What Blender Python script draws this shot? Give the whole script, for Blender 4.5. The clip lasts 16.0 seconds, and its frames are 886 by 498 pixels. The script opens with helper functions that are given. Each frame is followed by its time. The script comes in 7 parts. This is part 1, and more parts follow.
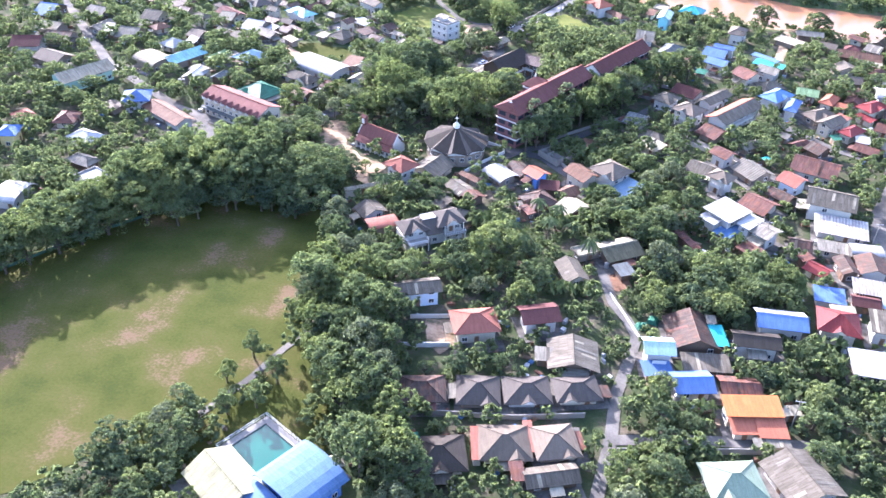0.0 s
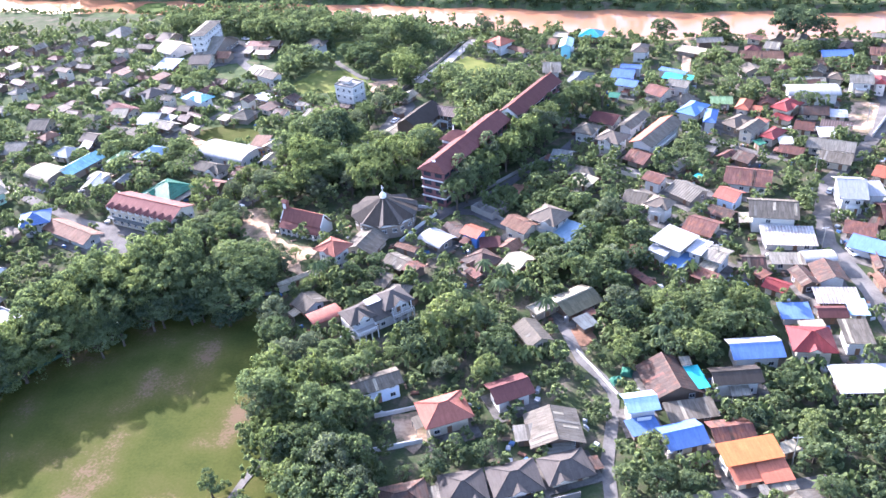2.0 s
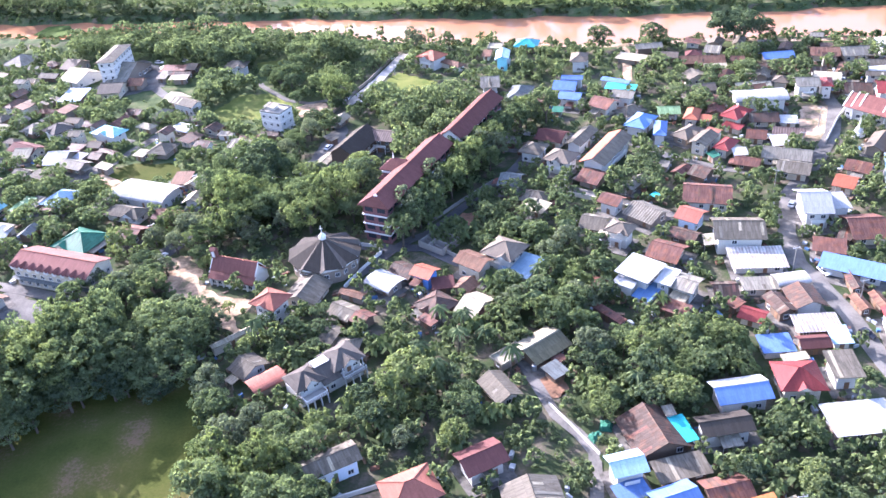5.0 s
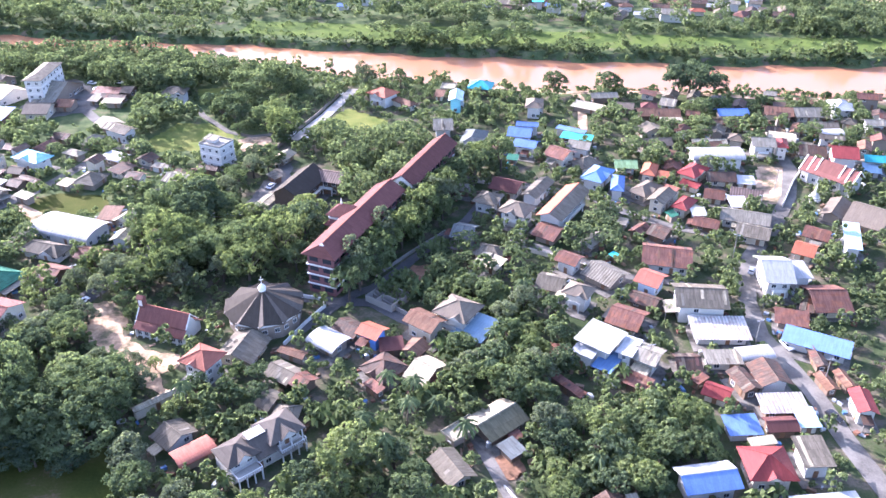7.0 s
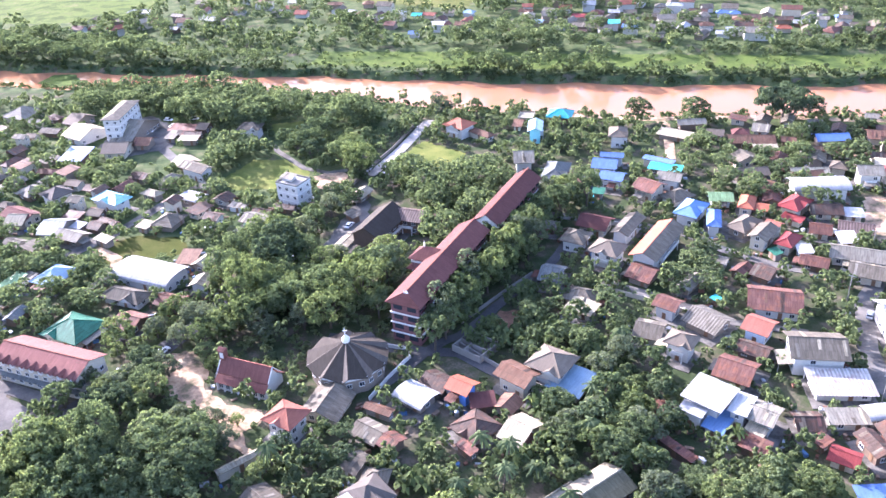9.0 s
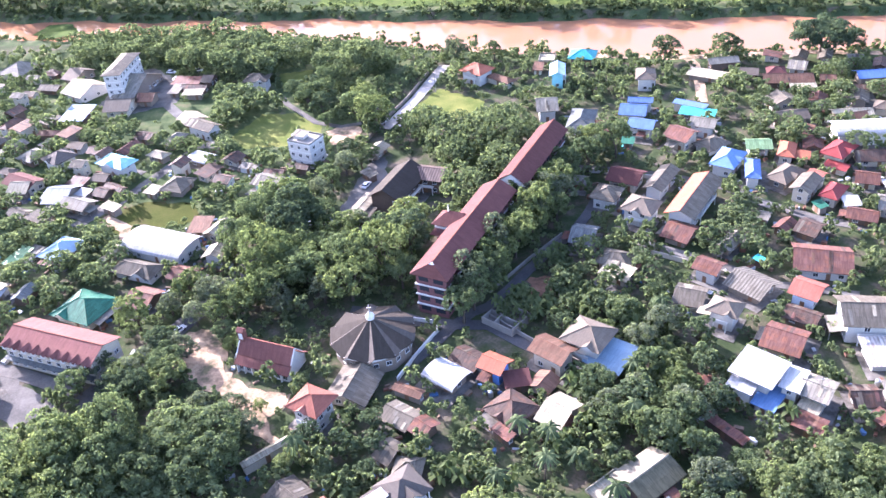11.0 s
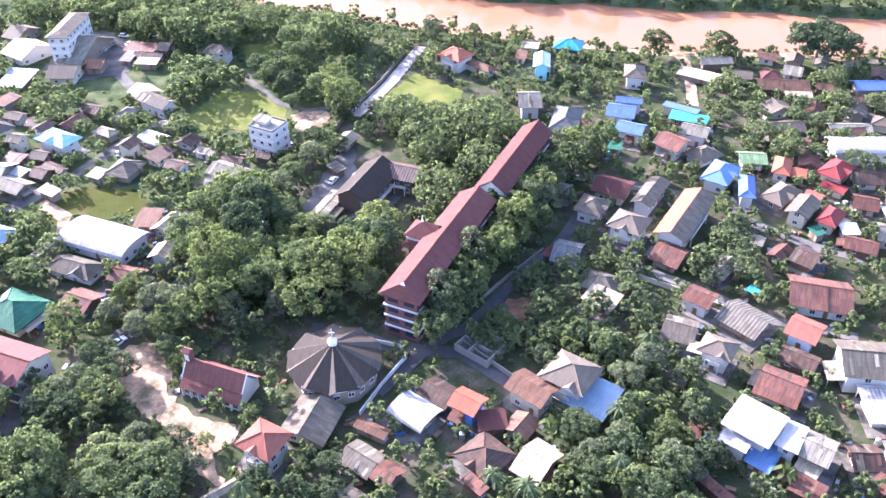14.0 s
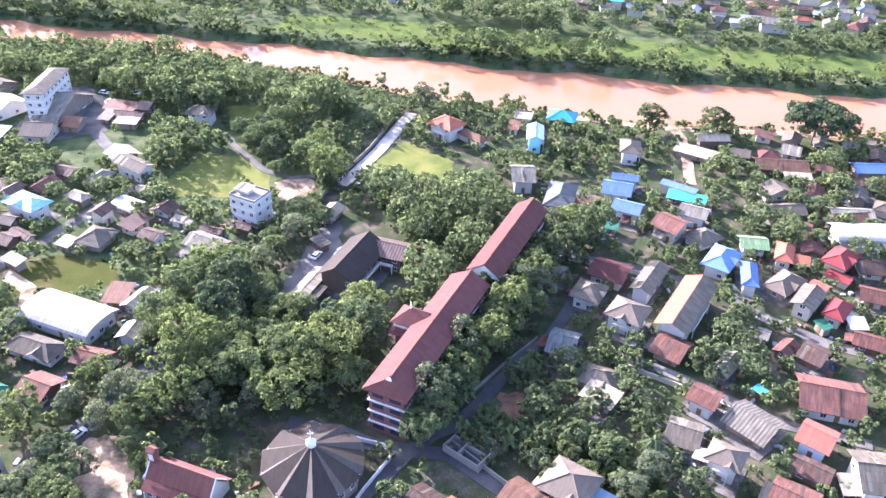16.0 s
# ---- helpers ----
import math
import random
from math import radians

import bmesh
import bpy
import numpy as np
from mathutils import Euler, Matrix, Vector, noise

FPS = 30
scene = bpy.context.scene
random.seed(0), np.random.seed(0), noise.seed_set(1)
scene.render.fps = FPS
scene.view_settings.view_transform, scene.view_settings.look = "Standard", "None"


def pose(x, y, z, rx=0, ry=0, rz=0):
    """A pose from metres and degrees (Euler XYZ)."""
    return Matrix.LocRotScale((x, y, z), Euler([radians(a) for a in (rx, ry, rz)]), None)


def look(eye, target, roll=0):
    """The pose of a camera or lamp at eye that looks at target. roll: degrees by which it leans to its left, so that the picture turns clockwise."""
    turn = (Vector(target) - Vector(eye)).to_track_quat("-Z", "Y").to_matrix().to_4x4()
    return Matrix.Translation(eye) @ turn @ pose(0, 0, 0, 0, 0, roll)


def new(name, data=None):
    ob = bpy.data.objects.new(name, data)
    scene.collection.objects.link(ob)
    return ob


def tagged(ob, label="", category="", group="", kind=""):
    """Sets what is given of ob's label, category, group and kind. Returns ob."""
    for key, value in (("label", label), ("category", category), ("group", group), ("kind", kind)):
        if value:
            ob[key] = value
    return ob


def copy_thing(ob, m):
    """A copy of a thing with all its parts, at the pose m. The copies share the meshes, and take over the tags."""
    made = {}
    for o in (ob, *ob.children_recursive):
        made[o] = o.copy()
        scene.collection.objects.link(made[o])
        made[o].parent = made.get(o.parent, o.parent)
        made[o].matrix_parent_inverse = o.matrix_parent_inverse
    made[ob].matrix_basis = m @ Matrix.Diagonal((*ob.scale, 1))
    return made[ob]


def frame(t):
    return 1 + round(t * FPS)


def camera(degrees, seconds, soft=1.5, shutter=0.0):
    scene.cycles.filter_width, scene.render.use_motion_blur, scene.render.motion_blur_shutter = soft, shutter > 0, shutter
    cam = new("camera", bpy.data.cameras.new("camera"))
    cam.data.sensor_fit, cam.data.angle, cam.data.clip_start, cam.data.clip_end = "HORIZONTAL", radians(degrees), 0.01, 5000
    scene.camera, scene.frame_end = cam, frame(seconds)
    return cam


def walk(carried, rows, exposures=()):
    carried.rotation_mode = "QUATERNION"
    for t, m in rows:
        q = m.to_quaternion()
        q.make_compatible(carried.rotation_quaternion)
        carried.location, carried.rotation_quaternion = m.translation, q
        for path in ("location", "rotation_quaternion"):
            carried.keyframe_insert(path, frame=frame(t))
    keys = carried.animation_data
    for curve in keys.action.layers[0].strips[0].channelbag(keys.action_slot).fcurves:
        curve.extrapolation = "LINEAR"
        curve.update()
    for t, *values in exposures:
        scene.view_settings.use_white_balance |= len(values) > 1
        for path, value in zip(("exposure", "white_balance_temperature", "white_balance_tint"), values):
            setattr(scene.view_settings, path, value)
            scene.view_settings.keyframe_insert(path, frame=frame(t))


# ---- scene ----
cam = camera(56.0, 16.0, 1.55)
PATH = [
    (0, (8.024, -48.691, 137.226), (7.767, -47.06, 136.098), 2.0),
    (0.5, (6.5, -44.685, 138.189), (6.268, -43.052, 137.057), -1.1),
    (1, (4.859, -39.763, 138.9), (4.676, -38.094, 137.812), -2.3),
    (1.5, (3.201, -35.872, 139.032), (3.065, -34.188, 137.963), -3.8),
    (2, (1.949, -31.402, 139.935), (1.857, -29.711, 138.872), -4.8),
    (2.5, (1.03, -27.449, 140.034), (0.993, -25.749, 138.981), -6.0),
    (3, (-0.331, -23.041, 140.045), (-0.307, -21.335, 139.002), -6.5),
    (3.5, (-0.797, -19.104, 139.335), (-0.726, -17.409, 138.276), -7.0),
    (6, (-3.713, 1.902, 138.857), (-3.6, 3.585, 137.783), -2.9),
    (6.5, (-4.378, 6.479, 138.763), (-4.196, 8.164, 137.701), -1.3),
    (7, (-5.216, 10.987, 138.67), (-4.987, 12.688, 137.643), -0.3),
    (7.5, (-7.289, 15.414, 139.016), (-7.032, 17.165, 138.084), 0.1),
    (8, (-7.926, 19.324, 139.508), (-7.735, 21.087, 138.582), -1.2),
    (8.5, (-9.343, 22.68, 139.477), (-9.226, 24.437, 138.529), -2.2),
    (11, (-13.546, 43.777, 141.891), (-13.504, 45.427, 140.761), -5.6),
    (11.5, (-13.777, 47.435, 141.445), (-13.75, 49.08, 140.307), -5.4),
    (12, (-13.665, 52.013, 141.495), (-13.646, 53.647, 140.341), -5.4),
    (12.5, (-14.4, 55.962, 141.582), (-14.359, 57.584, 140.413), -4.4),
    (13, (-14.295, 60.277, 141.995), (-14.213, 61.88, 140.802), -2.8),
    (13.5, (-14.829, 64.171, 142.162), (-14.707, 65.764, 140.959), -1.7),
    (14, (-15.224, 68.573, 142.423), (-15.093, 70.159, 141.212), -1.0),
    (14.5, (-15.162, 72.681, 142.707), (-15.038, 74.276, 141.506), -0.3),
    (15, (-15.555, 76.986, 142.894), (-15.421, 78.616, 141.744), -0.0),
    (15.5, (-16.032, 80.835, 142.743), (-15.875, 82.48, 141.617), 1.2),
    (16, (-16.406, 84.775, 142.754), (-16.221, 86.424, 141.637), 1.4),
]
walk(cam, [(t, look(eye, target, roll)) for t, eye, target, roll in PATH], [(0, 2.74, 5650, 27), (6, 2.70, 5700, 29), (16, 2.76, 5800, 33)])

# ---- light: low afternoon sun ahead and to the left, hazy sky ----
SUN_AZ, SUN_EL = -39.0, 23.0          # degrees clockwise from +y, above the horizon
world = bpy.data.worlds.new("world")
scene.world = world
world.use_nodes = True
wn = world.node_tree
sky = wn.nodes.new("ShaderNodeTexSky")
sky.sky_type = "NISHITA"
sky.sun_disc = False
sky.sun_elevation, sky.sun_rotation = radians(SUN_EL), radians(SUN_AZ % 360)
sky.dust_density, sky.air_density = 2.2, 1.0
wn.links.new(sky.outputs[0], wn.nodes["Background"].inputs[0])
wn.nodes["Background"].inputs[1].default_value = 0.15
sun_data = bpy.data.lights.new("sun", "SUN")
sun_data.energy, sun_data.angle, sun_data.color = 4.1, radians(0.6), (1.0, 0.95, 0.88)
sun = new("sun", sun_data)
sa, se = radians(SUN_AZ), radians(SUN_EL)
sun.matrix_world = look((math.sin(sa) * math.cos(se) * 900, math.cos(sa) * math.cos(se) * 900, math.sin(se) * 900), (0, 0, 0))


# ---- materials ----
def nodes_of(name):
    m = bpy.data.materials.new(name)
    m.use_nodes = True
    return m, m.node_tree.nodes, m.node_tree.links, m.node_tree.nodes["Principled BSDF"]


def noise_tex(nd, ln, coord, size, detail=4.0):
    n = nd.new("ShaderNodeTexNoise")
    n.inputs["Scale"].default_value, n.inputs["Detail"].default_value = 1.0 / size, detail
    ln.new(coord, n.inputs["Vector"])
    return n.outputs["Fac"]


def ramp(nd, ln, fac, stops):
    r = nd.new("ShaderNodeValToRGB")
    els = r.color_ramp.elements
    while len(els) < len(stops):
        els.new(0.5)
    for e, (p, c) in zip(els, stops):
        e.position, e.color = p, (*c, 1)
    ln.new(fac, r.inputs[0])
    return r.outputs[0]


def mix_col(nd, ln, fac, a, b, mode="MIX"):
    n = nd.new("ShaderNodeMix")
    n.data_type, n.blend_type = "RGBA", mode
    for sock, v in ((n.inputs[0], fac), (n.inputs[6], a), (n.inputs[7], b)):
        if isinstance(v, (int, float)):
            sock.default_value = v
        elif isinstance(v, tuple):
            sock.default_value = (*v, 1)
        else:
            ln.new(v, sock)
    return n.outputs[2]


def bump(nd, ln, bsdf, height, strength, distance):
    b = nd.new("ShaderNodeBump")
    b.inputs["Strength"].default_value, b.inputs["Distance"].default_value = strength, distance
    ln.new(height, b.inputs["Height"])
    ln.new(b.outputs[0], bsdf.inputs["Normal"])


def shade(c, k):
    return tuple(min(1.0, v * k) for v in c)


def sheet_roof(name, col, rough=0.45, wear=0.25, rib=0.0, rust=0.0, spec=0.35, tile=False):
    """Corrugated or tiled sheet: ribs run down the slope, stains and faded sheets vary it."""
    m, nd, ln, b = nodes_of(name)
    tc = nd.new("ShaderNodeTexCoord").outputs["Object"]
    info = nd.new("ShaderNodeObjectInfo")
    shift = nd.new("ShaderNodeVectorMath")
    shift.operation = "ADD"
    ln.new(tc, shift.inputs[0])
    ln.new(info.outputs["Location"], shift.inputs[1])
    co = shift.outputs[0]
    base = mix_col(nd, ln, noise_tex(nd, ln, co, 2.2), shade(col, 1 - wear), shade(col, 1 + wear * 0.7))
    fine = noise_tex(nd, ln, co, 0.35, 6)
    base = mix_col(nd, ln, 0.25, base, ramp(nd, ln, fine, [(0.3, shade(col, 0.6)), (0.7, shade(col, 1.25))]))
    sheets = nd.new("ShaderNodeTexWave")
    sheets.wave_type, sheets.bands_direction = "BANDS", "X"
    sheets.inputs["Scale"].default_value = 0.34
    sheets.inputs["Distortion"].default_value = 0.0
    ln.new(tc, sheets.inputs["Vector"])
    if rib:
        base = mix_col(nd, ln, ramp(nd, ln, sheets.outputs["Fac"], [(0.45, (0, 0, 0)), (0.6, (rib, rib, rib))]), base, shade(col, 0.45))
    if rust:
        spots = ramp(nd, ln, noise_tex(nd, ln, co, 1.7, 6), [(0.48, (0, 0, 0)), (0.66, (rust, rust, rust))])
        base = mix_col(nd, ln, spots, base, (0.17, 0.07, 0.04))
    # single sheets, each a little lighter or darker, with their joints
    laid = nd.new("ShaderNodeTexBrick")
    laid.offset = 0.5
    laid.inputs["Color1"].default_value, laid.inputs["Color2"].default_value = (0.74, 0.73, 0.72, 1), (1.14, 1.14, 1.14, 1)
    laid.inputs["Mortar"].default_value = (0.5, 0.48, 0.46, 1)
    for key, v in (("Scale", 1.0), ("Mortar Size", 0.035), ("Mortar Smooth", 0.3), ("Brick Width", 0.95), ("Row Height", 2.1)):
        laid.inputs[key].default_value = v
    ln.new(co, laid.inputs["Vector"])
    base = mix_col(nd, ln, 0.3 if tile else 0.65 if wear > 0.1 else 0.3, base, mix_col(nd, ln, 1.0, base, laid.outputs["Color"], "MULTIPLY"))
    # rain streaks down the slope
    pull = nd.new("ShaderNodeVectorMath")
    pull.operation = "MULTIPLY"
    pull.inputs[1].default_value = (1.0, 0.12, 0.12)
    ln.new(co, pull.inputs[0])
    streak = ramp(nd, ln, noise_tex(nd, ln, pull.outputs[0], 0.45, 4), [(0.36, (0.58, 0.54, 0.5)), (0.56, (1.0, 1.0, 1.0)), (0.7, (1.15, 1.13, 1.1))])
    base = mix_col(nd, ln, 0.25 if tile else 0.6 if wear > 0.1 else 0.35, base, mix_col(nd, ln, 1.0, base, streak, "MULTIPLY"))
    val = nd.new("ShaderNodeHueSaturation")
    mr = nd.new("ShaderNodeMapRange")
    mr.inputs[3].default_value, mr.inputs[4].default_value = 0.82, 1.15
    ln.new(info.outputs["Random"], mr.inputs[0])
    ln.new(mr.outputs[0], val.inputs["Value"])
    ln.new(base, val.inputs["Color"])
    ln.new(val.outputs[0], b.inputs["Base Color"])
    b.inputs["Roughness"].default_value = rough
    b.inputs["Specular IOR Level"].default_value = 0.07 if tile else spec * 0.25
    ribs = nd.new("ShaderNodeTexWave")
    ribs.bands_direction = "X"
    ribs.inputs["Scale"].default_value = 1.3
    ln.new(tc, ribs.inputs["Vector"])
    bump(nd, ln, b, ribs.outputs["Fac"], 0.35, 0.06)
    return m


def plain(name, col, rough=0.8, var=0.2, size=1.5, fine=0.2, metal=0.0, bumpy=0.3, world_space=True):
    m, nd, ln, b = nodes_of(name)
    if world_space:
        co = nd.new("ShaderNodeNewGeometry").outputs["Position"]
    else:
        co = nd.new("ShaderNodeTexCoord").outputs["Object"]
    base = mix_col(nd, ln, noise_tex(nd, ln, co, size), shade(col, 1 - var), shade(col, 1 + var))
    f = noise_tex(nd, ln, co, fine, 5)
    base = mix_col(nd, ln, 0.3, base, ramp(nd, ln, f, [(0.3, shade(col, 0.65)), (0.7, shade(col, 1.3))]))
    ln.new(base, b.inputs["Base Color"])
    b.inputs["Roughness"].default_value, b.inputs["Metallic"].default_value = rough, metal
    if rough > 0.5:
        b.inputs["Specular IOR Level"].default_value = 0.2
    if bumpy:
        bump(nd, ln, b, f, bumpy, 0.05)
    return m


def blotched(name, stops, size, fine, rough=0.95, bumpy=0.5, warp=0.35):
    """Earth, grass and sand: a colour ramp over noise at two sizes."""
    m, nd, ln, b = nodes_of(name)
    co = nd.new("ShaderNodeNewGeometry").outputs["Position"]
    big, small = noise_tex(nd, ln, co, size, 6), noise_tex(nd, ln, co, fine, 6)
    fac = nd.new("ShaderNodeMath")
    fac.operation = "MULTIPLY_ADD"
    fac.inputs[1].default_value = warp
    ln.new(small, fac.inputs[0])
    sub = nd.new("ShaderNodeMath")
    sub.operation = "SUBTRACT"
    sub.inputs[1].default_value = warp / 2
    ln.new(big, sub.inputs[0])
    ln.new(sub.outputs[0], fac.inputs[2])
    ln.new(ramp(nd, ln, fac.outputs[0], stops), b.inputs["Base Color"])
    b.inputs["Roughness"].default_value = rough
    b.inputs["Specular IOR Level"].default_value = 0.02
    bump(nd, ln, b, small, bumpy, 0.25)
    return m


def foliage(name, dark, light, glow=0.5):
    """Leaves: diffuse with light shining through, varied by tree and by clump."""
    m, nd, ln, b = nodes_of(name)
    out = nd["Material Output"]
    nd.remove(b)
    geo, info = nd.new("ShaderNodeNewGeometry"), nd.new("ShaderNodeObjectInfo")
    f1 = nd.new("ShaderNodeMath")
    f1.operation = "ADD"
    half = nd.new("ShaderNodeMath")
    half.operation = "MULTIPLY"
    half.inputs[1].default_value = 0.34
    ln.new(geo.outputs["Random Per Island"], half.inputs[0])
    patch_n = nd.new("ShaderNodeMath")
    patch_n.operation = "MULTIPLY"
    patch_n.inputs[1].default_value = 0.8
    ln.new(noise_tex(nd, ln, geo.outputs["Position"], 7.0, 2), patch_n.inputs[0])
    ln.new(half.outputs[0], f1.inputs[0])
    ln.new(patch_n.outputs[0], f1.inputs[1])
    f2 = nd.new("ShaderNodeMath")
    f2.operation = "MULTIPLY_ADD"
    f2.inputs[1].default_value = 0.3
    ln.new(info.outputs["Random"], f2.inputs[0])
    ln.new(f1.outputs[0], f2.inputs[2])
    col = ramp(nd, ln, f2.outputs[0], [(0.3, dark), (1.1, light)])
    dif, tra = nd.new("ShaderNodeBsdfDiffuse"), nd.new("ShaderNodeBsdfTranslucent")
    mixs = nd.new("ShaderNodeMixShader")
    mixs.inputs[0].default_value = glow
    ln.new(col, dif.inputs[0])
    ln.new(mix_col(nd, ln, 1.0, col, (1.06, 1.12, 0.80), "MULTIPLY"), tra.inputs[0])
    ln.new(dif.outputs[0], mixs.inputs[1])
    ln.new(tra.outputs[0], mixs.inputs[2])
    ln.new(mixs.outputs[0], out.inputs["Surface"])
    return m


ROOF = {
    "white": sheet_roof("white_sheet", (0.320, 0.325, 0.328), 0.7, 0.06),
    "palegrey": sheet_roof("pale_grey_sheet", (0.183, 0.170, 0.139), 0.8, 0.2),
    "grey": sheet_roof("grey_fibre_cement", (0.122, 0.108, 0.085), 0.8, 0.3),
    "ribgrey": sheet_roof("grey_sheet_with_skylights", (0.199, 0.183, 0.151), 0.8, 0.2, rib=0.8),
    "ribbrown": sheet_roof("brown_sheet_with_skylights", (0.155, 0.113, 0.099), 0.6, 0.2, rib=0.8),
    "ribwhite": sheet_roof("white_sheet_with_stripes", (0.420, 0.407, 0.386), 0.5, 0.2, rib=0.6, rust=0.35),
    "taupe": sheet_roof("taupe_tile", (0.132, 0.109, 0.085), 0.8, 0.15, tile=True),
    "slate": sheet_roof("slate_tile", (0.084, 0.074, 0.065), 0.8, 0.15, tile=True),
    "umber": sheet_roof("umber_tile", (0.048, 0.041, 0.034), 0.8, 0.2, tile=True),
    "brown": sheet_roof("brown_sheet", (0.079, 0.057, 0.047), 0.65, 0.3, rust=0.4),
    "rust": sheet_roof("rusty_sheet", (0.130, 0.067, 0.055), 0.7, 0.3, rust=0.7),
    "clay": sheet_roof("clay_tile", (0.168, 0.097, 0.067), 0.75, 0.25, rust=0.3),
    "salmon": sheet_roof("salmon_tile", (0.244, 0.097, 0.071), 0.85, 0.15, tile=True),
    "orange": sheet_roof("orange_tile", (0.302, 0.105, 0.063), 0.55, 0.15, tile=True),
    "orangey": sheet_roof("bright_orange_sheet", (0.52, 0.17, 0.06), 0.5, 0.12, tile=True),
    "red": sheet_roof("red_tile", (0.194, 0.043, 0.041), 0.5, 0.15, tile=True),
    "maroon": sheet_roof("maroon_tile", (0.104, 0.046, 0.042), 0.85, 0.15, tile=True),
    "blue": sheet_roof("blue_sheet", (0.098, 0.165, 0.336), 0.6, 0.12, tile=True),
    "skyblue": sheet_roof("sky_blue_sheet", (0.105, 0.185, 0.335), 0.8, 0.08, tile=True),
    "paleblue": sheet_roof("pale_blue_sheet", (0.272, 0.383, 0.480), 0.7, 0.1, tile=True),
    "bluegrey": sheet_roof("blue_grey_sheet", (0.113, 0.126, 0.126), 0.8, 0.2),
    "teal": sheet_roof("teal_sheet", (0.042, 0.302, 0.336), 0.45, 0.15, tile=True),
    "cyan": sheet_roof("turquoise_sheet", (0.045, 0.40, 0.42), 0.4, 0.1, tile=True),
    "palecyan": sheet_roof("pale_turquoise_sheet", (0.22, 0.44, 0.47), 0.45, 0.12),
    "green": sheet_roof("green_sheet", (0.0294, 0.13, 0.084), 0.5, 0.2),
    "greenhip": sheet_roof("grey_green_tile", (0.214, 0.271, 0.193), 0.6, 0.15, tile=True),
    "palegreen": sheet_roof("pale_green_sheet", (0.252, 0.378, 0.185), 0.5, 0.15),
    "brick": sheet_roof("brick_red_tile", (0.160, 0.072, 0.062), 0.85, 0.12, tile=True),
    "cream": sheet_roof("cream_sheet", (0.309, 0.276, 0.200), 0.8, 0.18),
    "yellow": sheet_roof("cream_yellow_sheet", (0.298, 0.286, 0.170), 0.8, 0.12),
    "olive": sheet_roof("mossy_tile", (0.120, 0.117, 0.078), 0.85, 0.3),
}
WALL = {
    "white": plain("white_plaster", (0.44, 0.43, 0.405), 0.85, 0.16, 1.6),
    "cream": plain("cream_plaster", (0.44, 0.39, 0.31), 0.85, 0.18, 1.6),
    "tan": plain("tan_plaster", (0.22, 0.18, 0.145), 0.9, 0.2, 1.6),
    "wood": plain("weathered_boards", (0.13, 0.092, 0.068), 0.85, 0.25, 1.2),
    "blue": plain("blue_plaster", (0.10, 0.22, 0.55), 0.8, 0.1),
    "paleblue": plain("pale_blue_plaster", (0.48, 0.56, 0.66), 0.8, 0.1),
    "cyanwall": plain("turquoise_plaster", (0.25, 0.58, 0.62), 0.8, 0.1),
    "palegreenwall": plain("pale_green_plaster", (0.40, 0.60, 0.52), 0.8, 0.1),
    "yellowwall": plain("yellow_plaster", (0.60, 0.48, 0.22), 0.8, 0.1),
    "plum": plain("plum_painted_plaster", (0.15, 0.07, 0.07), 0.8, 0.15),
}
WORDS = {"white": "white sheet", "palegrey": "pale grey sheet", "grey": "grey fibre-cement", "ribgrey": "striped grey sheet",
         "ribbrown": "striped brown sheet", "ribwhite": "striped whitish sheet", "taupe": "taupe tiled", "slate": "slate-grey tiled", "umber": "dark umber tiled",
         "brown": "brown sheet", "rust": "rusty corrugated", "clay": "clay-tiled", "salmon": "salmon-red tiled", "orange": "orange tiled",
         "orangey": "bright orange", "red": "red tiled", "maroon": "maroon tiled", "blue": "blue sheet", "paleblue": "pale blue sheet",
         "skyblue": "sky-blue sheet", "bluegrey": "blue-grey sheet", "teal": "teal sheet", "cyan": "turquoise sheet", "palecyan": "pale turquoise", "green": "green sheet",
         "greenhip": "grey-green tiled", "palegreen": "pale green sheet", "brick": "brick-red tiled", "cream": "cream sheet", "yellow": "cream-yellow sheet", "olive": "mossy olive tiled",
         "orangegrey": "half orange, half grey", "bluewhite": "half blue, half white", "mosscream": "mossy olive and sunlit cream"}
WALL_WORDS = {"wood": "weathered board", "cyanwall": "turquoise", "palegreenwall": "pale green", "yellowwall": "yellow", "paleblue": "pale blue"}

M_GROUND = blotched("earth_and_grass", [(0.30, (0.030, 0.044, 0.020)), (0.45, (0.045, 0.060, 0.028)), (0.56, (0.068, 0.066, 0.042)), (0.67, (0.115, 0.096, 0.072)), (0.78, (0.098, 0.088, 0.072))], 6.0, 0.7)
M_FIELD = blotched("worn_playing_field_grass", [(0.31, (0.037, 0.047, 0.012)), (0.46, (0.052, 0.060, 0.015)), (0.58, (0.066, 0.065, 0.021)), (0.69, (0.115, 0.081, 0.050))], 14.0, 0.7, warp=0.34)
M_LAWN = blotched("mown_lawn", [(0.35, (0.082, 0.105, 0.028)), (0.65, (0.145, 0.150, 0.046))], 8.0, 0.6)
M_MEADOW = blotched("riverside_meadow", [(0.36, (0.036, 0.056, 0.018)), (0.46, (0.056, 0.082, 0.023)), (0.54, (0.080, 0.110, 0.028)), (0.62, (0.062, 0.086, 0.025)), (0.7, (0.105, 0.110, 0.045))], 13.0, 1.8)
M_UNDER = blotched("undergrowth", [(0.34, (0.036, 0.054, 0.024)), (0.48, (0.056, 0.078, 0.034)), (0.6, (0.082, 0.098, 0.046)), (0.74, (0.125, 0.108, 0.072))], 7.0, 0.9)
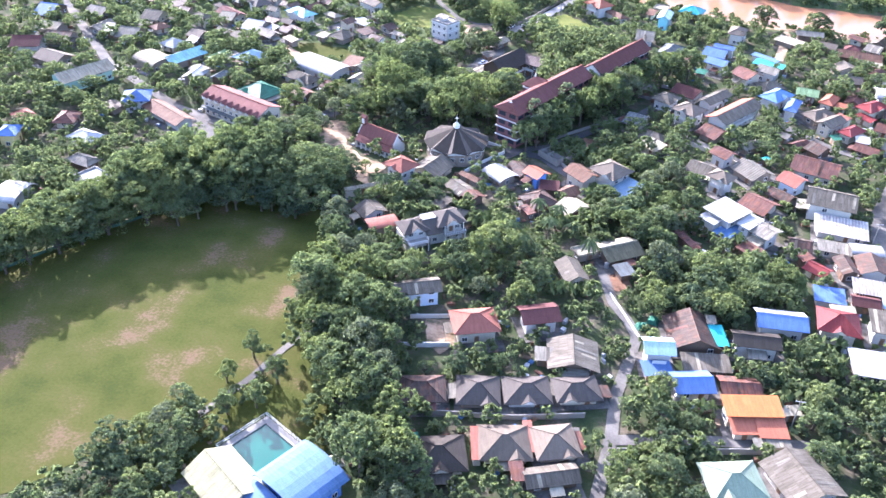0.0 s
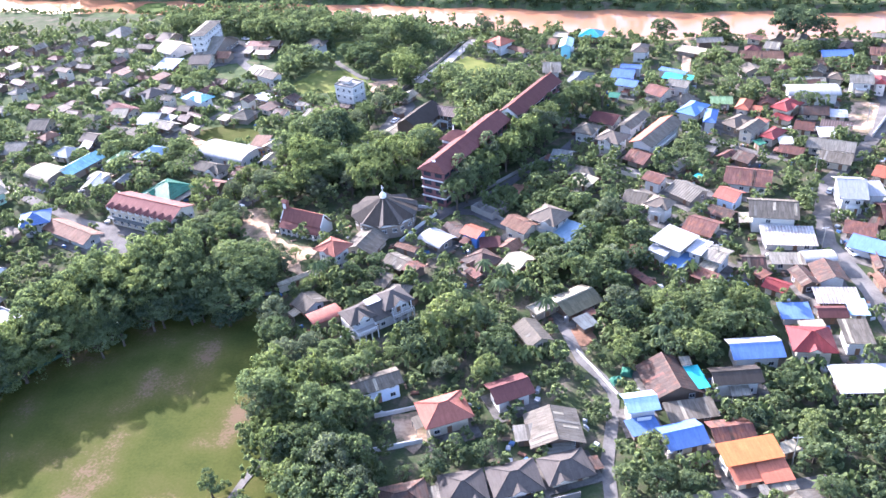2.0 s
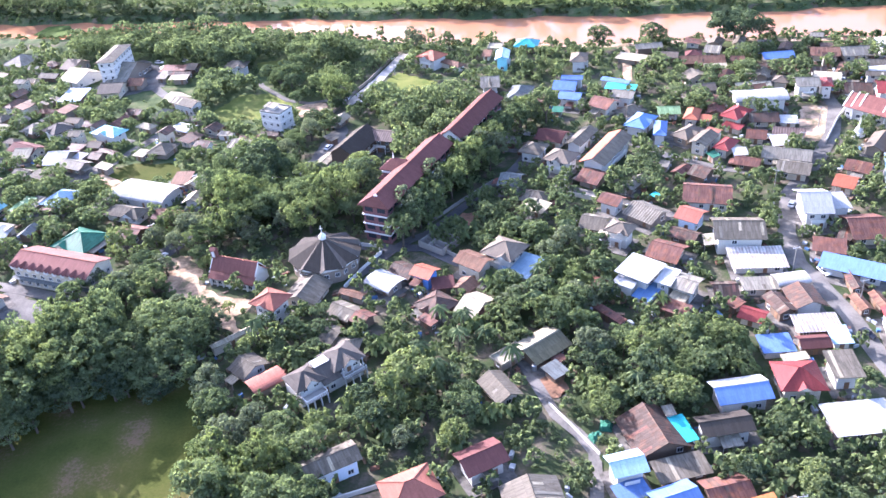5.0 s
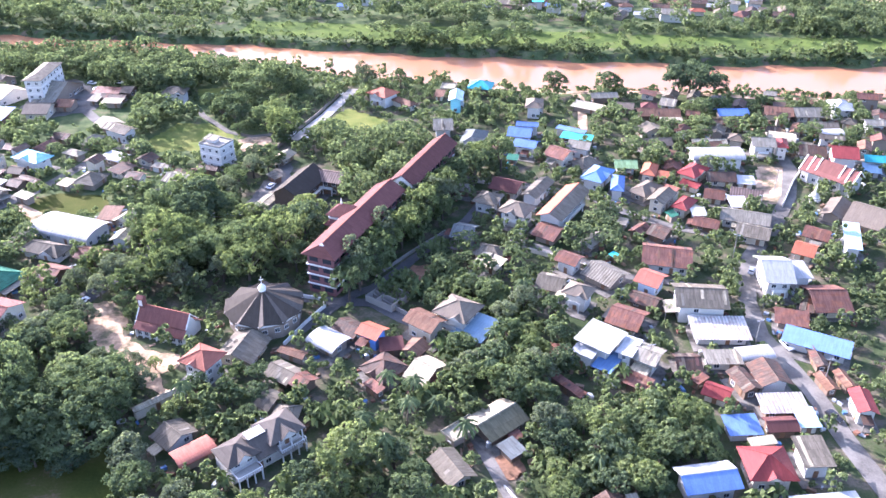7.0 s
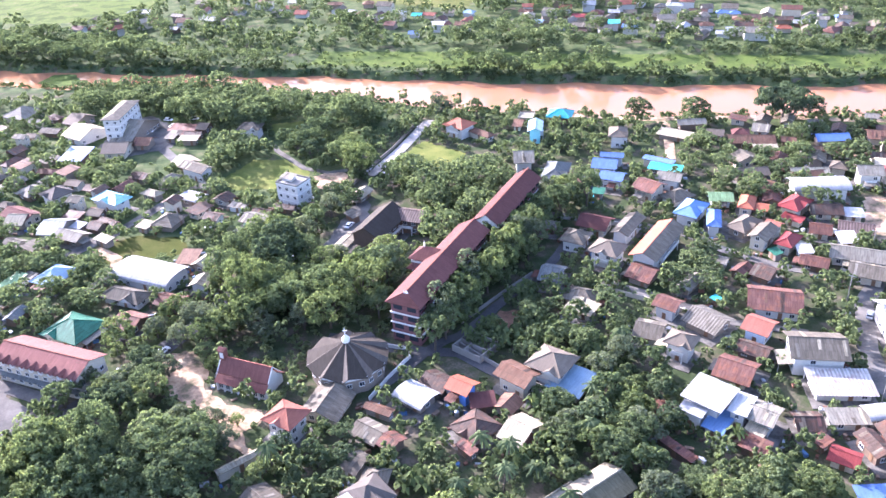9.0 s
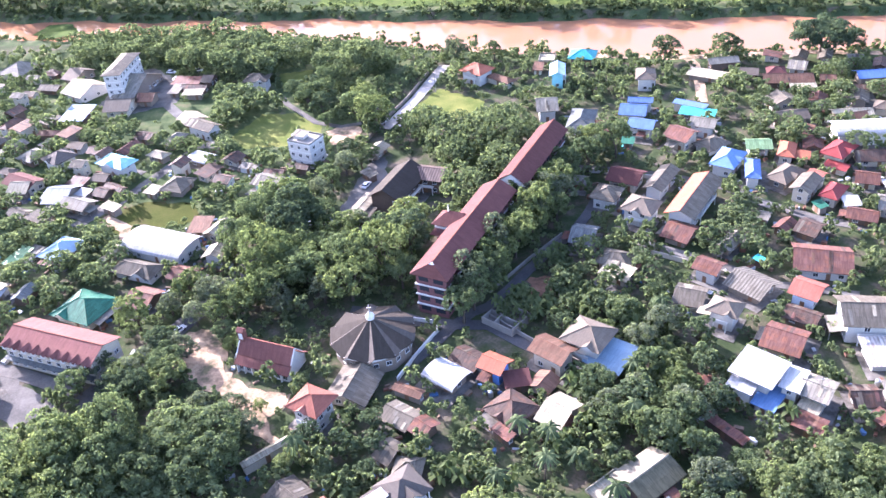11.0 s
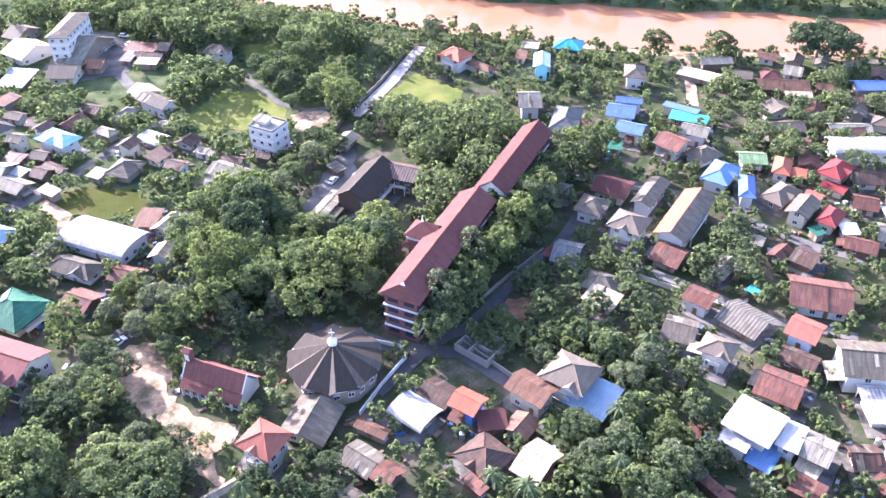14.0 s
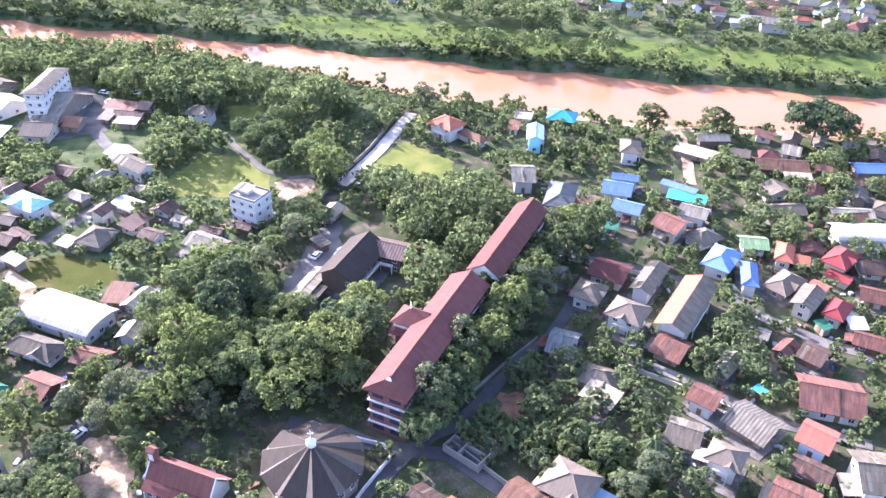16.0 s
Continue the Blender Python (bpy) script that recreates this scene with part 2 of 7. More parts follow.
M_PADDY = blotched("ripening_paddy", [(0.36, (0.056, 0.070, 0.024)), (0.5, (0.085, 0.095, 0.030)), (0.62, (0.108, 0.106, 0.042))], 28.0, 2.0)
M_PLOUGHED = blotched("ploughed_soil", [(0.35, (0.13, 0.105, 0.085)), (0.65, (0.22, 0.18, 0.14))], 20.0, 1.5)
M_SAND = blotched("sandy_earth", [(0.34, (0.10, 0.095, 0.055)), (0.46, (0.24, 0.17, 0.115)), (0.58, (0.38, 0.275, 0.18)), (0.7, (0.46, 0.35, 0.24))], 5.0, 0.9)
M_REDEARTH = blotched("reddish_earth", [(0.35, (0.11, 0.065, 0.042)), (0.65, (0.22, 0.125, 0.08))], 4.0, 0.7)
M_ROAD = blotched("worn_concrete_road", [(0.35, (0.08, 0.076, 0.07)), (0.65, (0.155, 0.145, 0.13))], 7.0, 0.5, rough=0.85, bumpy=0.15)
M_ASPHALT = blotched("grey_asphalt", [(0.35, (0.055, 0.055, 0.058)), (0.65, (0.10, 0.098, 0.095))], 9.0, 0.4, rough=0.85, bumpy=0.15)
M_SLABS = blotched("pale_concrete_slabs", [(0.35, (0.22, 0.205, 0.185)), (0.65, (0.36, 0.335, 0.30))], 5.0, 0.5, rough=0.85, bumpy=0.15)
M_APRON = blotched("dirty_yard_concrete", [(0.35, (0.07, 0.066, 0.058)), (0.5, (0.12, 0.112, 0.10)), (0.65, (0.17, 0.158, 0.14))], 3.0, 0.5, rough=0.9, bumpy=0.2)
M_CONCRETE = plain("stained_concrete", (0.20, 0.19, 0.17), 0.9, 0.2, 2.5)
M_LEAF = [foliage("leaves_mid", (0.046, 0.070, 0.043), (0.150, 0.190, 0.096)),
          foliage("leaves_dark", (0.035, 0.055, 0.040), (0.102, 0.136, 0.078)),
          foliage("leaves_bright", (0.060, 0.090, 0.042), (0.180, 0.216, 0.096)),
          foliage("leaves_grey_green", (0.060, 0.080, 0.058), (0.165, 0.192, 0.122))]
M_WOODS = foliage("leaves_mixed", (0.045, 0.068, 0.043), (0.165, 0.202, 0.102))
M_REED = foliage("reeds", (0.044, 0.070, 0.038), (0.145, 0.182, 0.084))
M_BARK = plain("bark", (0.075, 0.062, 0.05), 0.95, 0.3, 0.6)
M_GLASS = plain("dark_window_glass", (0.03, 0.035, 0.045), 0.12, 0.1, 1.0, bumpy=0)
M_FRAME = plain("white_frame_paint", (0.56, 0.56, 0.54), 0.6, 0.05, bumpy=0)
M_DOOR = plain("brown_door_paint", (0.17, 0.10, 0.06), 0.6, 0.15, bumpy=0.1)
M_TYRE = plain("black_rubber", (0.02, 0.02, 0.02), 0.85, 0.1, bumpy=0)
M_FENCE = plain("dark_green_mesh", (0.03, 0.07, 0.05), 0.7, 0.2, bumpy=0)
M_STEEL = plain("galvanised_steel", (0.45, 0.46, 0.47), 0.4, 0.1, metal=0.8, bumpy=0)

m, nd, ln, b = nodes_of("muddy_river_water")
co = nd.new("ShaderNodeNewGeometry").outputs["Position"]
ln.new(mix_col(nd, ln, noise_tex(nd, ln, co, 45.0, 3), (0.235, 0.112, 0.060), (0.285, 0.142, 0.078)), b.inputs["Base Color"])
b.inputs["Roughness"].default_value = 0.12
b.inputs["IOR"].default_value, b.inputs["Specular IOR Level"].default_value = 1.33, 0.12
bump(nd, ln, b, noise_tex(nd, ln, co, 1.6, 3), 0.10, 0.10)
M_WATER = m
m, nd, ln, b = nodes_of("green_pool_water")
co = nd.new("ShaderNodeNewGeometry").outputs["Position"]
ln.new(mix_col(nd, ln, noise_tex(nd, ln, co, 5.0, 3), (0.004, 0.070, 0.052), (0.008, 0.105, 0.076)), b.inputs["Base Color"])
b.inputs["Roughness"].default_value = 0.08
bump(nd, ln, b, noise_tex(nd, ln, co, 0.5, 2), 0.1, 0.03)
M_POOL = m


# ---- mesh helpers ----
class Mesh:
    """Vertices and faces gathered into one mesh; slot is the material of the faces that follow."""
    def __init__(self):
        self.v, self.f, self.s, self.slot = [], [], [], 0

    def face(self, *pts):
        n = len(self.v)
        self.v += [tuple(p) for p in pts]
        self.f.append(tuple(range(n, n + len(pts))))
        self.s.append(self.slot)
        return self

    def box(self, x0, y0, z0, x1, y1, z1):
        n = len(self.v)
        self.v += [(x0, y0, z0), (x1, y0, z0), (x1, y1, z0), (x0, y1, z0), (x0, y0, z1), (x1, y0, z1), (x1, y1, z1), (x0, y1, z1)]
        for q in ((0, 3, 2, 1), (4, 5, 6, 7), (0, 1, 5, 4), (1, 2, 6, 5), (2, 3, 7, 6), (3, 0, 4, 7)):
            self.f.append(tuple(n + i for i in q))
            self.s.append(self.slot)
        return self

    def slab(self, top, thick):
        """A plate under a loop of points (counter-clockwise from above)."""
        n, k = len(self.v), len(top)
        self.v += [tuple(p) for p in top] + [(p[0], p[1], p[2] - thick) for p in top]
        self.f += [tuple(range(n, n + k)), tuple(range(n + 2 * k - 1, n + k - 1, -1))]
        self.f += [(n + i, n + k + i, n + k + (i + 1) % k, n + (i + 1) % k) for i in range(k)]
        self.s += [self.slot] * (k + 2)
        return self

    def prism(self, loop, x0, x1):
        """A cross-section (y, z) drawn out along x."""
        n, k = len(self.v), len(loop)
        self.v += [(x0, y, z) for y, z in loop] + [(x1, y, z) for y, z in loop]
        self.f += [tuple(range(n + k - 1, n - 1, -1)), tuple(range(n + k, n + 2 * k))]
        self.f += [(n + i, n + (i + 1) % k, n + k + (i + 1) % k, n + k + i) for i in range(k)]
        self.s += [self.slot] * (k + 2)
        return self

    def tube(self, path, radii, sides=7):
        n0 = len(self.v)
        for i, (p, r) in enumerate(zip(path, radii)):
            a = Vector(path[min(i + 1, len(path) - 1)]) - Vector(path[max(i - 1, 0)])
            q = a.to_track_quat("Z", "Y")
            for s in range(sides):
                o = q @ Vector((math.cos(2 * math.pi * s / sides) * r, math.sin(2 * math.pi * s / sides) * r, 0))
                self.v.append(tuple(Vector(p) + o))
        for i in range(len(path) - 1):
            for s in range(sides):
                a, b2 = n0 + i * sides + s, n0 + i * sides + (s + 1) % sides
                self.f.append((a, b2, b2 + sides, a + sides))
                self.s.append(self.slot)
        self.f.append(tuple(n0 + (len(path) - 1) * sides + s for s in range(sides)))
        self.s.append(self.slot)
        return self

    def data(self, name, *mats):
        me = bpy.data.meshes.new(name)
        me.from_pydata(self.v, [], self.f)
        for mm in mats:
            me.materials.append(mm)
        if len(mats) > 1:
            me.polygons.foreach_set("material_index", self.s)
        me.update()
        return me


def part(name, shape, material, parent, label="", at=None):
    """One mesh object under a thing or a part. shape: a Mesh or ready mesh data."""
    mats = material if isinstance(material, (list, tuple)) else [material]
    ob = new(name, shape.data(name, *mats) if isinstance(shape, Mesh) else shape)
    ob.parent = parent
    if at is not None:
        ob.matrix_basis = at
    return tagged(ob, label)


def structure(name, shape, material, label, category):
    return tagged(new(name, shape.data(name, material)), label, category, kind="structure")


def thing(name, m, label, category, group=""):
    ob = new(name)
    ob.matrix_basis = m
    return tagged(ob, label, category, group)


def inside(px, py, poly):
    """Which of the points lie in the polygon."""
    px, py = np.asarray(px, float), np.asarray(py, float)
    hit = np.zeros(px.shape, bool)
    for (x0, y0), (x1, y1) in zip(poly, poly[1:] + poly[:1]):
        if y0 != y1:
            hit ^= ((y0 > py) != (y1 > py)) & (px < (x1 - x0) * (py - y0) / (y1 - y0) + x0)
    return hit


def within(x, y, poly):
    """Whether one place lies in the polygon."""
    hit, (x0, y0) = False, poly[-1]
    for x1, y1 in poly:
        if (y0 > y) != (y1 > y) and x < (x1 - x0) * (y - y0) / (y1 - y0) + x0:
            hit = not hit
        x0, y0 = x1, y1
    return hit


# ---- ground, river, roads ----
NEAR_X, NEAR_Y = [-700, -260, -195, -160, -125, -84, -38, -16, 10, 44, 99, 155, 188, 258, 700], [615, 505, 489, 482, 476, 462, 441, 424, 413, 397, 381, 371, 361, 348, 260]
FAR_X, FAR_Y = [-700, -246, -207, -168, -131, -87, -38, 28, 104, 148, 210, 285, 700], [665, 541, 529, 517, 506, 494, 479, 456, 435, 423, 408, 396, 310]


def river(x, y):
    """How far inside the river's banks a place lies, in metres; negative on land."""
    return np.minimum(y - np.interp(x, NEAR_X, NEAR_Y), np.interp(x, FAR_X, FAR_Y) - y) + 2.0 * np.sin(x * 0.09) + 1.2 * np.sin(x * 0.23 + 1)


def axis(spans):
    return np.array(sorted({round(float(v), 2) for a, b, n in spans for v in np.linspace(a, b, n + 1)}))


gx = axis([(-4500, -900, 6), (-900, -300, 30), (-300, 300, 100), (300, 1000, 30), (1000, 4500, 6)])
gy = axis([(-3500, -300, 5), (-300, 330, 60), (330, 620, 145), (620, 1000, 20), (1000, 4900, 6)])
GX, GY = np.meshgrid(gx, gy)


def ground_z(x, y):
    """The height of the ground: level, with the river's bed sunk into it."""
    bank = np.clip(river(x, y) / 7.0, -0.6, 1)
    return -4.6 * np.clip(bank + 0.35, 0, 1) ** 0.8 + 0.05 * np.sin(x * 0.11) * np.sin(y * 0.13)


GZ = ground_z(GX, GY)
me = bpy.data.meshes.new("ground")
ny, nx = GX.shape
idx = np.arange(nx * ny).reshape(ny, nx)
me.from_pydata(np.stack([GX, GY, GZ], -1).reshape(-1, 3).tolist(), [], np.stack([idx[:-1, :-1], idx[:-1, 1:], idx[1:, 1:], idx[1:, :-1]], -1).reshape(-1, 4).tolist())
me.materials.append(M_GROUND)
tagged(new("ground", me), "patchy earth and grass between the houses of a river town", "ground", kind="structure")

sheet = Mesh()
xs = np.linspace(-700, 700, 71)
for x0, x1 in zip(xs[:-1], xs[1:]):
    n0, n1, f0, f1 = (float(np.interp(v, X, Y)) for X, Y in ((NEAR_X, NEAR_Y), (FAR_X, FAR_Y)) for v in (x0, x1))
    sheet.face((x0, n0 - 6, -3.2), (x1, n1 - 6, -3.2), (x1, f1 + 6, -3.2), (x0, f0 + 6, -3.2))
structure("water", sheet, M_WATER, "wide muddy orange-brown river with faint ripples", "river")

# green slopes down to the water on both sides
for name_, X_, Y_, s_ in (("near_bank", NEAR_X, NEAR_Y, -1), ("far_slope", FAR_X, FAR_Y, 1)):
    bx = np.linspace(-420, 520, 236)
    edge = np.interp(bx, X_, Y_)
    grid = [np.stack([bx, edge + s_ * o, ground_z(bx, edge + s_ * o) + 0.07], -1) for o in np.linspace(-7, 11, 13)]
    bank = Mesh()
    bank.v = [tuple(p) for row in grid for p in row.tolist()]
    n_ = len(bx)
    for j_ in range(12):
        for i_ in range(n_ - 1):
            q_ = (j_ * n_ + i_, j_ * n_ + i_ + 1, (j_ + 1) * n_ + i_ + 1, (j_ + 1) * n_ + i_)
            bank.f.append(q_ if s_ > 0 else q_[::-1])
            bank.s.append(0)
    structure(name_, bank, M_UNDER, "green overgrown slope of the river bank", "river bank")

BLOCKED = []       # places kept free of trees: polygons
LAYER = [0]        # lifts each sheet of ground a little over the last


def patch(name, pts, material, label, category, z=0.09, ragged=1.2, keep=True):
    """A piece of ground with an uneven edge."""
    LAYER[0] += 1
    z += 0.0015 * LAYER[0]
    loop = []
    rng = random.Random(int(pts[0][0] * 7 + pts[0][1]))
    for (x0, y0), (x1, y1) in zip(pts, pts[1:] + pts[:1]):
        n = max(1, int(math.hypot(x1 - x0, y1 - y0) / 1.6))
        for i in range(n):
            j, ln_ = (rng.uniform(-ragged, ragged) * 0.7 if i else 0.0), math.hypot(x1 - x0, y1 - y0)
            loop.append((x0 + (x1 - x0) * i / n - (y1 - y0) / ln_ * j, y0 + (y1 - y0) * i / n + (x1 - x0) / ln_ * j, z))
    if keep:
        BLOCKED.append(list(pts))
    area = sum(a[0] * b[1] - b[0] * a[1] for a, b in zip(loop, loop[1:] + loop[:1]))
    bm = bmesh.new()
    f = bm.faces.new([bm.verts.new(p) for p in (loop if area > 0 else loop[::-1])])
    bmesh.ops.triangulate(bm, faces=[f])
    me = bpy.data.meshes.new(name)
    bm.to_mesh(me)
    bm.free()
    me.materials.append(material)
    return tagged(new(name, me), label, category, kind="structure")


def strip(name, pts, width, material, label, category, z=0.13, height=0.0, keep=True, kind="structure"):
    """A road or wall along a line of places; height lifts it into a wall."""
    if not height:
        LAYER[0] += 1
        z += 0.0015 * LAYER[0]
    sh, sides = Mesh(), []
    for i, p in enumerate(pts):
        a, b = Vector(pts[max(i - 1, 0)]), Vector(pts[min(i + 1, len(pts) - 1)])
        n = Vector((-(b - a).y, (b - a).x)).normalized() * width / 2
        sides.append(((p[0] + n.x, p[1] + n.y), (p[0] - n.x, p[1] - n.y)))
    for (l0, r0), (l1, r1) in zip(sides[:-1], sides[1:]):
        sh.slab([(*r0, z + height), (*r1, z + height), (*l1, z + height), (*l0, z + height)], 0.1 + height + (0.3 if height else 0))
    if keep:
        for (l0, r0), (l1, r1) in zip(sides[:-1], sides[1:]):
            BLOCKED.append([l0, r0, r1, l1])
    ob = new(name, sh.data(name, material))
    return tagged(ob, label, category, kind=kind)


for open_ground in ([(-39, 283), (-35, 300), (-26, 315), (-18, 314), (-5, 304), (-5, 280), (-10, 265), (-28, 265), (-36, 268)],
                    [(-53, 71), (-52, 84), (-49, 95), (-45, 96), (-43, 84), (-41, 67), (-47, 66)]):
    BLOCKED.append(open_ground)
patch("playing_field", [(-152, 96), (-134, 126), (-112, 150), (-94, 168), (-62, 162), (-57, 140), (-56, 118), (-61, 92), (-71, 71), (-90, 49), (-112, 28), (-150, 40)], M_FIELD, "worn grass playing field with bare earth patches", "playing field", 0.075, 0.6)
patch("lawn", [(-14, 350), (0, 369), (17, 352), (15, 338), (-5, 342)], M_LAWN, "bright mown lawn beside a river lane", "lawn")
patch("grass_ground", [(-230, 330), (-230, 470), (-150, 468), (-100, 455), (-40, 430), (-16, 416), (-6, 392), (-34, 344), (-60, 300), (-100, 262), (-150, 262)], M_UNDER, "rough green grass between the compounds", "ground", 0.05, 1.2, False)
patch("lawn", [(-85, 342), (-74, 363), (-57, 359), (-49, 346), (-49, 335), (-61, 331), (-78, 333)], M_LAWN, "open sunlit lawn with long tree shadows", "lawn")
patch("lawn", [(-70, 405), (-55, 405), (-58, 382), (-67, 384)], M_LAWN, "shaded lawn behind trees near the river", "lawn")
patch("lawn", [(-66, 114), (-48, 108), (-38, 90), (-34, 68), (-24, 50), (-30, 46), (-60, 44), (-76, 60), (-68, 84)], M_FIELD, "grass strip beside the pool", "lawn", 0.05, 0.3, False)
patch("far_bank", [(-600, 660), (-300, 566), (-246, 549), (-207, 537), (-168, 525), (-131, 514), (-87, 502), (-38, 487), (28, 464), (104, 443), (148, 431), (210, 416), (285, 404), (700, 320), (900, 420), (700, 700), (300, 760), (0, 800), (-300, 860)], M_UNDER, "overgrown green ground beyond the river", "ground", 0.03, 1.0, False)
patch("sandbar", [(-216, 508), (-211, 523), (-198, 521), (-188, 503), (-202, 498)], M_MEADOW, "low grassy sandbar in the river", "sandbar", -2.95, 0.8, False)
patch("sandbar", [(-16, 421), (-1, 418), (13, 411), (18, 404), (-2, 406)], M_MEADOW, "grassy spit at the river edge", "sandbar", -2.95, 0.8, False)
patch("meadow", [(-60, 494), (30, 468), (110, 446), (210, 420), (330, 402), (340, 425), (220, 445), (110, 475), (30, 500), (-50, 520)], M_MEADOW, "lush green meadow along the far river bank", "meadow", 0.05)
patch("paddy_field", [(100, 640), (190, 610), (300, 560), (420, 540), (620, 600), (700, 900), (300, 1000), (60, 850)], M_PADDY, "pale green ripening paddy fields", "field", 0.05, 2)
patch("ploughed_field", [(112, 620), (180, 596), (215, 588), (250, 600), (215, 640), (150, 650)], M_PLOUGHED, "bare ploughed brown field", "field", 0.12, 2)
patch("bare_ground", [(300, 540), (345, 500), (365, 498), (360, 520), (320, 552)], M_SAND, "bare orange earth clearing", "ground", 0.12, 2)
patch("meadow", [(-420, 690), (-250, 640), (-200, 640), (-170, 720), (-200, 900), (-500, 900)], M_MEADOW, "wide grassy field beyond the river", "field", 0.08, 2)
patch("paddy_field", [(-150, 680), (-60, 660), (40, 600), (60, 640), (40, 700), (-120, 760)], M_PADDY, "pale green paddy field behind the far village", "field", 0.06, 2)
for dx_ in range(5):
    strip("field_dike", [(110 + 62 * dx_, 645 - 24 * dx_), (150 + 70 * dx_, 735 - 10 * dx_), (200 + 80 * dx_, 900)], 1.3, M_UNDER, "grassy dike between the paddies", "field", 0.14, 0.0, False)
for dy_ in range(3):
    strip("field_dike", [(60, 690 + 55 * dy_), (250, 655 + 50 * dy_), (480, 610 + 55 * dy_)], 1.2, M_UNDER, "grassy dike between the paddies", "field", 0.15, 0.0, False)
patch("sandy_yard", [(-80.3, 224.7), (-73.6, 224.8), (-68.1, 213.3), (-68.6, 208.1), (-61.2, 199.4), (-50.3, 195.6), (-51.4, 191.2), (-55.6, 188.1), (-52.2, 179.3), (-57.8, 183.0), (-63.4, 194.2), (-72.6, 200.5), (-80.0, 208.4), (-84.7, 213.5)], M_SAND, "sunlit sandy yard beside the church", "yard")
patch("sandy_yard", [(-47, 340), (-36, 344), (-33, 340), (-33, 331), (-44, 328)], M_SAND, "pale sandy forecourt", "yard", 0.14)
patch("bare_plot", [(15, 232), (21, 231), (19.5, 222), (13, 223)], M_REDEARTH, "bare reddish earth plot behind a wall", "yard")
patch("temple_court", [(154, 284), (167, 283), (152, 258), (143, 252), (142, 262)], M_SAND, "pale paved temple courtyard", "yard")
patch("vacant_plot", [(-123, 292), (-108, 300), (-90, 295), (-86, 284), (-100, 279), (-110, 276)], M_FIELD, "overgrown vacant plot of dry grass", "yard", 0.09, 1.2)
patch("parking", [(-40, 280), (-35, 296), (-30, 310), (-24, 314), (-24, 298), (-30, 284), (-38, 270), (-44, 270)], M_ROAD, "concrete parking area beside the school", "parking")
patch("yard", [(-128, 217), (-115, 206), (-108, 199), (-118, 194), (-133, 208)], M_ROAD, "pale concrete yard in front of the dormer hall", "yard", 0.1)
patch("yard", [(22, 150), (30, 150), (31, 142), (25, 138)], M_REDEARTH, "orange earth yard", "yard")
patch("driveway", [(-22, 117), (-14, 118), (-13, 108), (-16, 104), (-20, 108)], M_SAND, "pale driveway in front of the villa", "driveway", 0.16, 0.3)

strip("road", [(110, 60), (107, 95), (107, 125), (107, 141), (108, 157), (107, 171), (106, 183), (110, 199), (120, 220), (139, 240), (154, 259), (166, 281), (169, 300)], 5.2, M_ROAD, "worn pale concrete main street between the houses", "road")
strip("road", [(21, 156), (24, 143), (26, 134), (30, 127), (32, 121), (30, 111), (27, 99), (26, 85), (23, 66), (22, 40)], 2.9, M_ROAD, "narrow concrete lane between gardens", "road", 0.12)
strip("road", [(25, 84), (45, 88), (75, 92)], 3.0, M_ROAD, "narrow side lane beside a garden wall", "road", 0.1)
strip("road", [(-300, 390), (-222, 298), (-186, 257), (-161, 238), (-139, 222), (-123, 215), (-105, 205)], 4.2, M_ROAD, "sunlit pale street through the old quarter", "road")
strip("road", [(4, 394), (0, 385), (-10, 362), (-19, 345), (-24, 337)], 4.8, M_SLABS, "river lane of pale concrete slabs", "road", 0.15)
strip("road", [(48, 278), (38, 261), (31, 251), (22, 243), (14, 234), (8, 227), (2, 221), (-3, 219), (-9, 214), (-14, 208), (-20, 202)], 3.4, M_ASPHALT, "shaded asphalt lane beside the school", "road", 0.14)
strip("road", [(-36, 226), (-24, 222), (-18, 218), (-9, 215), (1, 213), (8, 205), (16, 197), (26, 188)], 4.0, M_ASPHALT, "shaded lane round the hall", "road", 0.16)
strip("road", [(-104, 200), (-92, 215), (-86, 223), (-80, 232), (-72, 245), (-64, 262)], 6.0, M_ASPHALT, "grey asphalt road under roadside trees", "road", 0.12)
strip("road", [(-130, 288), (-117, 303), (-107, 320), (-99, 334), (-90, 343), (-110, 372), (-122, 392)], 4.5, M_ROAD, "pale village lane", "road", 0.1)
strip("road", [(-112, 262), (-109, 273), (-111, 283), (-121, 292)], 4.5, M_SAND, "pale curving lane", "road", 0.12)
strip("road", [(-67, 378), (-64, 370), (-59, 362), (-51, 349), (-41, 343), (-33, 344)], 2.6, M_ROAD, "curved concrete drive beside the lawn", "road", 0.12)
strip("footpath", [(-43, 122), (-50, 106), (-54, 98), (-58, 87), (-64, 75), (-72, 62)], 1.8, M_ROAD, "narrow concrete footpath along the playing field", "footpath", 0.14)
strip("road", [(36, 292), (48, 288), (68, 279), (84, 268), (92, 256), (104, 244), (118, 236)], 4.0, M_ROAD, "pale concrete lane behind the school", "road", 0.11)
strip("road", [(48, 244), (62, 233), (80, 216), (98, 208)], 3.2, M_ROAD, "narrow concrete alley between houses", "road", 0.1)
strip("road", [(106, 376), (107, 366), (104, 352), (98, 330)], 4.0, M_SAND, "earth lane to the river", "road", 0.1)
patch("yard", [(-148, 388), (-144, 428), (-131, 428), (-112, 404), (-113, 384), (-131, 377)], M_ROAD, "concrete yard of the guesthouse and garages", "yard", 0.1)
strip("river_walk", [(60, 390), (99, 375), (155, 366), (190, 354), (250, 340)], 4.0, M_SAND, "pale earth track along the river bank", "footpath", 0.1)


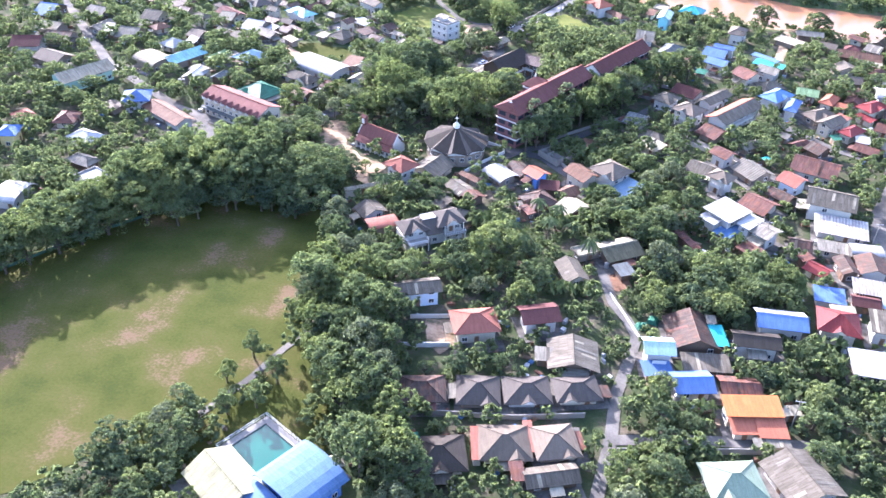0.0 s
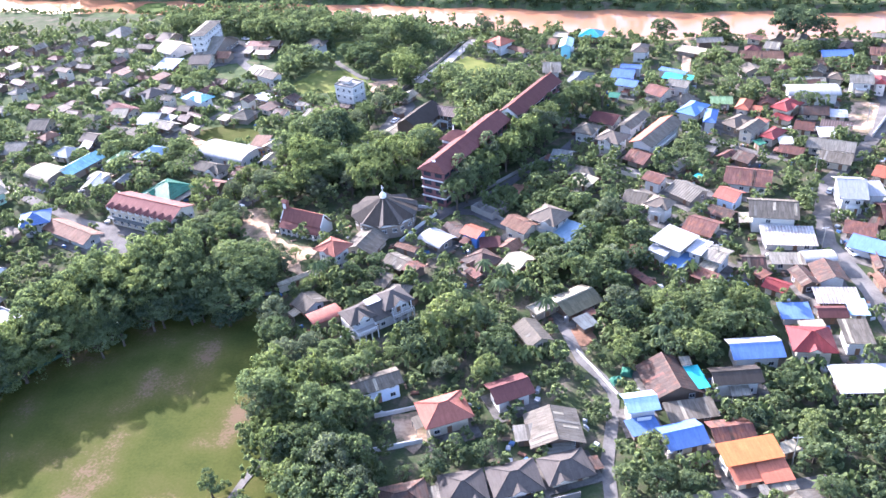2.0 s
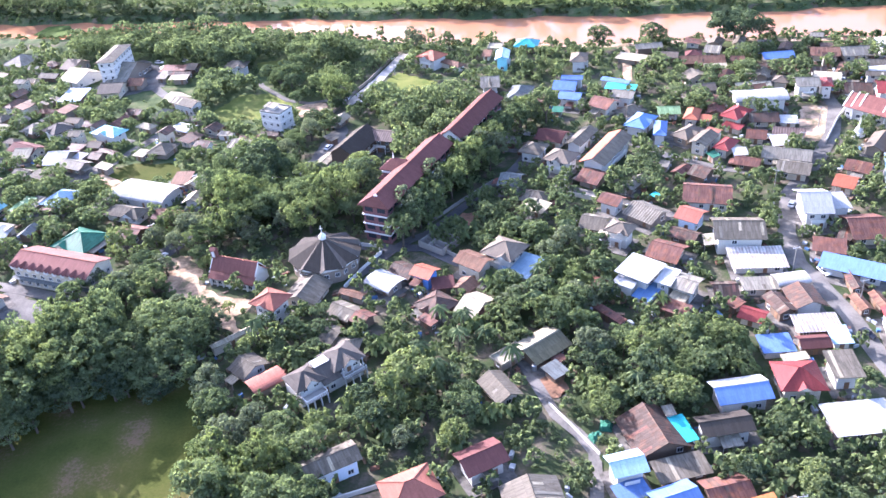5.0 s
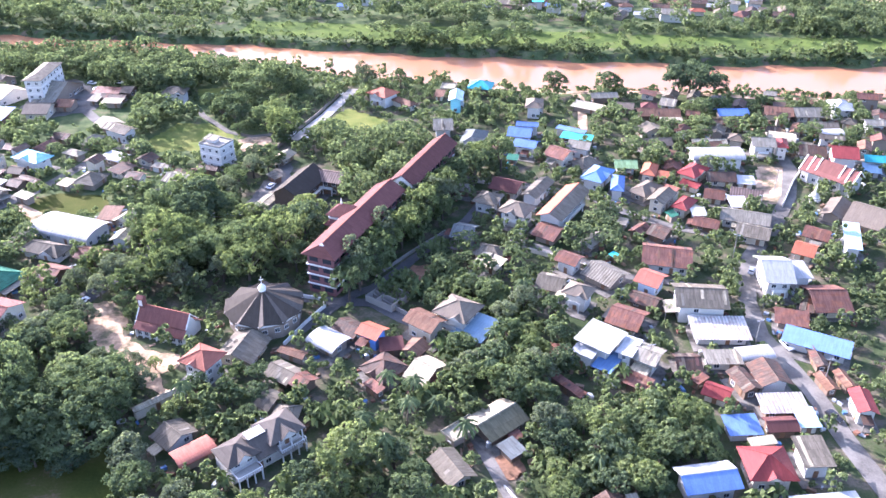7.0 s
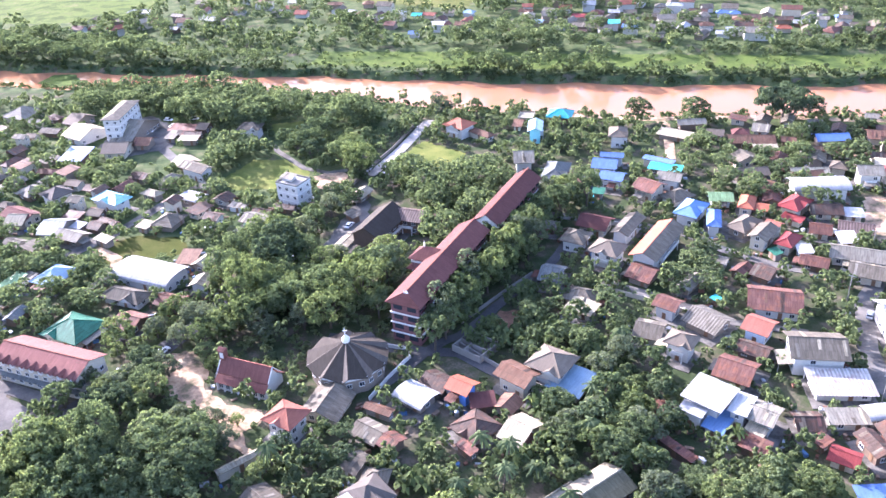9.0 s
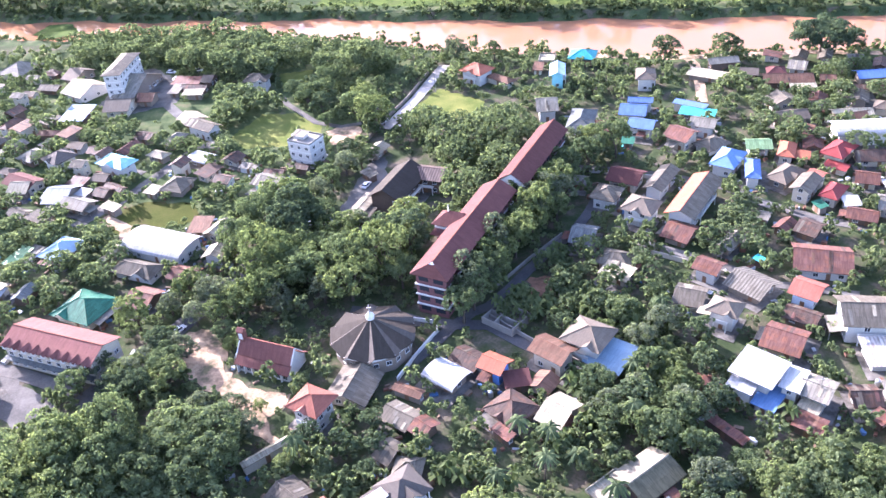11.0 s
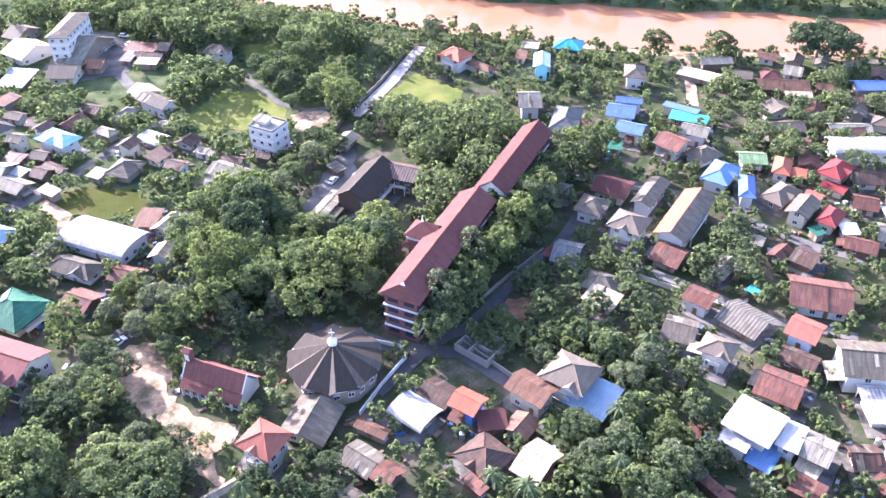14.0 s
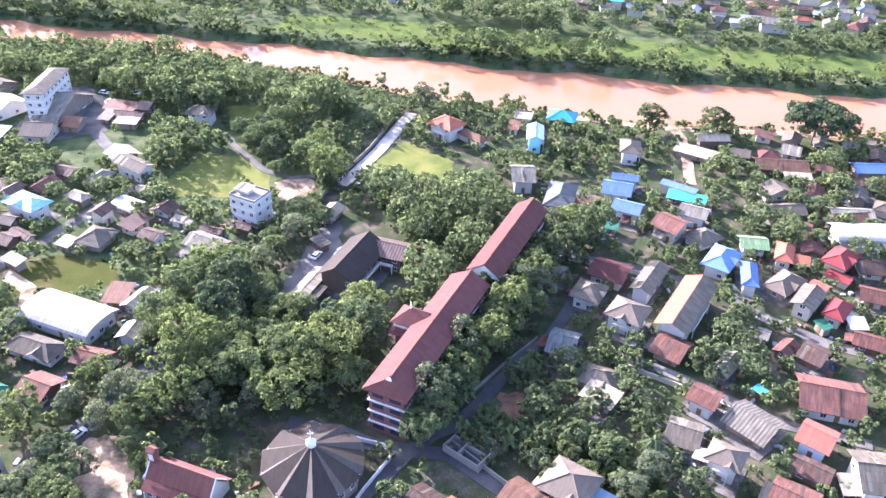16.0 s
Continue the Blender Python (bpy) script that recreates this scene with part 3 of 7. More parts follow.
# ---- houses ----
SHEETS = {"grey": ("palegrey", "cream"), "palegrey": ("grey", "cream"), "brown": ("rust", "grey", "taupe"), "rust": ("brown", "clay"), "clay": ("rust", "brown")}
FOOT = []          # footprints of the buildings: x, y, half length, half depth, yaw


def window_data(name, w, h):
    """A window's frame with a sill, and its pane set back; the opening faces -y."""
    fr = Mesh()
    fr.box(-w / 2 - 0.08, -0.10, -0.08, -w / 2 + 0.02, 0.02, h + 0.08).box(w / 2 - 0.02, -0.10, -0.08, w / 2 + 0.08, 0.02, h + 0.08)
    fr.box(-w / 2, -0.10, h - 0.02, w / 2, 0.02, h + 0.08).box(-w / 2 - 0.12, -0.18, -0.14, w / 2 + 0.12, 0.02, -0.04).box(-0.04, -0.08, 0, 0.04, 0.0, h)
    pane = Mesh().box(-w / 2 + 0.02, -0.045, -0.04, w / 2 - 0.02, -0.015, h - 0.02)
    return fr.data(name, M_FRAME), pane.data("pane", M_GLASS)


WIN = window_data("window", 1.3, 1.15)
WIN_S = window_data("window", 0.9, 0.9)
DOOR = Mesh().box(-0.5, -0.09, 0, 0.5, 0.0, 2.05).box(-0.58, -0.05, 0, -0.5, 0.0, 2.13).box(0.5, -0.05, 0, 0.58, 0.0, 2.13).box(-0.58, -0.05, 2.05, 0.58, 0.0, 2.13).data("door", M_DOOR)


def put_window(parent, m, small=False):
    fr, pane = WIN_S if small else WIN
    w = part("window", fr, None, parent, at=m)
    part("pane", pane, None, w)


def sides(ww, dd):
    """Each wall's length and the pose of its foot, facing out along -y."""
    return [(ww, pose(0, -dd / 2, 0)), (dd, pose(ww / 2, 0, 0, 0, 0, 90)), (ww, pose(0, dd / 2, 0, 0, 0, 180)), (dd, pose(-ww / 2, 0, 0, 0, 0, -90))]


def roof_mesh(kind, w, d, z, rise, t=0.14):
    """A roof of length w along x and depth d, with its lowest edge at z. Faces on the -y side use slot 1."""
    sh = Mesh()
    if kind == "G":
        for s in (-1, 1):
            sh.slot = 1 if s < 0 else 0
            loop = [(-w / 2, s * d / 2, z), (w / 2, s * d / 2, z), (w / 2, 0, z + rise), (-w / 2, 0, z + rise)]
            sh.slab(loop if s < 0 else loop[::-1], t)
    elif kind == "H":
        r = (w - d) / 2 if w - d > 0.6 else 0.3
        a, b2, c, e = (-w / 2, -d / 2, z), (w / 2, -d / 2, z), (w / 2, d / 2, z), (-w / 2, d / 2, z)
        p, q = (-r, 0, z + rise), (r, 0, z + rise)
        n = len(sh.v)
        sh.v += [a, b2, c, e, p, q] + [(v[0], v[1], v[2] - t) for v in (a, b2, c, e, p, q)]
        for f in ((0, 1, 5, 4), (1, 2, 5), (2, 3, 4, 5), (3, 0, 4), (6, 10, 11, 7), (7, 11, 8), (8, 11, 10, 9), (9, 10, 6), (0, 6, 7, 1), (1, 7, 8, 2), (2, 8, 9, 3), (3, 9, 6, 0)):
            sh.f.append(f)
            sh.s.append(0)
    elif kind == "S":
        sh.slab([(-w / 2, -d / 2, z), (w / 2, -d / 2, z), (w / 2, d / 2, z + rise), (-w / 2, d / 2, z + rise)], 0.1)
    elif kind == "V":
        n = 9
        ys = [(-d / 2 * math.cos(math.pi * i / n), z + rise * math.sin(math.pi * i / n)) for i in range(n + 1)]
        sh.prism(ys + [(y * 0.985, zz - t) for y, zz in ys[::-1]], -w / 2, w / 2)
    elif kind == "F":
        sh.box(-w / 2, -d / 2, z - 0.2, w / 2, d / 2, z)
        for x0, y0, x1, y1 in ((-w / 2, -d / 2, w / 2, -d / 2 + 0.2), (-w / 2, d / 2 - 0.2, w / 2, d / 2), (-w / 2, -d / 2 + 0.2, -w / 2 + 0.2, d / 2 - 0.2), (w / 2 - 0.2, -d / 2 + 0.2, w / 2, d / 2 - 0.2)):
            sh.box(x0, y0, z, x1, y1, z + 0.5)
    return sh


def house(x, y, w, d, yaw, eave, kind, roof, wall, rise=None):
    """A house: walls with gables, a roof with overhang, ridge cap, door, windows."""
    if kind == "H" and d > w:
        w, d, yaw = d, w, yaw + 90
    rng = random.Random(int(x * 31 + y * 17))
    if kind == "G" and d > 1.5 * w and w < 8.4:
        w, d, yaw = d, w, yaw + 90
    if kind != "H":
        w, d = w * 1.04, d * 1.05
    if 2.9 < eave < 4.3:
        eave -= 0.65
    small = w * d < 44
    # most low white walls take darker wall colours, standing in for eave shade
    if wall == "white" and eave < 4 and rng.random() < 0.7:
        wall = rng.choice(("tan", "wood", "cream"))
    if rise is None:
        rise = {"G": 0.21 * d, "H": 0.24 * d, "S": 0.12 * d, "V": 0.16 * d, "F": 0.0}[kind]
    word = ("shed" if kind == "S" else "hut") if small else "house"
    if word == "house" and wall == "wood" and eave < 4.3:
        word = "cottage"
    shape = {"G": "gable", "H": "hipped", "S": "lean-to", "V": "vaulted", "F": "flat"}[kind]
    storeys = "two-storey" if eave > 4.3 else "low" if small else "single-storey"
    colour = WALL_WORDS.get(wall, wall)
    base = thing(word, pose(x, y, 0, 0, 0, yaw), f"{storeys} {word}, {colour} walls, {WORDS[roof]} {shape} roof", word, "houses of the town")
    FOOT.append((x, y, w / 2, d / 2, radians(yaw)))
    o = min(1.3, 0.17 * min(w, d))
    ww, dd = w - 2 * o, d - 2 * o
    slope = rise / (d / 2) if kind in "GH" else 0.0
    top = eave + slope * o - 0.16
    walls = Mesh()
    if kind == "G":
        walls.prism([(-dd / 2, -0.3), (dd / 2, -0.3), (dd / 2, top), (0, top + slope * dd / 2), (-dd / 2, top)], -ww / 2, ww / 2)
    elif kind == "S":
        hi = eave + rise * (d - o) / d - 0.12
        walls.prism([(-dd / 2, -0.3), (dd / 2, -0.3), (dd / 2, hi), (-dd / 2, eave + rise * o / d - 0.12)], -ww / 2, ww / 2)
    elif kind == "V":
        arc = [(dd / 2 * math.cos(math.pi * i / 8), eave + rise * 0.9 * math.sin(math.pi * i / 8) - 0.2) for i in range(9)]
        walls.prism([(-dd / 2, -0.3), (dd / 2, -0.3)] + arc, -ww / 2, ww / 2)
    else:
        walls.box(-ww / 2, -dd / 2, -0.3, ww / 2, dd / 2, top)
    part("wall", walls, WALL[wall], base)
    # the mossy roof's cream back slope has its sunlight put into the colour
    two = {"orangegrey": ("orange", "grey"), "bluewhite": ("white", "blue"), "mosscream": ("cream", "olive")}.get(roof, (roof, roof))
    part("roof", roof_mesh(kind, w, d, eave, rise), [ROOF[two[0]], ROOF[two[1]]], base)
    if kind in "GH":
        r = w / 2 if kind == "G" else max((w - d) / 2, 0.3)
        part("ridge_cap", Mesh().prism([(-0.22, eave + rise - 0.05), (0.22, eave + rise - 0.05), (0.0, eave + rise + 0.12)], -r, r), ROOF[two[0]], base)
        if kind == "H":
            for sx in (-1, 1):
                for sy in (-1, 1):
                    part("hip_cap", Mesh().tube([(sx * w / 2, sy * d / 2, eave + 0.02), (sx * r, 0, eave + rise + 0.03)], [0.13, 0.13], 4), ROOF[two[0]], base)
    if kind == "H" and w > 8 and d > 7 and rng.random() < 0.8:
        # a small gable over the porch
        g, u = 0.17 * w, rng.choice((-0.2, 0.0, 0.2)) * w
        hr = g * 0.6
        y0, y1 = -d / 2 - 0.25, -d / 2 + hr / slope
        for s in (-1, 1):
            loop = [(u + s * g, y0, eave + 0.03), (u, y1, eave + hr + 0.03), (u, y0, eave + hr + 0.03)]
            part("porch_roof", Mesh().slab(loop if s < 0 else loop[::-1], 0.1), ROOF[two[0]], base)
        part("porch_gable", Mesh().slab([(u - g * 0.85, y0 + 0.1, eave), (u + g * 0.85, y0 + 0.1, eave), (u, y0 + 0.12, eave + hr * 0.9)], 0.06), WALL[wall], base)
    if kind in "GS" and roof in SHEETS and w > 4:
        # odd sheets: skylights and patches laid over the roofing
        run = math.hypot(d / 2, rise) if kind == "G" else math.hypot(d, rise)
        for s in ((-1, 1) if kind == "G" else (-1,)):
            for k in range(rng.choice((0, 0, 1, 2, 3))):
                u = rng.uniform(-w / 2 + 0.8, w / 2 - 0.8)
                a, b2 = sorted((rng.uniform(0.02, 0.98), rng.uniform(0.02, 0.98)))
                if b2 - a < 0.3:
                    a, b2 = 0.02, 0.98
                full = d / 2 if kind == "G" else d
                pts = [(u - 0.4, s * (d / 2 - a * full), eave + a * rise + 0.05), (u + 0.4, s * (d / 2 - a * full), eave + a * rise + 0.05),
                       (u + 0.4, s * (d / 2 - b2 * full), eave + b2 * rise + 0.05), (u - 0.4, s * (d / 2 - b2 * full), eave + b2 * rise + 0.05)]
                part("roof_sheet", Mesh().slab(pts if s < 0 else pts[::-1], 0.03), ROOF[rng.choice(SHEETS[roof])], base)
    if y < 330 and not small and rng.random() < 0.65:
        # concrete apron round the house, wider on one side
        e0, e1, e2, e3 = (rng.uniform(0.3, 0.9) for _ in range(4))
        if rng.random() < 0.6:
            e0 += rng.uniform(1.0, 2.2)
        else:
            e1 += rng.uniform(1.0, 2.2)
        part("apron", Mesh().box(-w / 2 - e3, -d / 2 - e0, -0.3, w / 2 + e1, d / 2 + e2, 0.17 + 0.02 * rng.random()), M_APRON, base)
    if kind in "GH" and not small and y < 330 and rng.random() < 0.5:
        # a lower lean-to against one end or along the front
        hi, out = min(eave, 3.6) - 0.3, o + rng.uniform(1.6, 2.6)
        tin = ROOF[rng.choice(("rust", "palegrey", "grey", "brown", "palegrey", "cream"))]
        if rng.random() < 0.6:
            s, a, b2 = rng.choice((-1, 1)), -dd * rng.uniform(0.25, 0.48), dd * rng.uniform(0.1, 0.48)
            loop = [(s * ww / 2, a, hi), (s * (ww / 2 + out), a, hi - 0.5), (s * (ww / 2 + out), b2, hi - 0.5), (s * ww / 2, b2, hi)]
            legs = [(s * (ww / 2 + out - 0.2), a + 0.2), (s * (ww / 2 + out - 0.2), b2 - 0.2)]
            loop = loop if s > 0 else loop[::-1]
        else:
            a, b2 = -ww * rng.uniform(0.1, 0.46), ww * rng.uniform(0.1, 0.46)
            loop = [(a, -dd / 2, hi), (a, -dd / 2 - out, hi - 0.5), (b2, -dd / 2 - out, hi - 0.5), (b2, -dd / 2, hi)]
            legs = [(a + 0.2, -dd / 2 - out + 0.2), (b2 - 0.2, -dd / 2 - out + 0.2)]
        part("lean_to", Mesh().slab(loop, 0.06), tin, base)
        for px, py in legs:
            part("post", Mesh().box(px - 0.07, py - 0.07, -0.2, px + 0.07, py + 0.07, hi - 0.5), M_CONCRETE, base)
    for i, (ln_, m) in enumerate(sides(ww, dd)):
        if y > 430:
            break                      # too far off to show doors or windows
        n = max(1, int(ln_ / 3.0)) if not small else 1
        for lev in range(2 if eave > 4.3 else 1):
            z = 0.95 + 2.75 * lev
            if z + 1.2 > top:
                continue
            for k in range(n):
                u = (k + 0.5) / n * ln_ - ln_ / 2
                if lev == 0 and i == 0 and k == n // 2:
                    part("door", DOOR, None, base, at=m @ pose(u, -0.01, 0.05))
                elif rng.random() < (0.08 if i == 2 else 0.55) and (y < 430 or i == 0):
                    put_window(base, m @ pose(u, 0, z), small)
    if eave > 5.2 and kind in "GH" and not small:
        balc = Mesh().box(-ww * 0.3, -dd / 2 - 1.3, 2.7, ww * 0.3, -dd / 2 + 0.02, 2.85)
        balc.box(-ww * 0.3, -dd / 2 - 1.3, 2.85, ww * 0.3, -dd / 2 - 1.2, 3.75)
        part("balcony", balc, M_FRAME, base)
        for sx in (-1, 1):
            part("post", Mesh().box(sx * ww * 0.28 - 0.12, -dd / 2 - 1.25, -0.2, sx * ww * 0.28 + 0.12, -dd / 2 - 1.01, 2.7), M_FRAME, base)
    return base


FAR = {}           # faces of the houses beyond the river, by material


def far_house(x, y, w, d, yaw, eave, kind, roof, wall):
    """A house too far off to tell apart: gabled or hipped roof over plain walls."""
    FOOT.append((x, y, w / 2, d / 2, radians(yaw)))
    rise, m = 0.24 * d, pose(x, y, 0, 0, 0, yaw)
    top = roof_mesh(kind, w, d, eave, rise)
    body = Mesh().prism([(-d / 2 + 0.8, -0.3), (d / 2 - 0.8, -0.3), (d / 2 - 0.8, eave + 0.1), (0, eave + (rise * 0.75 if kind == "G" else 0.2)), (-d / 2 + 0.8, eave + 0.1)], -w / 2 + 0.8, w / 2 - 0.8)
    for shape, mat in ((top, ROOF[roof]), (body, WALL[wall])):
        key = mat.name
        v, f, _ = FAR.setdefault(key, ([], [], mat))
        n = len(v)
        v += [tuple(m @ Vector(p)) for p in shape.v]
        f += [tuple(n + i for i in q) for q in shape.f]


def far_village():
    """All of those houses as one mesh."""
    vs, fs, mats, slots = [], [], [], []
    for v, f, mat in FAR.values():
        n = len(vs)
        vs += v
        fs += [tuple(n + i for i in q) for q in f]
        slots += [len(mats)] * len(f)
        mats.append(mat)
    me = bpy.data.meshes.new("far_houses")
    me.from_pydata(vs, [], fs)
    for mat in mats:
        me.materials.append(mat)
    me.polygons.foreach_set("material_index", slots)
    me.update()
    tagged(new("far_houses", me), "cluster of small village houses beyond the river", "houses", kind="stuff")


def block(x, y, w, d, yaw, storeys, wall, label, flat=True, roof="palegrey", lift=3.1, skip=()):
    """A building of several equal storeys with bands of windows and a parapet or hipped roof."""
    top = storeys * lift
    base = thing("building", pose(x, y, 0, 0, 0, yaw), label, "building")
    FOOT.append((x, y, w / 2, d / 2, radians(yaw)))
    part("wall", Mesh().box(-w / 2, -d / 2, -0.3, w / 2, d / 2, top), wall, base)
    for s in range(1, storeys + 1):
        part("floor_band", Mesh().box(-w / 2 - 0.12, -d / 2 - 0.12, s * lift - 0.25, w / 2 + 0.12, d / 2 + 0.12, s * lift + (0.12 if s == storeys else 0)), M_FRAME, base)
    if flat:
        part("roof", roof_mesh("F", w + 0.1, d + 0.1, top + 0.35, 0), M_CONCRETE, base)
    else:
        part("roof", roof_mesh("H", w + 1.6, d + 1.6, top + 0.1, 0.2 * d), ROOF[roof], base)
    for i, (ln_, m) in enumerate(sides(w, d)):
        if i in skip:
            continue
        n = max(1, int(ln_ / 3.2))
        for s in range(storeys):
            for k in range(n):
                put_window(base, m @ pose((k + 0.5) / n * ln_ - ln_ / 2, 0, s * lift + 1.0))
    return base


def slate_villa():
    """A large two-storey house with several hips, a terrace in front and a railed veranda."""
    base = thing("house", pose(-28.0, 154.7, 0, 0, 0, 33.3), "large two-storey white house, slate-grey hipped roofs, railed terrace", "house", "houses of the town")
    FOOT.append((-28.0, 154.7, 9.6, 5.4, radians(33.3)))
    FOOT.append((-25.0, 148.3, 9.0, 3.2, radians(33.3)))        # the grass before it stays clear
    slate, white = ROOF["slate"], WALL["white"]
    part("wall", Mesh().box(-9.0, -3.3, -0.3, 9.0, 4.5, 3.1), white, base)
    part("upper_wall", Mesh().box(-8.6, -2.9, 3.1, -2.6, 3.9, 5.5), white, base)
    part("upper_wall", Mesh().box(-2.6, -1.6, 3.1, 1.6, 3.9, 5.6), white, base)
    part("upper_wall", Mesh().box(1.6, -3.0, 3.1, 8.6, 4.1, 5.9), white, base)
    wing = part("roof", roof_mesh("H", 8.4, 8.0, 5.3, 2.2), slate, base, at=pose(-5.6, 0.4, 0, 0, 0, 0))
    for s in (-1, 1):
        loop = [(s * 1.9, -4.3, 5.45), (0, -0.6, 7.1), (0, -4.3, 7.1)]
        part("porch_roof", Mesh().slab(loop if s < 0 else loop[::-1], 0.1), slate, wing)
    part("porch_gable", Mesh().slab([(-1.7, -4.2, 5.4), (1.7, -4.2, 5.4), (0, -4.18, 6.95)], 0.06), white, wing)
    # the long front slope between the wings, with a pale sheet over its top
    part("roof", Mesh().slab([(-3.0, -4.7, 4.3), (2.4, -4.7, 4.3), (2.4, 0.4, 6.9), (-3.0, 0.4, 6.9)], 0.14)
         .slab([(2.4, 4.6, 5.4), (-3.0, 4.6, 5.4), (-3.0, 0.4, 6.9), (2.4, 0.4, 6.9)], 0.14), slate, base)
    part("roof_sheet", Mesh().slab([(-2.6, -0.2, 7.0), (1.7, -0.2, 7.0), (1.7, 2.6, 7.15), (-2.6, 2.6, 7.15)], 0.08), ROOF["white"], base, "pale sheet roof panel")
    for px, py in ((-2.4, 0.2), (1.5, 0.2), (-2.4, 2.3), (1.5, 2.3)):
        part("post", Mesh().box(px - 0.06, py - 0.06, 5.5, px + 0.06, py + 0.06, 7.0), M_STEEL, base)
    tall = part("roof", roof_mesh("H", 9.4, 9.0, 5.7, 2.7), slate, base, at=pose(5.4, 0.5, 0))
    for s in (-1, 1):
        loop = [(s * 2.2, -4.9, 5.85), (0, -0.7, 7.75), (0, -4.9, 7.75)]
        part("porch_roof", Mesh().slab(loop if s < 0 else loop[::-1], 0.1), slate, tall)
    part("porch_gable", Mesh().slab([(-2.0, -4.8, 5.8), (2.0, -4.8, 5.8), (0, -4.78, 7.6)], 0.06), white, tall)
    # terrace before the wing and veranda before the taller block
    for x0, x1, y0, y1 in ((-9.0, -2.9, -6.3, -3.32), (2.6, 9.2, -5.2, -3.32)):
        deck = part("terrace", Mesh().box(x0, y0, 2.8, x1, y1, 3.0), M_SLABS, base, "pale concrete terrace on columns")
        part("rail", Mesh().box(x0, y0, 3.85, x1, y0 + 0.12, 3.98).box(x0, y0 + 0.12, 3.85, x0 + 0.12, y1, 3.98).box(x1 - 0.12, y0 + 0.12, 3.85, x1, y1, 3.98), M_FRAME, deck)
        n = int((x1 - x0) / 0.55)
        for k in range(n + 1):
            u = x0 + 0.06 + (x1 - x0 - 0.12) * k / n
            part("baluster", Mesh().box(u - 0.05, y0 + 0.02, 3.0, u + 0.05, y0 + 0.1, 3.85), M_FRAME, deck)
        for k in range(4):
            u = x0 + 0.2 + (x1 - x0 - 0.4) * k / 3
            part("column", Mesh().box(u - 0.14, y0 + 0.02, -0.3, u + 0.14, y0 + 0.3, 2.8), M_FRAME, base)
    for u in (3.0, 5.9, 8.8):
        part("column", Mesh().box(u - 0.11, -4.2, 3.0, u + 0.11, -3.98, 5.75), M_FRAME, base)
    for u, v, z in ((-7.2, -2.9, 4.0), (-4.2, -2.9, 4.0), (3.2, -3.0, 4.0), (7.2, -3.0, 4.0), (-7.0, -3.3, 1.0), (-4.6, -3.3, 1.0), (0.0, -3.3, 1.0), (4.0, -3.3, 1.0), (7.4, -3.3, 1.0)):
        put_window(base, pose(u, v, z))
    for v, z in ((-1.0, 4.1), (2.0, 4.1)):
        put_window(base, pose(-8.6, v, z, 0, 0, -90))
    part("door", DOOR, None, base, at=pose(5.3, -3.01, 3.02))
    part("door", DOOR, None, base, at=pose(-1.9, -3.31, 0.05))


# ---- the houses of the town, one by one ----
house(-17.8, 89.2, 11.7, 8.9, 12, 3, "H", "brown", "cream")
house(-4.7, 91.4, 10.2, 9.8, 9, 3, "H", "slate", "white")
house(6.3, 93.7, 11.2, 9.3, 12, 3, "H", "slate", "white")
house(17.6, 96.4, 10.9, 8.4, 16, 3, "H", "slate", "cream")
house(-10.2, 70.8, 11.7, 10.3, 15, 3, "H", "umber", "cream")
house(-14.6, 70.7, 9.4, 2.2, -64, 2.6, "S", "green", "cream")
house(3.1, 76.7, 11.5, 10.3, 11, 3, "H", "taupe", "cream")
house(13.7, 79.1, 10.0, 9.8, 18, 3, "H", "taupe", "cream")
house(13.6, 69.6, 11.3, 5.3, 20, 3, "G", "grey", "white")
house(6.6, 69.0, 2.9, 4.7, 17, 2.6, "S", "rust", "tan")
# two salmon lean-tos added for the sunlit left hips of the taupe roofs
house(-2.9, 75.4, 2.2, 9.0, 11, 2.3, "S", "salmon", "cream", 0.2)
house(8.3, 79.6, 2.0, 8.6, 15, 2.4, "S", "salmon", "cream", 0.2)
house(-8.9, 113.8, 11.9, 9.8, 19, 4.3, "H", "salmon", "cream")
house(-25.8, 123.8, 12.3, 6.4, 22, 5, "G", "grey", "paleblue")
house(6.8, 119.8, 9.9, 7.5, 21, 4.5, "G", "maroon", "white")
house(16.2, 107.8, 10.8, 12.0, 95, 3.2, "G", "grey", "white", 2.2)
house(9.6, 106.6, 5.0, 4.4, 5, 2.6, "S", "palegrey", "white")
slate_villa()
house(-43.0, 155.7, 9.0, 5.9, 32, 2.8, "V", "salmon", "tan", 0.9)
house(-48.1, 162.2, 6.9, 8.1, -48, 3.4, "G", "grey", "white")
house(-54.1, 175.1, 2.2, 11.7, -57, 2.8, "G", "cream", "white")
house(-43.6, 185.5, 9.2, 8.6, -35, 6.7, "H", "salmon", "white")
house(-34.4, 193.2, 11.6, 10.6, 66, 2.7, "G", "grey", "cream")
house(-11.8, 193.3, 9.6, 7.8, -44, 3.4, "V", "white", "white")
house(-21.3, 189.8, 7.8, 3.0, -35, 3, "G", "clay", "tan")
house(-23.6, 181.8, 8.1, 6.9, -41, 3, "G", "grey", "wood")
house(-18.4, 177.1, 4.8, 6.0, -46, 2.8, "G", "rust", "wood")
house(-26.5, 171.0, 5.0, 6.8, -42, 3.4, "G", "grey", "cream")
house(-22.4, 166.1, 6.7, 5.7, -15, 3.4, "H", "grey", "white")
house(0.0, 193.3, 6.8, 6.3, -39, 4.6, "G", "orange", "blue")
house(-5.8, 198.6, 8.1, 6.8, -45, 3, "G", "brown", "wood")
house(14.6, 195.2, 9.8, 7.5, -46, 5.2, "G", "clay", "cream")
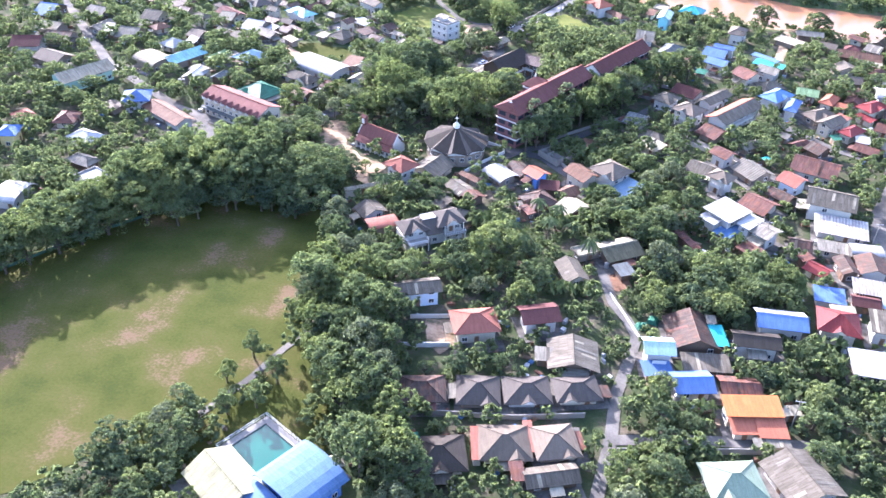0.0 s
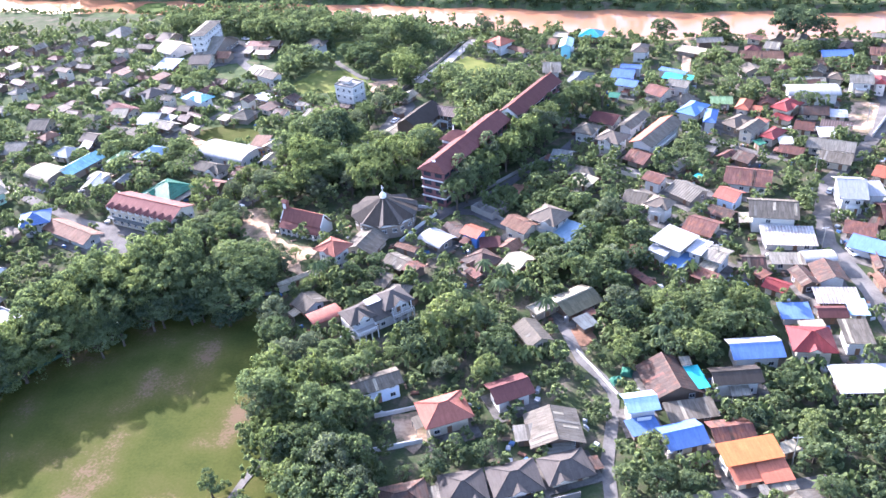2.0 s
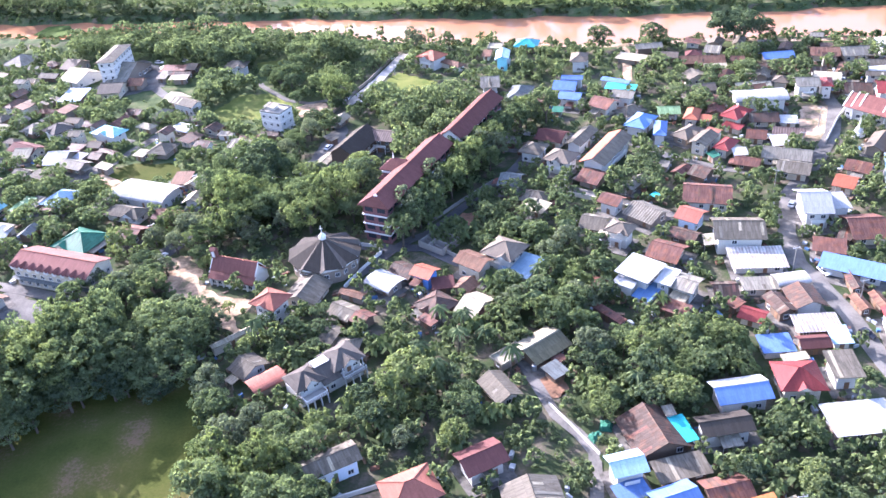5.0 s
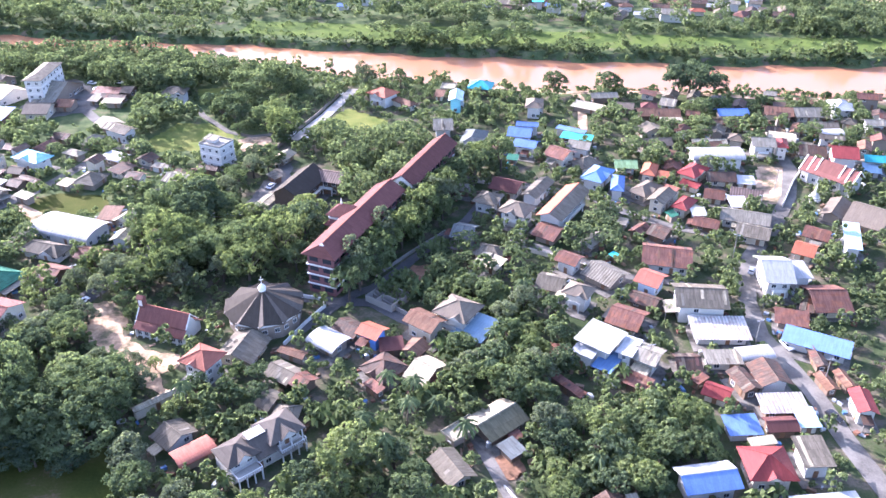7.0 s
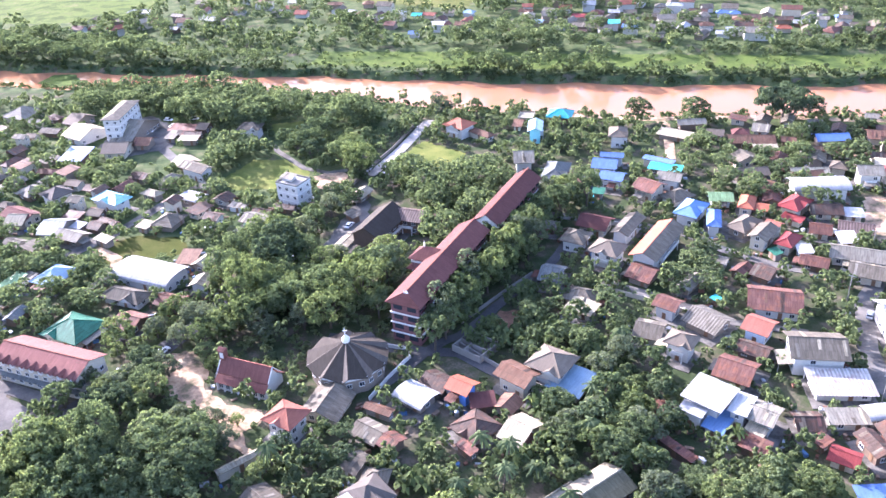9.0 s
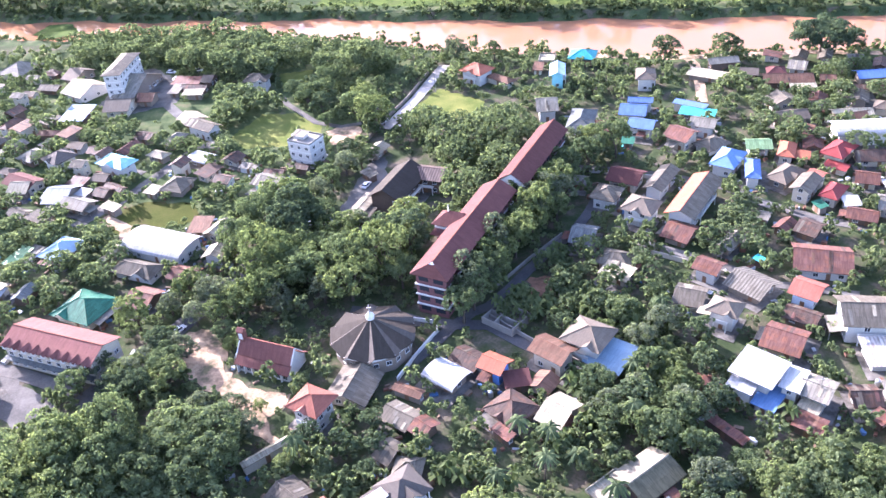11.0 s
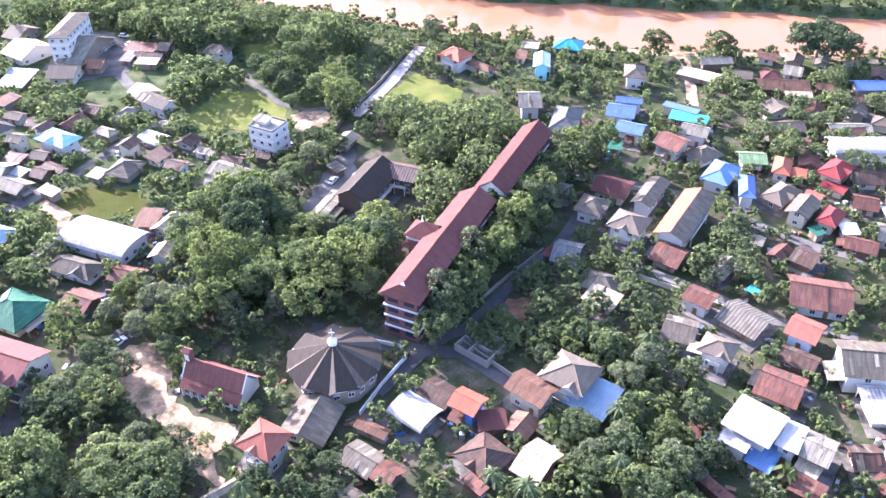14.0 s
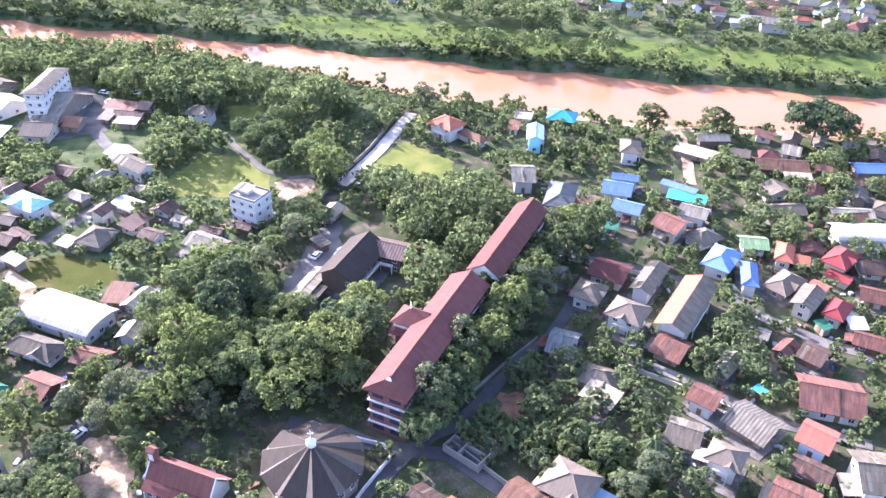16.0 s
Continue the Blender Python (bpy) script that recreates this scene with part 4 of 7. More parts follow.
house(4.7, 188.9, 6.4, 5.2, 1, 2.8, "S", "maroon", "wood")
house(10.9, 187.2, 6.2, 6.0, 48, 3, "G", "clay", "tan")
house(2.0, 180.0, 9.7, 9.7, -52, 3.2, "H", "brown", "wood")
house(-0.9, 173.0, 5.4, 2.7, -54, 2.5, "S", "rust", "wood")
house(12.6, 177.2, 6.8, 10.2, -44, 3.2, "G", "cream", "white")
house(24.1, 198.1, 11.0, 10.7, -41, 6.2, "H", "taupe", "white")
house(28.2, 193.2, 9.6, 10.0, -41, 3.4, "S", "paleblue", "white")
house(59.2, 179.8, 10.2, 9.6, -47, 6.2, "S", "white", "white", 0.9)
house(54.1, 176.6, 6.0, 3.6, -44, 4.6, "S", "white", "white")
house(59.6, 173.8, 5.4, 7.6, -46, 3.2, "S", "skyblue", "white")
house(65.6, 175.6, 4.6, 7.6, -40, 5.6, "S", "white", "white", 0.5)
house(69.9, 172.9, 6.8, 8.0, -42, 4.8, "G", "palegrey", "white", 1.2)
house(66.8, 169.2, 4.7, 3.1, -48, 3.8, "S", "cream", "tan")
house(64.8, 164.8, 6.4, 4.8, -43, 2.8, "S", "rust", "wood")
house(47.1, 181.3, 3.2, 3.7, -25, 3.2, "S", "rust", "white")
house(47.0, 166.5, 10.4, 2.4, -59, 2.6, "S", "rust", "wood")
house(54.5, 212.9, 7.8, 9.0, -30, 3.2, "G", "grey", "cream")
house(60.0, 203.1, 8.2, 7.3, -39, 5.6, "H", "taupe", "white")
house(71.8, 214.7, 10.8, 10.3, -54, 3.4, "G", "ribgrey", "white")
house(83.5, 207.9, 7.5, 8.4, -44, 4.4, "G", "salmon", "paleblue")
house(79.0, 200.4, 8.4, 6.3, -42, 3, "G", "brown", "wood")
house(71.1, 192.3, 9.4, 10.4, -39, 3.2, "G", "rust", "cream")
house(69.3, 323.1, 9.6, 9.6, -22, 4.2, "G", "blue", "white")
house(73.4, 328.6, 9.0, 4.5, -19, 4.6, "G", "blue", "white")
house(68.5, 308.7, 9.1, 7.7, -31, 4.8, "G", "blue", "white")
house(61.4, 301.2, 4.4, 4.4, -21, 2.6, "S", "green", "tan")
house(91.4, 316.6, 12.5, 5.4, -30, 3.4, "S", "teal", "white")
house(90.5, 322.5, 12.2, 3.3, -40, 4.2, "S", "blue", "white")
house(89.2, 304.5, 9.0, 7.6, -33, 4.8, "G", "palegrey", "white")
house(79.4, 298.2, 9.2, 9.9, -49, 4.6, "G", "rust", "cream")
house(88.3, 293.0, 8.4, 10.7, -63, 3.2, "H", "grey", "white")
house(88.6, 278.7, 8.6, 13.2, -40, 4.4, "H", "skyblue", "white")
house(93.5, 270.3, 4.9, 12.7, -20, 4.4, "H", "blue", "white")
house(102.3, 287.9, 8.4, 7.4, -12, 3.8, "G", "palegreen", "white")
house(109.8, 281.9, 5.6, 11.1, -29, 4, "H", "orange", "cream")
house(113.4, 278.0, 4.8, 5.0, -26, 3.2, "S", "orange", "cream")
house(124.6, 276.5, 7.8, 12.1, -51, 4.4, "H", "red", "cream")
house(120.8, 269.6, 7.2, 4.1, -48, 3, "S", "red", "cream")
house(103.0, 267.0, 7.7, 12.5, -54, 3.8, "H", "taupe", "white")
house(105.3, 257.7, 6.5, 10.9, -45, 4.6, "G", "grey", "cream")
house(111.0, 262.7, 5.1, 5.1, -51, 4.4, "G", "salmon", "cream")
house(112.0, 253.5, 6.0, 10.3, -45, 4.2, "H", "red", "white")
house(105.6, 248.4, 4.4, 3.1, -79, 2.6, "S", "green", "tan")
house(69.7, 256.2, 25.0, 9.0, 52, 5.6, "G", "orangegrey", "white")
house(61.4, 242.4, 8.3, 9.8, -43, 3.2, "G", "rust", "white")
house(73.6, 235.3, 4.8, 9.8, -47, 3, "G", "palegrey", "tan")
house(87.7, 246.2, 3.5, 4.8, -36, 3, "G", "palegrey", "tan")
house(91.5, 240.3, 4.5, 7.0, -51, 3, "G", "rust", "wood")
house(97.4, 236.9, 6.5, 8.3, -48, 3.4, "G", "brown", "wood")
house(93.4, 221.2, 14.6, 12.6, -21, 4, "G", "rust", "white")
house(54.2, 276.0, 10.6, 10.0, -35, 4.2, "G", "maroon", "cream")
house(45.1, 265.6, 8.7, 9.7, -34, 4.4, "H", "grey", "white")
house(63.9, 270.2, 15.4, 6.2, 52, 4.6, "G", "grey", "white")
house(52.9, 254.4, 10.3, 9.9, -39, 5.6, "H", "taupe", "white")
house(39.6, 232.9, 10.4, 8.3, -32, 3.4, "H", "grey", "tan")
house(38.5, 226.4, 8.5, 6.5, -43, 2.8, "S", "cream", "white")
house(33.6, 246.0, 7.2, 10.1, -27, 3.6, "G", "bluegrey", "cream")
house(62.6, 222.3, 7.2, 6.8, -44, 4.4, "G", "rust", "white")
house(78.1, 225.7, 3.0, 2.4, -62, 2.2, "S", "teal", "wood")
house(16.4, 373.1, 11.9, 10.4, -47, 5.4, "H", "orange", "white")
house(25.4, 367.0, 12.9, 5.2, -51, 3.4, "H", "clay", "cream")
house(48.3, 361.9, 12.1, 6.2, 78, 6, "G", "paleblue", "cyanwall")
house(38.3, 332.5, 8.0, 12.0, -6, 5, "G", "palegrey", "white")
house(49.1, 320.2, 9.8, 17.3, -21, 4, "H", "bluegrey", "white")
house(54.4, 315.0, 7.8, 6.8, -22, 3, "S", "clay", "cream")
house(63.0, 381.1, 11.5, 10.4, -21, 4, "H", "teal", "white")
house(47.8, 382.4, 6.6, 8.0, -17, 4, "F", "cream", "cream")
house(42.8, 375.5, 4.2, 7.2, -17, 3, "S", "clay", "cream")
house(81.2, 349.5, 7.8, 11.4, -16, 5.4, "H", "taupe", "white")
house(106.6, 349.5, 15.4, 6.5, -39, 3, "S", "cream", "tan")
house(115.0, 356.8, 12.0, 6.2, -3, 4.5, "G", "palegrey", "wood")
house(131.9, 344.0, 7.5, 7.4, -17, 4, "H", "maroon", "cream")
house(142.4, 347.7, 6.9, 8.9, -32, 3.6, "G", "palegrey", "white")
house(133.4, 337.0, 18.0, 8.9, -12, 3.6, "G", "clay", "white")
house(123.6, 319.2, 7.8, 11.6, -84, 3.4, "G", "grey", "white")
house(136.6, 329.8, 9.4, 5.1, -14, 3, "S", "cream", "tan")
house(120.8, 307.0, 13.3, 7.9, -1, 3.4, "G", "taupe", "tan")
house(141.2, 300.9, 13.1, 6.1, 1, 3.6, "G", "clay", "cream")
house(138.2, 288.1, 19.4, 10.4, -7, 4.8, "V", "white", "white")
house(141.7, 302.6, 13.6, 7.9, -8, 3.6, "G", "cream", "tan")
house(159.8, 293.8, 8.9, 9.0, -15, 6, "G", "palegrey", "white")
house(167.2, 292.5, 4.8, 8.9, -21, 5.6, "H", "red", "white")
house(172.8, 302.4, 10.2, 8.8, -28, 4, "V", "cream", "white")
house(164.7, 331.7, 13.0, 7.8, -6, 4, "G", "blue", "white")
house(185.6, 330.7, 11.8, 9.6, -21, 3.6, "G", "clay", "cream")
house(196.9, 327.6, 11.6, 10.6, -9, 3.6, "G", "palegrey", "white")
house(212.4, 328.2, 9.4, 12.4, -13, 5, "H", "white", "white")
house(197.4, 313.5, 10.8, 7.1, -15, 3.4, "G", "grey", "tan")
house(195.7, 305.0, 8.9, 6.4, -5, 3.6, "V", "white", "white")
house(216.6, 309.1, 7.9, 6.9, -13, 4.4, "G", "palegrey", "white")
house(178.5, 289.3, 9.9, 10.8, -21, 3.6, "G", "brown", "white")
house(178.2, 294.5, 6.9, 6.7, -27, 3, "S", "grey", "white")
house(184.4, 278.0, 9.5, 11.6, -21, 7, "G", "red", "white")
house(183.3, 279.3, 5.0, 7.3, -32, 3.6, "S", "red", "cream")
house(196.5, 276.1, 7.8, 6.5, -20, 4.4, "G", "teal", "white")
house(193.2, 271.6, 6.4, 7.1, -26, 3.2, "S", "paleblue", "white")
house(170.2, 235.7, 12.1, 16.6, -48, 4, "G", "taupe", "tan")
house(162.3, 243.1, 6.8, 14.2, -44, 3.8, "G", "taupe", "tan")
house(133.8, 273.1, 10.5, 8.3, -14, 3.4, "G", "brown", "cream")
house(141.9, 269.5, 6.6, 5.8, -17, 3, "S", "white", "white")
house(125.9, 260.0, 6.9, 7.9, -27, 3.4, "G", "rust", "cream")
house(137.4, 259.0, 10.8, 7.9, -27, 3.4, "G", "ribbrown", "wood")
house(131.4, 253.0, 6.2, 6.8, -8, 3.2, "S", "white", "white")
house(128.9, 242.0, 15.6, 9.1, -27, 3.8, "G", "palegrey", "white")
house(127.0, 232.0, 10.5, 8.9, -33, 3.8, "G", "grey", "white")
house(114.8, 240.8, 8.4, 6.8, -32, 3.2, "G", "rust", "wood")
house(114.8, 247.8, 5.0, 4.9, -8, 2.8, "S", "white", "white")
house(120.2, 204.9, 8.5, 14.6, -12, 6, "G", "white", "white")
house(128.0, 204.6, 5.3, 8.0, -5, 5, "S", "white", "white")
house(138.4, 219.3, 6.6, 8.7, -40, 3.6, "G", "orange", "cream")
house(147.3, 228.0, 8.0, 8.3, -41, 3.6, "G", "rust", "cream")
house(154.3, 220.6, 4.9, 14.1, -25, 5, "S", "paleblue", "white")
house(130.2, 192.6, 10.4, 13.6, -8, 3.6, "G", "rust", "cream")
house(125.2, 192.8, 3.9, 11.2, -34, 3, "S", "brown", "wood")
house(116.3, 185.5, 8.8, 6.6, -26, 3, "S", "rust", "tan")
house(117.0, 173.5, 16.5, 6.8, -37, 3.6, "S", "blue", "white")
house(92.7, 194.8, 14.1, 11.9, -13, 6, "G", "grey", "white")
house(93.9, 183.0, 15.0, 9.1, -9, 3.4, "S", "ribwhite", "white")
house(89.7, 171.1, 9.4, 5.2, -8, 3.4, "S", "palegrey", "white")
house(98.6, 171.6, 8.9, 5.4, 1, 3.6, "V", "white", "white")
house(80.0, 171.1, 6.5, 7.0, -8, 3.2, "G", "brown", "wood")
house(90.8, 161.2, 8.4, 5.1, -82, 4, "G", "brown", "wood")
house(98.1, 162.6, 9.1, 8.1, -91, 4, "G", "brown", "white")
house(82.9, 158.9, 6.5, 5.7, -39, 3.2, "G", "red", "cream")
house(80.3, 164.5, 3.7, 3.9, -64, 2.6, "S", "rust", "wood")
house(96.4, 152.1, 11.0, 6.3, -6, 3.4, "S", "ribwhite", "white")
house(83.4, 146.3, 7.9, 6.1, -4, 3.4, "S", "blue", "white")
house(92.6, 145.5, 7.3, 5.1, -5, 3.4, "G", "maroon", "white")
house(99.6, 146.6, 4.9, 6.1, -6, 3.4, "S", "paleblue", "white")
house(85.7, 140.8, 6.3, 2.5, 2, 2.8, "S", "cream", "tan")
house(82.5, 132.5, 10.6, 10.4, -8, 4.6, "H", "red", "cream")
house(93.9, 134.0, 6.8, 8.2, -5, 4.6, "S", "grey", "white", 1.2)
house(68.0, 130.5, 12.3, 7.9, 1, 4.4, "G", "bluewhite", "white")
house(114.8, 148.5, 8.5, 4.9, -105, 4.4, "G", "red", "white")
house(111.6, 158.8, 6.6, 3.4, -89, 3, "G", "clay", "wood")
house(116.7, 159.1, 6.6, 3.0, -91, 3, "G", "clay", "wood")
house(114.5, 168.3, 8.0, 3.3, -99, 3, "G", "brown", "wood")
house(90.2, 118.6, 14.2, 9.2, -2, 3.9, "S", "white", "tan", 0.55)
house(60.5, 120.6, 11.3, 6.2, 2, 4.6, "G", "umber", "white")
house(45.6, 122.4, 12.6, 12.6, 98, 3.3, "G", "brown", "white", 3.2)
house(51.6, 121.6, 3.8, 7.4, 10, 4.1, "S", "cyan", "white", 0.5)
house(50.1, 126.6, 2.5, 3.0, 4, 4.6, "S", "palegrey", "white", 0.2)
house(36.4, 112.2, 7.5, 6.3, 7, 5.4, "G", "paleblue", "white")
house(36.3, 107.5, 7.0, 4.7, 15, 3, "S", "blue", "white")
house(44.1, 103.2, 9.3, 7.4, 13, 4, "G", "blue", "white")
house(48.1, 111.8, 11.3, 5.7, 7, 3, "S", "grey", "white")
house(55.2, 104.5, 9.2, 7.3, 6, 3.2, "G", "rust", "wood")
house(56.6, 96.4, 12.6, 5.6, 10, 4.4, "S", "orangey", "cream", 1.0)
house(54.7, 92.0, 6.2, 5.2, 10, 3.4, "S", "orange", "cream", 0.9)
house(60.6, 92.0, 6.4, 5.4, 8, 2.9, "S", "orange", "cream", 0.9)
house(60.3, 88.2, 7.8, 2.4, 10, 2.3, "S", "palegrey", "tan")
house(50.1, 73.6, 12.1, 10.4, 14, 4.6, "H", "greenhip", "cream")
house(64.8, 78.6, 12.3, 12.1, -63, 3.6, "G", "grey", "white")
house(65.9, 99.0, 4.3, 2.8, 16, 2.6, "S", "cream", "white")
house(26.9, 156.2, 11.9, 9.6, 31.5, 3.65, "G", "mosscream", "wood", 1.9)
house(18.3, 154.6, 8.6, 4.5, 32, 2.7, "F", "cream", "white")
house(28.6, 146.9, 4.8, 5.0, 30, 2.5, "S", "bluegrey", "wood", 0.5)
house(14.2, 142.6, 9.8, 6.8, -67, 3.6, "G", "grey", "white", 1.7)
house(-111.4, 238.0, 15.0, 13.0, -30, 3.6, "H", "green", "white")
house(-95.2, 266.5, 22.5, 12.6, -28, 4.2, "V", "white", "white")
house(-100.4, 254.7, 15.8, 7.7, -27, 3.6, "H", "grey", "white")
house(-85.3, 249.8, 8.7, 6.8, -24, 3.2, "G", "rust", "tan")
house(-84.5, 275.7, 6.8, 8.1, -11, 3.4, "S", "clay", "tan")
house(-78.4, 272.7, 9.1, 5.5, 60, 3.6, "G", "cream", "white")
house(-77.1, 258.4, 6.6, 6.9, 73, 3.8, "G", "cream", "white")
house(-95.1, 239.5, 8.3, 9.2, -28, 3.2, "G", "rust", "wood")
house(-122.8, 324.1, 14.4, 8.5, -34, 5, "H", "palecyan", "white")
house(-109.2, 330.7, 8.7, 5.2, -34, 3.4, "H", "cream", "white")
house(-91.9, 324.0, 9.0, 7.0, -34, 3.4, "V", "white", "white")
house(-94.5, 347.7, 14.2, 7.2, -40, 5, "G", "grey", "white")
house(-101.4, 360.1, 10.0, 9.3, -50, 3.4, "G", "cream", "tan")
house(-110.5, 401.5, 13.0, 7.0, -16, 3.2, "S", "rust", "tan")
house(-106.0, 394.0, 12.0, 6.0, -16, 3.0, "G", "brown", "wood")
house(-105.5, 387.0, 9.0, 5.0, -12, 2.8, "S", "cream", "tan")
house(-114.0, 393.5, 5.0, 8.0, -16, 3.0, "S", "palegrey", "tan")
house(-100.5, 401.0, 5.5, 8.0, -20, 2.8, "G", "taupe", "wood")
house(-132.4, 402.0, 11.2, 26.0, -19, 3.4, "G", "palegrey", "white")
house(-135.2, 380.6, 11.1, 12.5, -8, 4, "G", "taupe", "white")
house(-125.1, 386.9, 7.7, 9.3, -11, 3.6, "G", "clay", "white")
house(-77.7, 389.8, 11.1, 8.9, -11, 5.2, "H", "grey", "white")
house(-63.7, 299.4, 12.5, 8.2, -34, 3.6, "G", "palegrey", "palegreenwall")
house(-63.5, 307.6, 7.5, 3.6, -24, 3, "G", "brown", "wood")
house(-55.1, 309.7, 8.5, 3.9, -26, 3, "G", "brown", "wood")
house(-73.3, 313.8, 7.2, 3.5, -25, 3, "S", "palegrey", "white")
house(-97.5, 305.5, 9.7, 10.7, -22, 3.4, "H", "grey", "tan")
house(-105.6, 303.3, 5.4, 5.0, -31, 2.6, "S", "cream", "tan")
house(-120.3, 309.1, 8.9, 3.6, -38, 3, "G", "brown", "tan")
house(-156.0, 320.1, 14.7, 8.5, -35, 3.6, "G", "maroon", "white")
house(-140.0, 307.8, 7.5, 9.6, -26, 3.6, "G", "white", "white")
house(-152.3, 376.4, 10.9, 12.4, -14, 3.6, "S", "blue", "white")
house(-156.9, 146.6, 8.3, 11.4, -1, 4, "V", "white", "white")
house(-138.6, 160.4, 9.9, 8.6, -30, 4, "F", "white", "white")
house(-147.6, 170.7, 10.7, 6.6, -17, 4, "H", "palegrey", "white")
house(-155.7, 186.6, 10.7, 7.8, -18, 4, "H", "white", "white")
house(-185.2, 196.8, 8.8, 6.8, -30, 4, "H", "salmon", "cream")
house(-180.6, 181.4, 7.1, 8.7, 13, 5, "H", "blue", "yellowwall")
house(-152.2, 217.9, 10.4, 10.6, 19, 5, "H", "blue", "white")
house(-170.2, 199.6, 8.0, 10.3, 10, 3.4, "H", "rust", "cream")
house(-136.9, 211.1, 22.4, 8.1, -33, 3.6, "G", "clay", "white")
house(-160.1, 213.2, 7.6, 5.3, -27, 3, "S", "taupe", "tan")
house(-127.3, 270.1, 10.5, 12.0, -27, 4, "H", "paleblue", "white")
house(-164.7, 257.0, 14.0, 11.2, -30, 4, "V", "cream", "white")
house(-142.4, 247.4, 6.8, 10.3, -6, 3.6, "G", "white", "white")
house(-183.8, 234.5, 22.1, 11.2, 59, 4.6, "G", "cream", "palegreenwall")
house(-165.5, 276.8, 9.4, 9.3, -20, 3.6, "H", "white", "white")
house(-136.9, 269.9, 5.5, 7.7, -29, 3, "S", "palegrey", "white")
house(-188.7, 284.1, 9.5, 12.3, -3, 3.6, "G", "palegrey", "tan")
house(-205.9, 250.4, 13.5, 10.6, -19, 3.6, "G", "taupe", "tan")
house(-223.2, 260.3, 12.0, 12.1, 14, 4.4, "G", "maroon", "white")
house(-138.3, 306.9, 9.2, 12.5, -14, 3.6, "G", "white", "white")
house(-216.5, 307.5, 10.1, 10.7, -13, 3.6, "G", "palegrey", "white")
house(-159.7, 290.6, 7.5, 8.6, -20, 3.4, "G", "taupe", "tan")
house(-188.9, 308.3, 8.9, 12.2, -6, 3.6, "G", "grey", "white")
house(-238.7, 302.7, 9.1, 15.4, -5, 3.6, "G", "blue", "white")
house(-155.4, 316.3, 7.6, 9.8, -10, 3.4, "G", "cream", "tan")
house(-130.8, 299.6, 12.0, 7.4, -32, 3.4, "G", "palegrey", "tan")
house(-146.9, 334.2, 10.7, 10.2, -43, 4.6, "H", "slate", "white")
house(-159.7, 341.4, 9.7, 9.5, -37, 3.6, "H", "palegrey", "white")
house(-135.5, 316.5, 7.4, 5.6, -25, 3, "S", "brown", "wood")
house(-127.1, 317.8, 6.3, 5.9, -21, 3, "G", "taupe", "wood")
house(-123.8, 306.5, 5.9, 6.4, -28, 3, "G", "brown", "wood")
house(-130.8, 306.9, 5.3, 4.2, -30, 2.8, "S", "white", "white")
house(-118.1, 294.6, 7.3, 4.0, -38, 2.8, "S", "cream", "tan")
house(-141.2, 269.6, 5.1, 8.9, -31, 3, "S", "palegreen", "white")
house(-111.2, 263.1, 2.7, 9.9, -34, 2.8, "S", "cream", "tan")
house(-142.2, 252.1, 7.2, 6.7, -25, 3.4, "V", "palegrey", "white")
house(-132.2, 248.9, 4.7, 7.3, -16, 3.4, "G", "bluegrey", "white")
house(-196.9, 438.2, 15.1, 16.3, -28, 4, "H", "palegrey", "white")
house(-156.3, 403.6, 14.0, 15.9, -39, 4, "G", "cream", "white")
house(-164.8, 423.3, 9.1, 13.5, -32, 3.6, "G", "taupe", "white")
house(-226.6, 283.5, 11.4, 10.3, -8, 3.6, "G", "cream", "tan")
house(-216.4, 273.4, 12.2, 10.6, -2, 3.4, "G", "brown", "tan")
house(-154.6, 263.1, 17.8, 9.1, 62, 4, "G", "palecyan", "white")
house(-159.6, 284.6, 4.6, 8.0, -3, 3, "S", "white", "white")
house(-206.0, 289.9, 6.8, 12.3, -11, 3.4, "G", "palegrey", "tan")
house(-201.2, 287.9, 4.2, 7.4, 15, 2.8, "S", "white", "white")
house(-20.1, 283.4, 20.5, 12.0, 61, 5.6, "G", "umber", "wood", 3.8)
house(-9.6, 288.6, 12.0, 9.4, -25, 5.6, "G", "ribbrown", "wood")
house(-20.9, 278.1, 10.5, 3.5, -20, 3, "S", "clay", "wood")
house(-30.0, 298.5, 6.3, 3.5, -56, 2.6, "S", "palegrey", "wood")

# ---- the village beyond the river ----
house(-198, 626, 13.8, 8.3, -22, 3.4, "G", "taupe", "tan")
house(-188, 647, 17.5, 9.5, -22, 3.4, "F", "white", "white")
house(-174, 619, 15.3, 9.2, -22, 3.4, "H", "clay", "tan")
house(-153, 591, 7.4, 6.0, -22, 3.4, "G", "white", "white")
house(-155, 617, 10.0, 6.0, -32, 5, "G", "palegrey", "tan")
house(-130, 601, 12.8, 7.7, -32, 5, "G", "white", "white")
house(-124, 619, 11.6, 7.0, -17, 3.4, "G", "grey", "tan")
house(-115, 657, 7.0, 6.0, -31, 5, "G", "white", "white")
house(-95, 636, 7.2, 6.0, -17, 5, "G", "palegrey", "white")
house(-78, 644, 8.1, 6.0, -28, 3.4, "G", "white", "white")
house(-47, 619, 10.3, 6.2, -17, 5, "G", "clay", "tan")
house(-36, 594, 7.0, 6.0, -28, 5, "G", "white", "white")
house(8, 582, 7.0, 6.0, -22, 3.4, "G", "cyan", "white")
house(16, 581, 9.1, 6.0, -28, 3.4, "G", "salmon", "cream")
house(29, 585, 8.4, 6.0, -17, 3.4, "G", "palegrey", "white")
house(42, 580, 8.4, 6.0, -32, 3.4, "H", "paleblue", "white")
house(19, 547, 8.6, 6.0, -17, 5, "S", "white", "white")
house(4, 538, 7.0, 6.0, -18, 3.4, "G", "blue", "white")
